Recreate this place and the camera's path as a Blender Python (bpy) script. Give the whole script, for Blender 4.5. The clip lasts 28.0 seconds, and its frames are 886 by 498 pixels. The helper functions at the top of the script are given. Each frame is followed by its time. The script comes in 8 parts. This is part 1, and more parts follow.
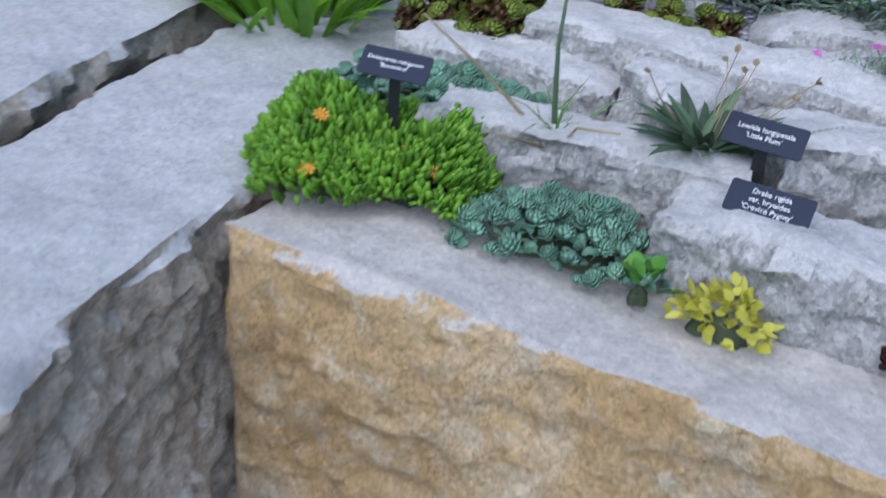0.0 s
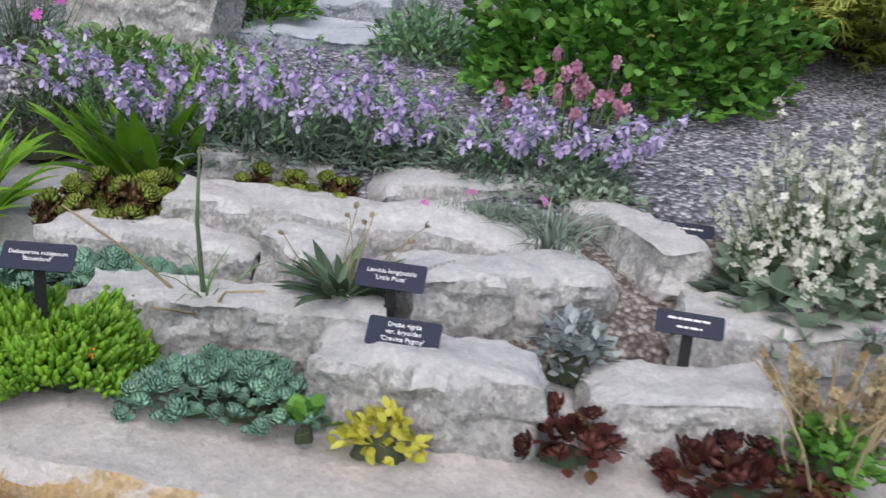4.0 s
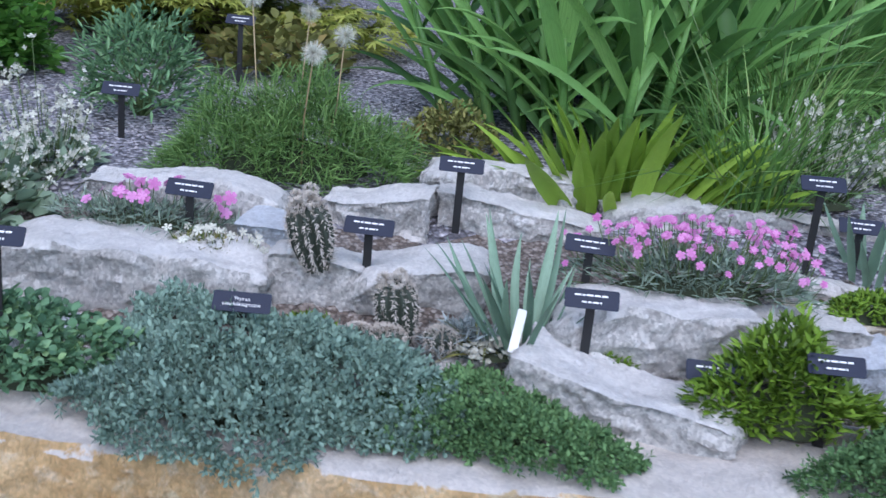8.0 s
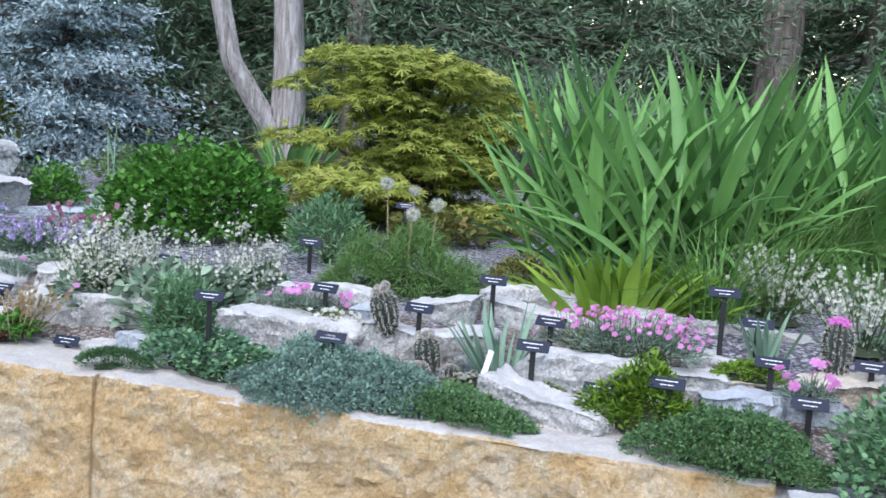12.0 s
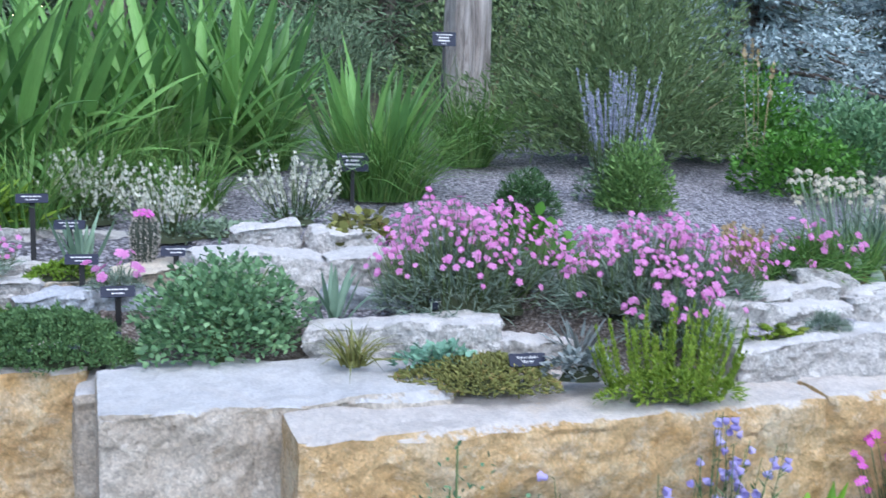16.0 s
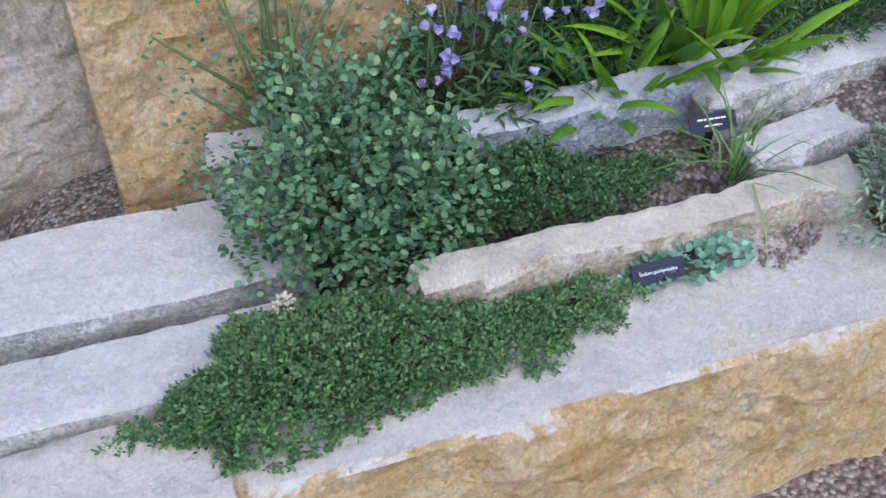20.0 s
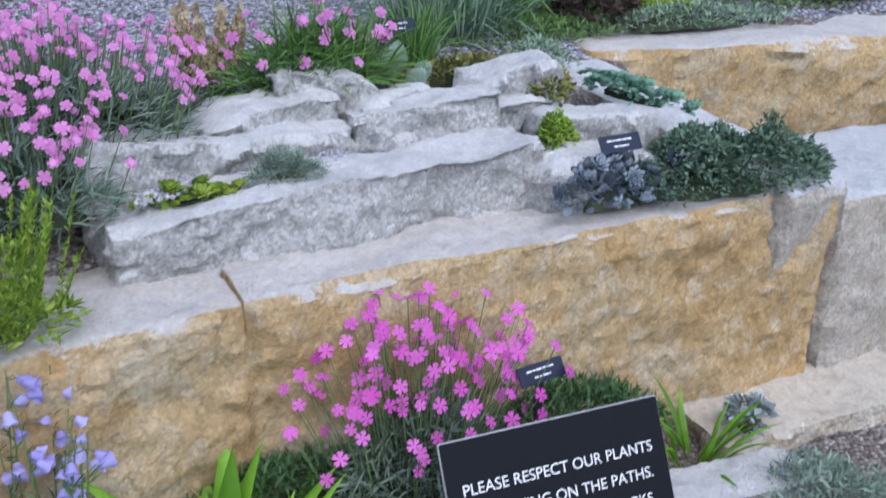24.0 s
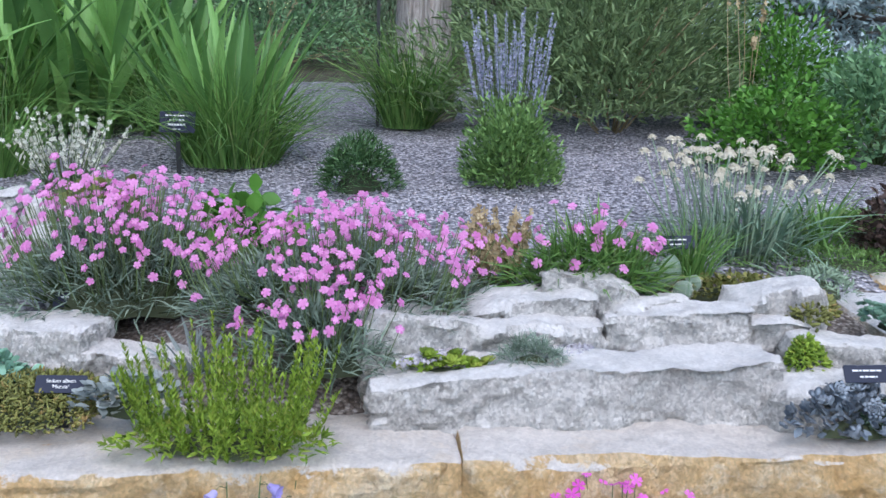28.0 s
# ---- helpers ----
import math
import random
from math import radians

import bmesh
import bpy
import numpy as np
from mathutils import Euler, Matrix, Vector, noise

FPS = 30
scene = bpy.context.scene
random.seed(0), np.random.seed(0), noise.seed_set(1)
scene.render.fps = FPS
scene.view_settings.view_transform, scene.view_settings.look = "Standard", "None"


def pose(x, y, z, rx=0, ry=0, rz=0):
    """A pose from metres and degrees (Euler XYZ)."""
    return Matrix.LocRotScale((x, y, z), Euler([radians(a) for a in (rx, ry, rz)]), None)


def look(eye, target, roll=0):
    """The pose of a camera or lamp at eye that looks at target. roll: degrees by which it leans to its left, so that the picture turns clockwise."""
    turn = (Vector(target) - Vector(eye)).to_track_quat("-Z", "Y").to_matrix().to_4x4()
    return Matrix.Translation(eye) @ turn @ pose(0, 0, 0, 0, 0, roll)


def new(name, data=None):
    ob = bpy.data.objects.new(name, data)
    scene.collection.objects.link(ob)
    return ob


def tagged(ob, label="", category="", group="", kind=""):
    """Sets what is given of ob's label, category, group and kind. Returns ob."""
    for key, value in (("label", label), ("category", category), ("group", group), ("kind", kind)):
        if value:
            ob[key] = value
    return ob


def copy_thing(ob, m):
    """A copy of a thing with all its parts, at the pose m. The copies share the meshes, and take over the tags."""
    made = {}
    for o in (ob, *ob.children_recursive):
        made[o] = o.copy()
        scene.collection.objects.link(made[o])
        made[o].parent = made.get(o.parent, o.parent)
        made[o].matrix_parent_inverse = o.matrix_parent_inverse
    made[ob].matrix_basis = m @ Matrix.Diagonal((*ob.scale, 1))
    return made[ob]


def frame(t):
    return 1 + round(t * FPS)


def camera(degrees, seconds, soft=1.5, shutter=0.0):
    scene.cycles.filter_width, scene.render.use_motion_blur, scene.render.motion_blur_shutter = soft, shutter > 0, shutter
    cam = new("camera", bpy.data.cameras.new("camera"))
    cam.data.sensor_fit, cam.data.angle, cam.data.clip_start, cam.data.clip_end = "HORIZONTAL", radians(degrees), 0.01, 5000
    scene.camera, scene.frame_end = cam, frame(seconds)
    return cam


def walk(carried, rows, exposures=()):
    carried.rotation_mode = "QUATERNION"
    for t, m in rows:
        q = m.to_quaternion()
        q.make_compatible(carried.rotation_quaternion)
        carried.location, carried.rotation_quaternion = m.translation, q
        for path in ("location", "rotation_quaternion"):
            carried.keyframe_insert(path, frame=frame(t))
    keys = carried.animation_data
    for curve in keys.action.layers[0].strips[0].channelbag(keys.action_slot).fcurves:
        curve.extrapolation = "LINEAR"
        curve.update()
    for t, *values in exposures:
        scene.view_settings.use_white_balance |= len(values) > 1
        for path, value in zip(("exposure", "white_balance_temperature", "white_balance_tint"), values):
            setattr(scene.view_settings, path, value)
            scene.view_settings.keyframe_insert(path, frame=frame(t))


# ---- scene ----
cam = camera(48.0, 28.0, 1.5, 0.3)
PATH = [
    (0, (-0.04, -0.017, 1.47), (0.033, 1.706, 0.457), 5.4),
    (0.5, (-0.138, 0.237, 1.481), (0.23, 1.944, 0.507), 5.4),
    (1, (-0.24, 0.385, 1.462), (0.338, 2.086, 0.582), 6.2),
    (1.5, (-0.268, 0.424, 1.449), (0.349, 2.111, 0.57), 5.7),
    (2, (-0.264, 0.415, 1.457), (0.413, 2.079, 0.578), 6.0),
    (2.5, (-0.246, 0.356, 1.481), (0.483, 2.029, 0.662), 5.8),
    (4.5, (-0.002, -0.353, 1.512), (0.726, 1.411, 0.912), 4.8),
    (5, (0.056, -0.58, 1.547), (0.832, 1.179, 0.996), 4.3),
    (5.5, (0.229, -0.792, 1.543), (1.059, 0.953, 1.028), 4.0),
    (6, (0.333, -0.937, 1.534), (1.244, 0.752, 0.972), 3.9),
    (6.5, (0.634, -1.021, 1.568), (1.722, 0.552, 0.982), 2.4),
    (7, (0.872, -0.943, 1.582), (2.02, 0.578, 0.975), 2.3),
    (7.5, (1.104, -1.047, 1.595), (2.204, 0.51, 0.99), 2.3),
    (8, (1.28, -1.308, 1.569), (2.263, 0.334, 0.988), 5.7),
    (8.5, (1.295, -1.582, 1.547), (2.186, 0.143, 1.066), 4.2),
    (9, (1.303, -1.863, 1.568), (2.132, -0.091, 1.15), 3.4),
    (9.5, (1.381, -2.189, 1.558), (2.094, -0.351, 1.219), 3.6),
    (10, (1.33, -2.389, 1.563), (1.953, -0.51, 1.282), 3.6),
    (10.5, (1.289, -2.57, 1.55), (1.852, -0.669, 1.285), 4.0),
    (11, (1.32, -2.617, 1.556), (1.815, -0.693, 1.325), 4.3),
    (11.5, (1.364, -2.644, 1.546), (1.807, -0.704, 1.341), 4.1),
    (13.5, (1.549, -2.776, 1.549), (2.345, -0.949, 1.376), 3.1),
    (14, (1.607, -2.807, 1.551), (2.546, -1.052, 1.35), 2.7),
    (14.5, (1.621, -2.836, 1.541), (2.721, -1.186, 1.279), 2.6),
    (15, (1.576, -2.843, 1.541), (2.87, -1.347, 1.242), 2.7),
    (15.5, (1.502, -2.846, 1.536), (2.923, -1.471, 1.24), 1.7),
    (16, (1.487, -2.909, 1.538), (2.981, -1.617, 1.229), 1.8),
    (16.5, (1.475, -2.98, 1.518), (3.015, -1.768, 1.119), 2.3),
    (17, (1.539, -2.975, 1.499), (3.061, -1.808, 0.931), 2.3),
    (17.5, (1.728, -2.817, 1.51), (3.243, -1.724, 0.798), 2.9),
    (18, (1.887, -2.767, 1.491), (3.346, -1.787, 0.537), 2.7),
    (18.5, (2.063, -2.842, 1.482), (3.412, -1.917, 0.33), 1.7),
    (19, (2.065, -2.84, 1.459), (3.319, -1.959, 0.174), 1.3),
    (19.5, (2.013, -2.821, 1.452), (3.217, -1.953, 0.112), 0.9),
    (20, (1.964, -2.803, 1.443), (3.14, -1.917, 0.09), -0.1),
    (20.5, (1.941, -2.783, 1.445), (3.106, -1.872, 0.1), -0.9),
    (22.5, (2.425, -2.99, 1.468), (3.782, -2.052, 0.337), -1.3),
    (23, (2.692, -2.986, 1.51), (4.137, -2.135, 0.42), 1.6),
    (23.5, (2.809, -2.985, 1.502), (4.351, -2.125, 0.562), 0.9),
    (24, (2.885, -3.024, 1.502), (4.48, -2.108, 0.715), 0.5),
    (24.5, (3.008, -3.107, 1.529), (4.615, -2.086, 0.918), -0.1),
    (25, (3.095, -3.149, 1.541), (4.715, -2.062, 1.1), 0.8),
    (25.5, (3.104, -3.184, 1.531), (4.694, -2.042, 1.122), 1.6),
    (26, (3.096, -3.164, 1.532), (4.606, -1.92, 1.118), 1.3),
    (26.5, (3.074, -3.194, 1.53), (4.397, -1.751, 1.121), 2.1),
    (27, (3.04, -3.231, 1.536), (4.279, -1.715, 1.124), 1.8),
    (27.5, (2.96, -3.272, 1.538), (4.135, -1.705, 1.135), 1.7),
    (28, (2.895, -3.347, 1.532), (4.084, -1.789, 1.134), 1.4),
]
# stops, kelvin and tint of the picture along the walk
EXPOSURE = [(0.0, 1.33, 6250, 10), (1.0, 1.15, 6400, 10), (2.0, 1.38, 6950, 11), (5.0, 1.4, 7700, 12), (6.0, 1.4, 7000, 14), (7.0, 1.45, 6250, 14), (8.0, 1.48, 6250, 14), (9.0, 1.72, 6200, 15), (10.0, 1.76, 6600, 10), (13.8, 1.76, 6650, 10), (15.0, 1.72, 6300, 9),
            (16.0, 1.74, 6350, 10), (17.0, 1.52, 6350, 10), (18.0, 1.35, 6150, 11), (19.0, 1.50, 6600, 13), (20.0, 1.50, 6600, 13), (22.8, 1.72, 6150, 10), (24.0, 1.39, 6450, 12), (25.0, 1.46, 6650, 11), (26.0, 1.36, 6600, 10), (27.0, 1.53, 6700, 10), (28.0, 1.62, 6700, 11)]
walk(cam, [(t, look(eye, target, roll)) for t, eye, target, roll in PATH], EXPOSURE)


# ---- world and light: a clear evening, the sun low behind the wood ----
world = bpy.data.worlds.new("evening_sky")
world.use_nodes = True
scene.world = world
wn = world.node_tree.nodes
sky = wn.new("ShaderNodeTexSky")
sky.sky_type = "NISHITA"
sky.sun_disc = False
sky.sun_elevation = radians(10)
sky.sun_rotation = radians(28)
sky.air_density, sky.dust_density, sky.ozone_density = 1.0, 0.4, 3.0
wn["Background"].inputs["Strength"].default_value = 0.15
world.node_tree.links.new(sky.outputs["Color"], wn["Background"].inputs["Color"])
sun = new("sun", bpy.data.lights.new("sun", "SUN"))
sun.data.energy, sun.data.angle, sun.data.color = 1.5, radians(80), (0.92, 0.91, 1.0)
sun.matrix_world = look((-0.8, -6.4, 8.2), (2.5, -0.5, 0.5))


# ---- small tools ----
RNG = np.random.default_rng(7)


def part(name, ob_data, parent, label="", m=None):
    ob = new(name, ob_data)
    ob.parent = parent
    if m is not None:
        ob.matrix_basis = m
    if label:
        tagged(ob, label)
    return ob


def root(name, label, category, group="", at=(0, 0, 0)):
    ob = new(name)
    ob.location = at
    ob.empty_display_size = 0.05
    return tagged(ob, label, category, group)


def mesh(name, verts, faces, mats, smooth=True, index=None):
    me = bpy.data.meshes.new(name)
    me.from_pydata(verts.tolist() if isinstance(verts, np.ndarray) else verts, [], faces.tolist() if isinstance(faces, np.ndarray) else faces)
    for m in mats if isinstance(mats, (list, tuple)) else [mats]:
        me.materials.append(m)
    if smooth:
        me.polygons.foreach_set("use_smooth", [True] * len(me.polygons))
    if index is not None:
        me.polygons.foreach_set("material_index", index)
    return me


def unit(v):
    return v / np.maximum(np.linalg.norm(v, axis=-1, keepdims=True), 1e-9)


def scatter(tmpl, p, d, length, width, twist=None):
    """Copies of a leaf template, base at p, long axis d: vertex and face arrays."""
    tv, tf = tmpl
    p, d = np.asarray(p, float), unit(np.asarray(d, float))
    n = len(p)
    length, width = np.broadcast_to(length, n)[:, None, None], np.broadcast_to(width, n)[:, None, None]
    side = np.cross(d, (0, 0, 1.0))
    flat = np.linalg.norm(side, axis=1) < 1e-3
    side[flat] = (1, 0, 0)
    side = unit(side)
    if twist is None:
        twist = RNG.normal(0, 0.5, n)
    nor = np.cross(side, d)
    c, s = np.cos(twist)[:, None], np.sin(twist)[:, None]
    side, nor = side * c + nor * s, nor * c - side * s
    v = p[:, None] + side[:, None] * tv[None, :, :1] * width + d[:, None] * tv[None, :, 1:2] * length + nor[:, None] * tv[None, :, 2:] * length
    k = len(tv)
    base = np.arange(n) * k
    faces = []
    for size in sorted({len(f) for f in tf}):
        some = np.array([f for f in tf if len(f) == size])
        faces += (some[None] + base[:, None, None]).reshape(-1, size).tolist()
    return v.reshape(-1, 3), faces


def joined(chunks):
    """Several vertex and face arrays as one, with the chunk's number for each face."""
    vs, fs, ix, off = [], [], [], 0
    for k, (v, f) in enumerate(chunks):
        vs.append(np.asarray(v, float))
        fs += [[i + off for i in face] for face in f]
        ix += [k] * len(f)
        off += len(v)
    return np.concatenate(vs), fs, ix


def tube(points, radii, sides=6):
    """A tapered tube along points."""
    pts = np.asarray(points, float)
    radii = np.broadcast_to(radii, len(pts))
    tan = unit(np.gradient(pts, axis=0))
    side = np.cross(tan, (0.31, 0.17, 0.93))
    side = unit(side)
    up = np.cross(side, tan)
    a = np.arange(sides) / sides * 2 * math.pi
    ring = side[:, None] * np.cos(a)[None, :, None] + up[:, None] * np.sin(a)[None, :, None]
    v = (pts[:, None] + ring * radii[:, None, None]).reshape(-1, 3)
    f = [[i * sides + j, i * sides + (j + 1) % sides, (i + 1) * sides + (j + 1) % sides, (i + 1) * sides + j] for i in range(len(pts) - 1) for j in range(sides)]
    f.append(list(range(sides))[::-1])
    f.append([(len(pts) - 1) * sides + j for j in range(sides)])
    return v, f


# leaf templates: x across, y along, z up
OVAL = (np.array([(0, 0, 0), (-0.36, 0.25, 0.06), (-0.5, 0.55, 0.07), (-0.22, 0.88, 0.02), (0, 1, -0.04), (0.22, 0.88, 0.02), (0.5, 0.55, 0.07), (0.36, 0.25, 0.06), (0, 0.5, -0.02)]),
        [(0, 8, 2, 1), (8, 4, 3, 2), (0, 7, 6, 8), (8, 6, 5, 4)])
NARROW = (np.array([(-0.3, 0, 0), (0.3, 0, 0), (-0.5, 0.45, 0.06), (0.5, 0.45, 0.06), (0, 1, -0.02)]), [(0, 1, 3, 2), (2, 3, 4)])
FINGER = (np.array([(-0.28, 0, -0.08), (0.28, 0, -0.08), (0.28, 0, 0.08), (-0.28, 0, 0.08), (-0.5, 0.6, -0.13), (0.5, 0.6, -0.13), (0.5, 0.6, 0.13), (-0.5, 0.6, 0.13), (-0.2, 1, -0.05), (0.2, 1, -0.05), (0.2, 1, 0.06), (-0.2, 1, 0.06)]),
          [(0, 1, 5, 4), (1, 2, 6, 5), (2, 3, 7, 6), (3, 0, 4, 7), (4, 5, 9, 8), (5, 6, 10, 9), (6, 7, 11, 10), (7, 4, 8, 11), (8, 9, 10, 11)])
GRASS = (np.array([(-0.5, 0, 0), (0.5, 0, 0), (-0.45, 0.35, 0.02), (0.45, 0.35, 0.02), (-0.32, 0.7, -0.04), (0.32, 0.7, -0.04), (0, 1, -0.16)]), [(0, 1, 3, 2), (2, 3, 5, 4), (4, 5, 6)])


def flower(petals, inner=0.18, cup=0.12, wide=0.5, notch=0.0):
    """An open flower of unit radius as a template: y is its axis."""
    v, f = [(0, 0, 0)], []
    for k in range(petals):
        a = 2 * math.pi * k / petals
        for r, o, h in ((inner, -wide * 0.5, 0.02), (0.8, -wide, cup), (1.0, -wide * 0.45, cup * (1 - notch)), (1.0 - notch, 0, cup * 0.7), (1.0, wide * 0.45, cup * (1 - notch)), (0.8, wide, cup), (inner, wide * 0.5, 0.02)):
            v.append((r * math.cos(a + o / max(r, 0.3) * 0.9), h, r * math.sin(a + o / max(r, 0.3) * 0.9)))
        b = 1 + 7 * k
        f += [(0, b, b + 1, b + 3), (b + 1, b + 2, b + 3), (0, b + 3, b + 5, b + 6), (b + 3, b + 4, b + 5)]
    return np.array(v), f


def bell():
    v, f = [], []
    for r, y in ((0.08, 0), (0.36, 0.18), (0.42, 0.6), (0.62, 1.0)):
        for k in range(10):
            a = 2 * math.pi * k / 10
            out = 1.18 if r > 0.5 and k % 2 == 0 else 1.0
            v.append((r * out * math.cos(a), y + (0.12 if out > 1 else 0), r * out * math.sin(a)))
    for i in range(3):
        f += [(i * 10 + k, i * 10 + (k + 1) % 10, i * 10 + 10 + (k + 1) % 10, i * 10 + 10 + k) for k in range(10)]
    return np.array(v), f


def rosette_tmpl(n=26, fat=0.34, cup=0.55):
    """A succulent rosette of unit radius, facing z."""
    chunks = []
    for k in range(n):
        q = (k + 0.6) / n
        a = k * 2.39996
        r0, tip = 0.08 * (1 - q), 0.32 + 0.68 * q
        rise = cup * (0.25 + 1.9 * (1 - q) ** 1.3)
        d = np.array([math.cos(a), math.sin(a), rise])
        p = np.array([[r0 * math.cos(a), r0 * math.sin(a), 0.28 * (1 - q)]])
        chunks.append(scatter(ROSLEAF, p, d[None], tip / math.hypot(1, rise), fat * (0.55 + 0.7 * q), np.zeros(1)))
    v, f, _ = joined(chunks)
    k = len(ROSLEAF[0])
    f = [tuple(i % k if i % k in (0, 1, 9) else i for i in face) for face in f]
    v[[0, 1, 9]] = ((-0.02, 0, 0.12), (0.02, 0, 0.12), (0, 0.02, 0.16))
    return v, f


ROSLEAF = (np.array([(-0.25, 0, -0.05), (0.25, 0, -0.05), (-0.52, 0.55, 0.04), (0, 0.55, -0.10), (0.52, 0.55, 0.04), (-0.44, 0.86, 0.12), (0.44, 0.86, 0.12), (0, 1.02, 0.20), (0, 0.5, 0.02), (0, 0.02, 0.05)]),
           [(0, 9, 8, 2), (9, 1, 4, 8), (2, 8, 7, 5), (8, 4, 6, 7), (0, 2, 3, 1), (1, 3, 4), (2, 5, 7, 3), (3, 7, 6, 4)])


def globe_tmpl(n=34, fat=0.5, skirt=0):
    """A tight globe-like rosette of unit radius, facing z; a skirt of older leaves may hang below it."""
    chunks = []
    for k in range(n):
        q = ((k + 0.6) / n) ** 0.62
        a = k * 2.39996
        c, w = math.cos(a), math.sin(a)
        top = 0.62 * (1 - q * q)
        tip = np.array([q * c, q * w, top])
        foot = np.array([0.22 * q * c, 0.22 * q * w, top - 0.40 - 0.12 * (1 - q)])
        chunks.append(scatter(ROSLEAF, foot[None], (tip - foot)[None], np.linalg.norm(tip - foot), fat * (0.30 + 0.70 * q), np.zeros(1)))
    v, f, _ = joined(chunks)
    low = len(f)
    for k in range(skirt):
        a = k * 2.39996
        c, w = math.cos(a), math.sin(a)
        z = -0.15 - 1.7 * k / skirt
        chunks.append(scatter(ROSLEAF, np.array([[0.25 * c, 0.25 * w, z - 0.35]]), np.array([[c, w, 0.75 - 0.5 * k / skirt]]), 0.85, fat * 0.95, np.zeros(1)))
    v, f, _ = joined(chunks)
    k = len(ROSLEAF[0])
    f = [tuple(0 if i % k == 0 else i for i in face) for face in f]
    v[0] = (0, 0, 0)
    return v, f, low


# ---- the lie of the land ----
def smooth01(v):
    v = min(max(v, 0.0), 1.0)
    return v * v * (3 - 2 * v)


def inward(x, y):
    """Metres behind the front edge of the upper wall."""
    d = 0.53 * (x - 1.1) + 0.85 * (y - 0.35)
    s = 0.85 * x - 0.53 * y
    return d + 0.03 + 0.57 * smooth01((s - 2.5) / 1.1)


def bed(x, y):
    """Height of the upper bed."""
    e = inward(x, y)
    if e < 0.1:
        return 0.84
    s = 0.85 * x - 0.53 * y
    k = smooth01((s - 2.7) / 0.3) * smooth01((4.0 - s) / 0.3)
    w = 0.75 + 0.25 * k
    if e < 0.1 + w:
        return 0.84 + 0.19 * ((e - 0.1) / w) ** (1 + 1.5 * k)
    return 1.03 + 0.06 * (min(e, 20) - 0.1 - w)


def low_line(x, y):
    """Metres behind the front edge of the lower wall."""
    return 0.575 * (x - 2.64) + 0.818 * (y + 2.27)


def low_bed(x, y):
    s = 0.85 * x - 0.53 * y
    return 0.22 + 0.13 * (min(s, 4.55) - 3.2) - 0.12 * smooth01((3.0 - s) / 0.3)


PATH_Z = -0.1


def land(x, y):
    """Height of the ground sheet: path, lower bed, upper bed."""
    n = 0.006 * noise.noise((x * 9, y * 9, 0)) + 0.012 * noise.noise((x * 2.3, y * 2.3, 3))
    e = inward(x, y)
    if sunk(x, y):
        return 0.32 + n
    if e > 0.22 and x > slab_edge(y):
        return bed(x, y) - 0.012 - 0.05 * smooth01((0.5 - e) / 0.25) + n
    if low_line(x, y) > 0.15 and x > 2.1:
        return low_bed(x, y) - 0.03 - 0.1 * smooth01((0.5 - low_line(x, y)) / 0.2) + n
    return PATH_Z + 0.4 * n


def slab_edge(y):
    """Where the bed meets the long slabs at the near corner."""
    return -0.47 + 0.356 * (y - 0.55) if y < 2.5 else -30.0


def sunk(x, y):
    """The sunken strip between the garden's end slab and the higher wall beyond it."""
    right = (x - 4.965) * 0.927 - (y + 2.78) * 0.375
    front = (x - 5.20) * 0.72 + (y + 2.10) * 0.69
    return right > 0.02 and front < 0.2


# ---- materials ----
def node_mat(name):
    m = bpy.data.materials.new(name)
    m.use_nodes = True
    nt = m.node_tree
    return m, nt, nt.nodes, nt.links, nt.nodes["Principled BSDF"]


def tex_noise(nt, scale, detail=6.0, rough=0.6, coord=None, distort=0.0):
    n = nt.nodes.new("ShaderNodeTexNoise")
    n.inputs["Scale"].default_value = scale
    n.inputs["Detail"].default_value = detail
    n.inputs["Roughness"].default_value = rough
    n.inputs["Distortion"].default_value = distort
    if coord is not None:
        nt.links.new(coord, n.inputs["Vector"])
    return n.outputs["Fac"]


def ramp(nt, fac, stops):
    r = nt.nodes.new("ShaderNodeValToRGB")
    e = r.color_ramp.elements
    while len(e) < len(stops):
        e.new(0.5)
    for el, (p, c) in zip(e, stops):
        el.position, el.color = p, (*c, 1)
    nt.links.new(fac, r.inputs["Fac"])
    return r.outputs["Color"]


def mix(nt, fac, a, b, kind="MIX"):
    n = nt.nodes.new("ShaderNodeMix")
    n.data_type, n.blend_type = "RGBA", kind
    for socket, val in ((n.inputs[0], fac), (n.inputs[6], a), (n.inputs[7], b)):
        if isinstance(val, (int, float)):
            socket.default_value = val
        elif isinstance(val, tuple):
            socket.default_value = (*val, 1)
        else:
            nt.links.new(val, socket)
    return n.outputs[2]


def math_node(nt, op, a, b=None):
    n = nt.nodes.new("ShaderNodeMath")
    n.operation = op
    for socket, val in zip(n.inputs, (a, b)):
        if val is None:
            continue
        if isinstance(val, (int, float)):
            socket.default_value = val
        else:
            nt.links.new(val, socket)
    return n.outputs[0]


def bump(nt, height, strength, distance, shader, after=None):
    b = nt.nodes.new("ShaderNodeBump")
    b.inputs["Strength"].default_value = strength
    b.inputs["Distance"].default_value = distance
    nt.links.new(height, b.inputs["Height"])
    if after is not None:
        nt.links.new(after, b.inputs["Normal"])
    nt.links.new(b.outputs["Normal"], shader.inputs["Normal"])
    return b.outputs["Normal"]


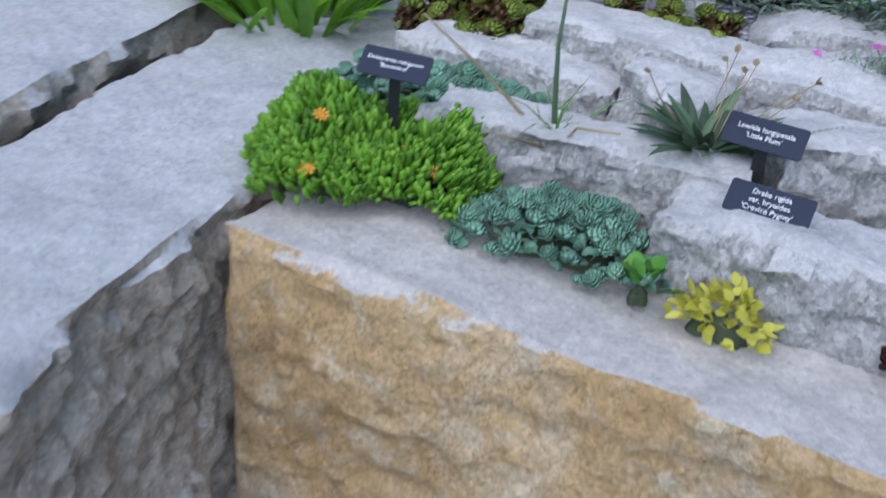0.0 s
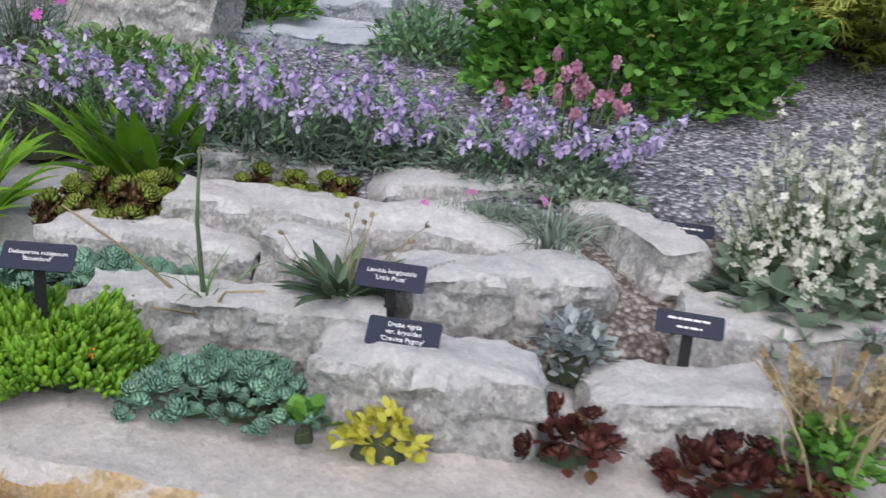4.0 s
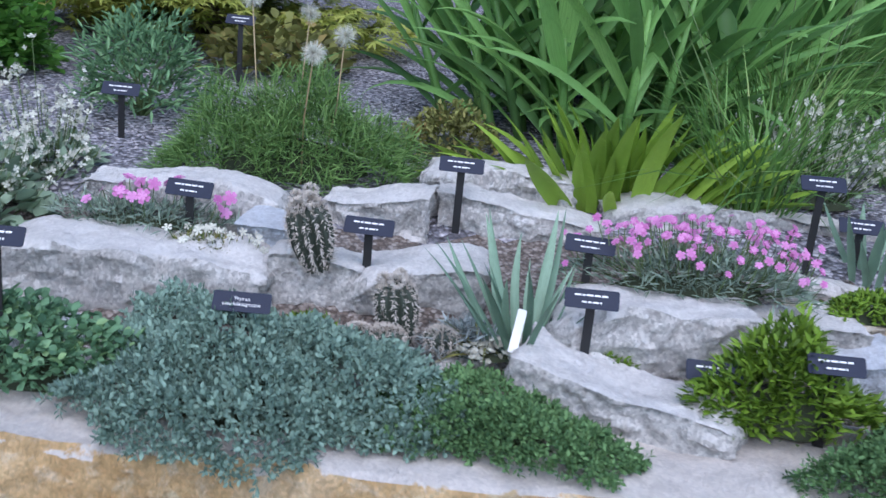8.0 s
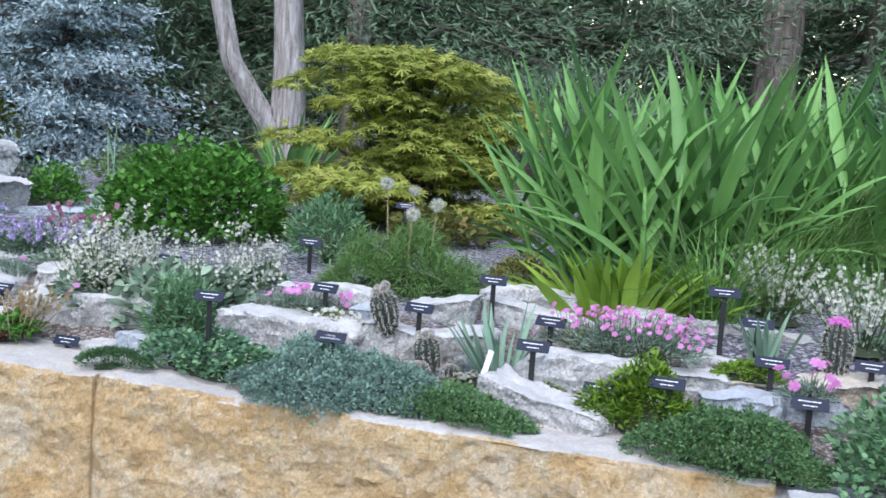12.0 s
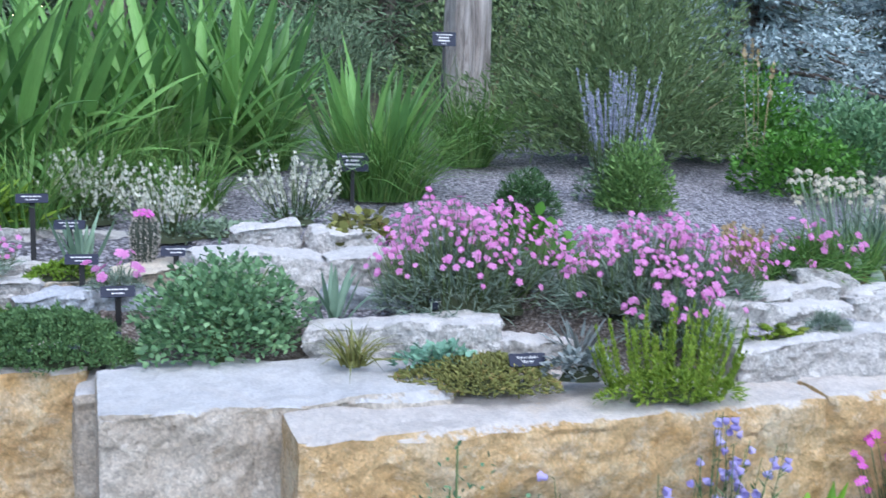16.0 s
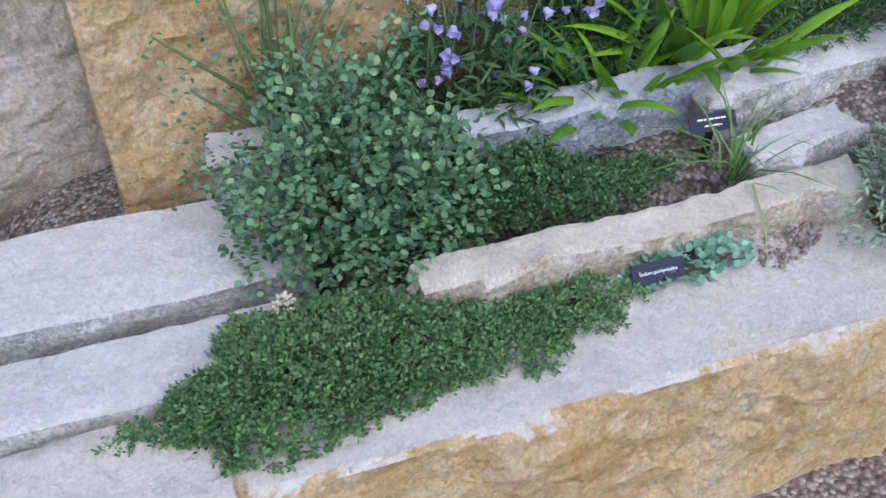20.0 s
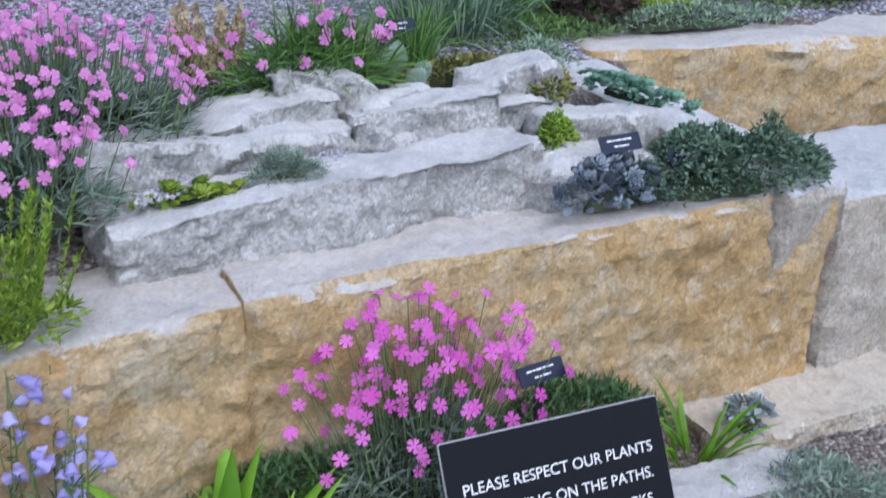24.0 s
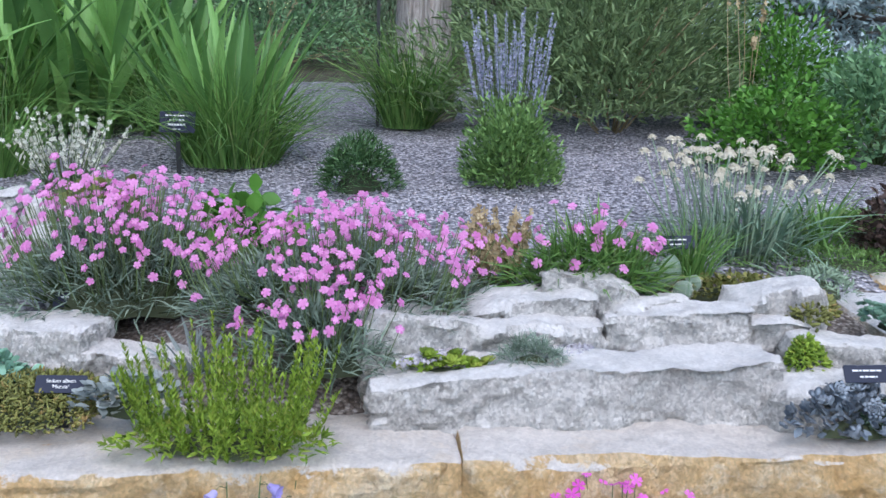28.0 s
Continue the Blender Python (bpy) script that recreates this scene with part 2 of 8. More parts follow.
def stone(name, dark, mid, light, top, top_from=0.55, top_to=0.85, stain=None, speckle=0.50):
    """Split limestone: broken sides of three tints, a weathered sawn or bedding top."""
    m, nt, nodes, links, b = node_mat(name)
    co = nodes.new("ShaderNodeTexCoord").outputs["Object"]
    geo = nodes.new("ShaderNodeNewGeometry")
    info = nodes.new("ShaderNodeObjectInfo")
    add = nodes.new("ShaderNodeVectorMath")
    links.new(co, add.inputs[0])
    off = nodes.new("ShaderNodeVectorMath")
    off.operation = "SCALE"
    off.inputs[0].default_value = (3.1, 5.7, 1.9)
    links.new(info.outputs["Random"], off.inputs["Scale"])
    links.new(off.outputs[0], add.inputs[1])
    co = add.outputs[0]
    big = tex_noise(nt, 4.0, 6, 0.65, co, 0.3)
    mid_n = tex_noise(nt, 22, 8, 0.7, co, 0.4)
    fine = tex_noise(nt, 70, 8, 0.75, co, 0.2)
    grain = tex_noise(nt, 260, 4, 0.7, co)
    cell = nodes.new("ShaderNodeTexVoronoi")
    cell.inputs["Scale"].default_value = 55
    links.new(co, cell.inputs["Vector"])
    facet = nodes.new("ShaderNodeSeparateColor")
    links.new(cell.outputs["Color"], facet.inputs[0])
    warp = nodes.new("ShaderNodeVectorMath")
    warp.operation = "MULTIPLY_ADD"
    tone3 = nodes.new("ShaderNodeTexNoise")
    tone3.inputs["Scale"].default_value, tone3.inputs["Detail"].default_value = 14, 4
    links.new(co, tone3.inputs["Vector"])
    links.new(tone3.outputs["Color"], warp.inputs[0])
    warp.inputs[1].default_value = (0.09, 0.09, 0.09)
    links.new(co, warp.inputs[2])
    scar = nodes.new("ShaderNodeTexVoronoi")
    scar.inputs["Scale"].default_value = 24
    links.new(warp.outputs[0], scar.inputs["Vector"])
    scar2 = nodes.new("ShaderNodeTexVoronoi")
    scar2.inputs["Scale"].default_value = 60
    links.new(warp.outputs[0], scar2.inputs["Vector"])
    hack = math_node(nt, "ADD", scar.outputs["Distance"], math_node(nt, "MULTIPLY", scar2.outputs["Distance"], 0.45))
    side = ramp(nt, big, [(0.32, dark), (0.5, mid), (0.66, light)])
    side = mix(nt, math_node(nt, "MULTIPLY", ramp_val(nt, mid_n, 0.50, 0.66), 0.75), side, light)
    side = mix(nt, math_node(nt, "MULTIPLY", ramp_val(nt, tex_noise(nt, 9, 7, 0.7, co, 0.5), 0.54, 0.68), 0.5), side, tuple(min(0.82, 1.05 * c + 0.02) for c in light))
    if stain:
        rust = ramp_val(nt, tex_noise(nt, 7, 7, 0.7, co, 0.6), 0.54, 0.68)
        side = mix(nt, math_node(nt, "MULTIPLY", rust, 0.6), side, stain)
    side = mix(nt, math_node(nt, "MULTIPLY", facet.outputs[0], 0.28), side, tuple(0.85 * c for c in dark))
    side = mix(nt, math_node(nt, "MULTIPLY", ramp_val(nt, fine, 0.56, 0.38), 0.28), side, tuple(0.75 * c for c in dark))
    side = mix(nt, math_node(nt, "MULTIPLY", ramp_val(nt, scar2.outputs["Distance"], 0.55, 0.85), 0.35), side, tuple(0.55 * c for c in dark))
    topc = mix(nt, ramp_val(nt, mid_n, 0.36, 0.62), tuple(c * 0.86 for c in top), top)
    topc = mix(nt, ramp_val(nt, tex_noise(nt, 5, 7, 0.7, co, 0.3), 0.50, 0.72), topc, tuple(0.70 * a + 0.30 * d for a, d in zip(top, mid)))
    topc = mix(nt, math_node(nt, "MULTIPLY", ramp_val(nt, fine, 0.56, 0.70), 0.4), topc, tuple(0.8 * c for c in top))
    sep = nodes.new("ShaderNodeSeparateXYZ")
    links.new(geo.outputs["Normal"], sep.inputs[0])
    rag = math_node(nt, "ADD", math_node(nt, "MULTIPLY", math_node(nt, "SUBTRACT", mid_n, 0.5), 0.7), math_node(nt, "MULTIPLY", math_node(nt, "SUBTRACT", fine, 0.5), 0.6))
    up = ramp_val(nt, math_node(nt, "ADD", sep.outputs[2], rag), 0.5 * (top_from + top_to) - 0.07, 0.5 * (top_from + top_to) + 0.07)
    col = mix(nt, up, side, topc)
    # crystalline speckle: strong on broken faces, faint on weathered tops
    speck = nodes.new("ShaderNodeTexVoronoi")
    speck.inputs["Scale"].default_value = 170
    links.new(co, speck.inputs["Vector"])
    tone = nodes.new("ShaderNodeSeparateColor")
    links.new(speck.outputs["Color"], tone.inputs[0])
    amount = math_node(nt, "SUBTRACT", speckle, math_node(nt, "MULTIPLY", up, speckle - 0.16))
    shade = math_node(nt, "ADD", 1.0, math_node(nt, "MULTIPLY", math_node(nt, "SUBTRACT", tone.outputs[1], 0.46), amount))
    col = mix(nt, 1.0, col, shade, "MULTIPLY")
    pits = ramp_val(nt, grain, 0.62, 0.72)
    col = mix(nt, math_node(nt, "MULTIPLY", pits, 0.32), col, tuple(0.5 * c for c in dark))
    links.new(col, b.inputs["Base Color"])
    b.inputs["Roughness"].default_value = 0.9
    b.inputs["Specular IOR Level"].default_value = 0.25
    flat = math_node(nt, "SUBTRACT", 1.0, math_node(nt, "MULTIPLY", ramp_val(nt, sep.outputs[2], 0.5, 0.95), 0.62))
    n0 = bump(nt, math_node(nt, "MULTIPLY", hack, flat), 0.75, 0.015, b)
    n1 = bump(nt, math_node(nt, "MULTIPLY", mid_n, flat), 0.8, 0.035, b, n0)
    n2 = bump(nt, math_node(nt, "ADD", math_node(nt, "MULTIPLY", fine, 1.0), math_node(nt, "MULTIPLY", math_node(nt, "MULTIPLY", facet.outputs[0], flat), 0.5)), 0.8, 0.014, b, n1)
    bump(nt, math_node(nt, "ADD", grain, math_node(nt, "MULTIPLY", tone.outputs[0], 0.6)), 0.6, 0.004, b, n2)
    return m


def ramp_val(nt, fac, lo, hi):
    n = nt.nodes.new("ShaderNodeMapRange")
    n.inputs["From Min"].default_value, n.inputs["From Max"].default_value = lo, hi
    n.interpolation_type = "SMOOTHSTEP"
    nt.links.new(fac, n.inputs["Value"])
    return n.outputs["Result"]


def leaf_mat(name, dark, light, rough=0.5, clear=0.25, tip=None, noise_scale=14.0, veins=False):
    """Leaves or petals: tint varies from leaf to leaf and in patches; some light passes through."""
    m, nt, nodes, links, b = node_mat(name)
    geo = nodes.new("ShaderNodeNewGeometry")
    info = nodes.new("ShaderNodeObjectInfo")
    rnd = math_node(nt, "FRACT", math_node(nt, "ADD", geo.outputs["Random Per Island"], info.outputs["Random"]))
    co = nodes.new("ShaderNodeTexCoord").outputs["Object"]
    fac = math_node(nt, "ADD", math_node(nt, "MULTIPLY", rnd, 0.6), math_node(nt, "MULTIPLY", tex_noise(nt, noise_scale, 3, 0.6, co), 0.45))
    stops = [(0.12, dark), (0.9, light)]
    if tip:
        stops = [(0.12, dark), (0.72, light), (0.97, tip)]
    col = ramp(nt, fac, stops)
    if veins:
        mp = nodes.new("ShaderNodeMapping")
        mp.inputs["Scale"].default_value = (1, 1, 0.02)
        links.new(co, mp.inputs["Vector"])
        line = tex_noise(nt, 240, 3, 0.6, mp.outputs[0])
        blotch = tex_noise(nt, 7, 4, 0.6, co)
        col = mix(nt, math_node(nt, "MULTIPLY", ramp_val(nt, line, 0.42, 0.66), 0.45), col, tuple(0.55 * c for c in light))
        col = mix(nt, math_node(nt, "MULTIPLY", ramp_val(nt, blotch, 0.58, 0.75), 0.35), col, tuple(min(1.0, 1.25 * c + 0.03) for c in light))
    links.new(col, b.inputs["Base Color"])
    b.inputs["Roughness"].default_value = rough
    b.inputs["Specular IOR Level"].default_value = 0.3
    if clear:
        tr = nodes.new("ShaderNodeBsdfTranslucent")
        links.new(col, tr.inputs["Color"])
        ms = nodes.new("ShaderNodeMixShader")
        ms.inputs[0].default_value = clear
        links.new(b.outputs[0], ms.inputs[1])
        links.new(tr.outputs[0], ms.inputs[2])
        links.new(ms.outputs[0], nodes["Material Output"].inputs["Surface"])
    return m


def plain(name, col, rough=0.5, var=0.12, scale=60.0, metal=0.0, spec=0.5):
    m, nt, nodes, links, b = node_mat(name)
    co = nodes.new("ShaderNodeTexCoord").outputs["Object"]
    n = tex_noise(nt, scale, 4, 0.6, co)
    links.new(mix(nt, n, tuple(c * (1 - var) for c in col), tuple(min(1, c * (1 + var)) for c in col)), b.inputs["Base Color"])
    b.inputs["Roughness"].default_value = rough
    b.inputs["Metallic"].default_value = metal
    b.inputs["Specular IOR Level"].default_value = spec
    return m


def gravel_mat(name, cols, scale, bed_dist=0.01):
    m, nt, nodes, links, b = node_mat(name)
    co = nodes.new("ShaderNodeTexCoord").outputs["Object"]
    v = nodes.new("ShaderNodeTexVoronoi")
    v.inputs["Scale"].default_value = scale
    links.new(co, v.inputs["Vector"])
    sep = nodes.new("ShaderNodeSeparateColor")
    links.new(v.outputs["Color"], sep.inputs[0])
    col = ramp(nt, sep.outputs[0], [(k / (len(cols) - 1), c) for k, c in enumerate(cols)])
    col = mix(nt, math_node(nt, "MULTIPLY", ramp_val(nt, v.outputs["Distance"], 0.38, 0.78), 0.6), col, tuple(0.25 * c for c in cols[0]))
    col = mix(nt, math_node(nt, "MULTIPLY", ramp_val(nt, tex_noise(nt, 2.0, 5, 0.6, co), 0.45, 0.75), 0.35), col, tuple(0.6 * c for c in cols[1]))
    links.new(col, b.inputs["Base Color"])
    b.inputs["Roughness"].default_value = 0.92
    inv = math_node(nt, "SUBTRACT", 1.0, v.outputs["Distance"])
    bump(nt, inv, 0.9, bed_dist, b)
    return m


M_WALL = stone("ochre_limestone", (0.67, 0.42, 0.185), (0.80, 0.57, 0.305), (0.87, 0.745, 0.55), (0.81, 0.745, 0.68), 0.62, 0.94, stain=(0.58, 0.32, 0.10), speckle=0.26)
M_WALL_GREY = stone("grey_limestone", (0.58, 0.49, 0.38), (0.68, 0.60, 0.50), (0.78, 0.72, 0.63), (0.76, 0.75, 0.74), 0.45, 0.85, stain=(0.60, 0.44, 0.26), speckle=0.34)
M_ROCK = stone("white_limestone", (0.54, 0.515, 0.485), (0.66, 0.635, 0.60), (0.79, 0.765, 0.73), (0.83, 0.80, 0.765), 0.40, 0.82)
M_ROCK_TAN = stone("tan_limestone", (0.62, 0.50, 0.36), (0.72, 0.62, 0.49), (0.82, 0.75, 0.64), (0.83, 0.74, 0.61), 0.35, 0.8, stain=(0.70, 0.47, 0.24))
M_ROCK_BLUE = stone("blue_grey_limestone", (0.42, 0.46, 0.51), (0.54, 0.58, 0.63), (0.66, 0.70, 0.74), (0.68, 0.71, 0.75), 0.35, 0.8)
M_GRAVEL = gravel_mat("grey_pea_gravel", [(0.07, 0.067, 0.075), (0.22, 0.215, 0.245), (0.37, 0.36, 0.40), (0.66, 0.63, 0.66)], 80, 0.016)
M_PATH = gravel_mat("red_brown_path_gravel", [(0.13, 0.085, 0.075), (0.22, 0.15, 0.13), (0.30, 0.23, 0.21), (0.42, 0.35, 0.32)], 90, 0.008)
M_SOIL = gravel_mat("gritty_brown_soil", [(0.10, 0.075, 0.06), (0.18, 0.145, 0.125), (0.27, 0.23, 0.20), (0.42, 0.38, 0.35)], 110, 0.008)
M_FAR = gravel_mat("leaf_litter", [(0.035, 0.03, 0.02), (0.06, 0.05, 0.03), (0.09, 0.075, 0.05), (0.05, 0.07, 0.025)], 14, 0.02)
M_WOOD = plain("distant_foliage", (0.07, 0.10, 0.05), 0.95, 0.7, 1.6)
# black plates; the blue in their colour stands for reflected sky
M_LABEL = plain("black_label_plastic_sky_tint", (0.011, 0.017, 0.038), 0.5, 0.2, spec=0.28)
M_BOARD = plain("black_notice_board", (0.007, 0.008, 0.011), 0.7, 0.2, spec=0.15)
M_STAKE = plain("black_steel", (0.012, 0.012, 0.013), 0.45, 0.2)
M_INK = plain("white_lettering", (0.75, 0.75, 0.74), 0.6, 0.05)


def bark(name, dark, light, scale):
    """Furrowed bark: streaks along the trunk, ridged relief."""
    m, nt, nodes, links, b = node_mat(name)
    co = nodes.new("ShaderNodeTexCoord").outputs["Object"]
    mp = nodes.new("ShaderNodeMapping")
    mp.inputs["Scale"].default_value = (1, 1, 0.12)
    links.new(co, mp.inputs["Vector"])
    streak = tex_noise(nt, scale, 8, 0.7, mp.outputs[0], 0.8)
    blotch = tex_noise(nt, 9, 6, 0.65, co, 0.5)
    col = ramp(nt, streak, [(0.34, tuple(0.45 * c for c in dark)), (0.46, dark), (0.62, light)])
    col = mix(nt, math_node(nt, "MULTIPLY", ramp_val(nt, blotch, 0.5, 0.7), 0.5), col, dark)
    links.new(col, b.inputs["Base Color"])
    b.inputs["Roughness"].default_value = 0.95
    bump(nt, streak, 1.0, 0.05, b)
    return m


M_PALE_BARK = bark("silvery_weathered_bark", (0.40, 0.35, 0.32), (0.66, 0.61, 0.58), 26)
M_BARK = bark("grey_bark", (0.16, 0.13, 0.11), (0.30, 0.25, 0.22), 18)
M_TWIG = leaf_mat("dry_stem", (0.22, 0.16, 0.09), (0.42, 0.34, 0.20), 0.8, 0.0)
M_STEM = leaf_mat("green_stem", (0.07, 0.11, 0.04), (0.13, 0.19, 0.07), 0.6, 0.0)


def G(name, dark, light, **kw):
    """Leaf or petal tints: unless reddish, the dark tint is deepened for shade between leaves."""
    return leaf_mat(name, tuple(c * (0.62 if light[1] > light[0] * 0.98 else 1.0) for c in dark), light, **kw)


L_BRIGHT = G("bright_succulent_green", (0.045, 0.15, 0.012), (0.185, 0.40, 0.035), rough=0.4, tip=(0.29, 0.48, 0.07))
L_ROS = G("blue_green_rosette", (0.22, 0.42, 0.31), (0.25, 0.46, 0.33), rough=0.6, clear=0.15, tip=(0.29, 0.51, 0.34))
L_AEO = G("olive_rosette", (0.10, 0.15, 0.02), (0.26, 0.33, 0.055), rough=0.45, clear=0.1, tip=(0.24, 0.20, 0.06))
L_RUST = G("rusty_old_leaf", (0.055, 0.03, 0.014), (0.15, 0.085, 0.035), rough=0.5, clear=0.1, tip=(0.17, 0.16, 0.04))
L_BURG = G("burgundy_rosette", (0.045, 0.014, 0.012), (0.11, 0.035, 0.025), rough=0.45, clear=0.1, tip=(0.15, 0.13, 0.035))
L_MAROON = G("maroon_rosette", (0.07, 0.018, 0.032), (0.18, 0.05, 0.085), rough=0.45, clear=0.1, tip=(0.24, 0.12, 0.10))
L_SLATE = G("slate_blue_rosette", (0.14, 0.175, 0.215), (0.31, 0.365, 0.42), rough=0.5, clear=0.05)
L_THYME = G("woolly_thyme_green", (0.13, 0.225, 0.18), (0.28, 0.415, 0.33), rough=0.8, clear=0.15)
L_THYME2 = G("thyme_green", (0.05, 0.135, 0.05), (0.17, 0.31, 0.12), rough=0.7, clear=0.15)
L_CORNER = G("dull_grey_green_mat", (0.07, 0.13, 0.085), (0.19, 0.29, 0.19), rough=0.7, clear=0.1)
L_DARKMAT = G("dark_mat_green", (0.034, 0.095, 0.034), (0.108, 0.216, 0.081), rough=0.6, clear=0.15)
L_LEAFY = G("fresh_leafy_green", (0.034, 0.128, 0.02), (0.135, 0.338, 0.054), rough=0.5, tip=(0.216, 0.432, 0.108))
L_OREG = G("oregano_green", (0.075, 0.18, 0.09), (0.225, 0.405, 0.20), rough=0.6, tip=(0.351, 0.513, 0.27))
L_IRIS = G("iris_leaf_green", (0.065, 0.19, 0.07), (0.26, 0.51, 0.145), rough=0.42, clear=0.3, noise_scale=3, tip=(0.40, 0.64, 0.20), veins=True)
L_CHART = G("lime_leaf_green", (0.20, 0.38, 0.045), (0.42, 0.62, 0.095), rough=0.45, clear=0.3, noise_scale=3, veins=True)
L_STRAP = G("broad_strap_green", (0.075, 0.24, 0.018), (0.26, 0.53, 0.05), rough=0.4, clear=0.3, noise_scale=4, veins=True)
L_AGAVE = G("blue_green_sword", (0.135, 0.257, 0.176), (0.297, 0.446, 0.311), rough=0.5, clear=0.15, noise_scale=4, veins=True)
L_GRASS = G("fine_grass_green", (0.068, 0.176, 0.041), (0.189, 0.365, 0.095), rough=0.5, clear=0.3, tip=(0.405, 0.405, 0.176))
L_GREYG = G("grey_green_needle", (0.135, 0.203, 0.149), (0.324, 0.419, 0.324), rough=0.7, clear=0.15)
L_SILVER = G("silver_grey_leaf", (0.20, 0.25, 0.24), (0.42, 0.47, 0.46), rough=0.8, clear=0.1)
L_GREYLEAF = G("felted_grey_green_leaf", (0.162, 0.243, 0.162), (0.365, 0.486, 0.338), rough=0.8, clear=0.15)
L_MAPLE = G("yellow_green_maple", (0.22, 0.28, 0.045), (0.50, 0.55, 0.13), rough=0.5, clear=0.35, tip=(0.62, 0.52, 0.18), noise_scale=5)
L_CONE = G("yellow_green_conifer", (0.05, 0.12, 0.012), (0.19, 0.32, 0.03), rough=0.6, clear=0.1)
L_HEATH = G("golden_green_heath", (0.10, 0.21, 0.02), (0.31, 0.45, 0.06), rough=0.6, clear=0.25, tip=(0.46, 0.40, 0.11))
L_BROWNMAT = G("bronze_green_mat", (0.095, 0.101, 0.027), (0.257, 0.27, 0.081), rough=0.6, clear=0.15, tip=(0.351, 0.176, 0.081))
L_YELLOW = G("golden_yellow_leaf", (0.38, 0.36, 0.03), (0.62, 0.58, 0.11), rough=0.5, clear=0.25)
L_FERN = G("feathery_green", (0.081, 0.189, 0.047), (0.257, 0.432, 0.135), rough=0.6, clear=0.25)
L_DARKSED = G("dark_purple_leaf", (0.04, 0.026, 0.026), (0.13, 0.085, 0.07), rough=0.5, clear=0.1)
L_WILLOW = G("olive_willow_leaf", (0.11, 0.18, 0.08), (0.30, 0.42, 0.19), rough=0.55, clear=0.25)
L_SPRUCE = G("blue_spruce_needle", (0.26, 0.35, 0.36), (0.56, 0.68, 0.70), rough=0.7, clear=0.05)
L_PINE = G("dark_pine_needle", (0.07, 0.13, 0.08), (0.25, 0.36, 0.21), rough=0.7, clear=0.1)
L_FARLEAF = G("sunlit_woodland_leaf", (0.068, 0.121, 0.016), (0.297, 0.351, 0.041), rough=0.6, clear=0.4)
L_LEWIS = G("dark_grey_green_leaf", (0.047, 0.088, 0.047), (0.121, 0.189, 0.101), rough=0.5, clear=0.1)
L_HERB = G("glaucous_round_leaf", (0.055, 0.145, 0.08), (0.18, 0.34, 0.18), rough=0.5, tip=(0.38, 0.52, 0.20))
L_DRY = G("straw", (0.28, 0.20, 0.10), (0.55, 0.44, 0.27), rough=0.8, clear=0.2)
P_PINK = G("rose_pink_petal", (0.56, 0.15, 0.42), (0.84, 0.40, 0.70), rough=0.6, clear=0.3)
P_HOT = G("magenta_petal", (0.60, 0.06, 0.42), (0.85, 0.22, 0.66), rough=0.6, clear=0.3)
P_LILAC = G("lilac_petal", (0.46, 0.34, 0.62), (0.76, 0.64, 0.86), rough=0.6, clear=0.3)
P_BLUE = G("bellflower_blue_petal", (0.36, 0.30, 0.70), (0.62, 0.57, 0.88), rough=0.6, clear=0.3)
P_WHITE = G("white_petal", (0.66, 0.66, 0.54), (0.86, 0.85, 0.74), rough=0.6, clear=0.25)
P_CREAM = G("cream_flower", (0.58, 0.53, 0.40), (0.80, 0.76, 0.64), rough=0.7, clear=0.2)
P_ORANGE = G("orange_petal", (0.75, 0.26, 0.03), (0.85, 0.38, 0.06), rough=0.5, clear=0.2)
P_SPIKE = G("violet_blue_spike", (0.30, 0.31, 0.50), (0.56, 0.58, 0.74), rough=0.6, clear=0.2)
P_MAUVE = G("dusky_pink_head", (0.36, 0.13, 0.22), (0.60, 0.33, 0.40), rough=0.7, clear=0.2)
M_CACTUS = plain("grey_green_cactus", (0.05, 0.065, 0.048), 0.7, 0.2)
M_SPINE = plain("pale_spine", (0.55, 0.50, 0.44), 0.6, 0.1)
M_PAD = plain("blue_green_cactus_pad", (0.22, 0.30, 0.22), 0.6, 0.15, 30)


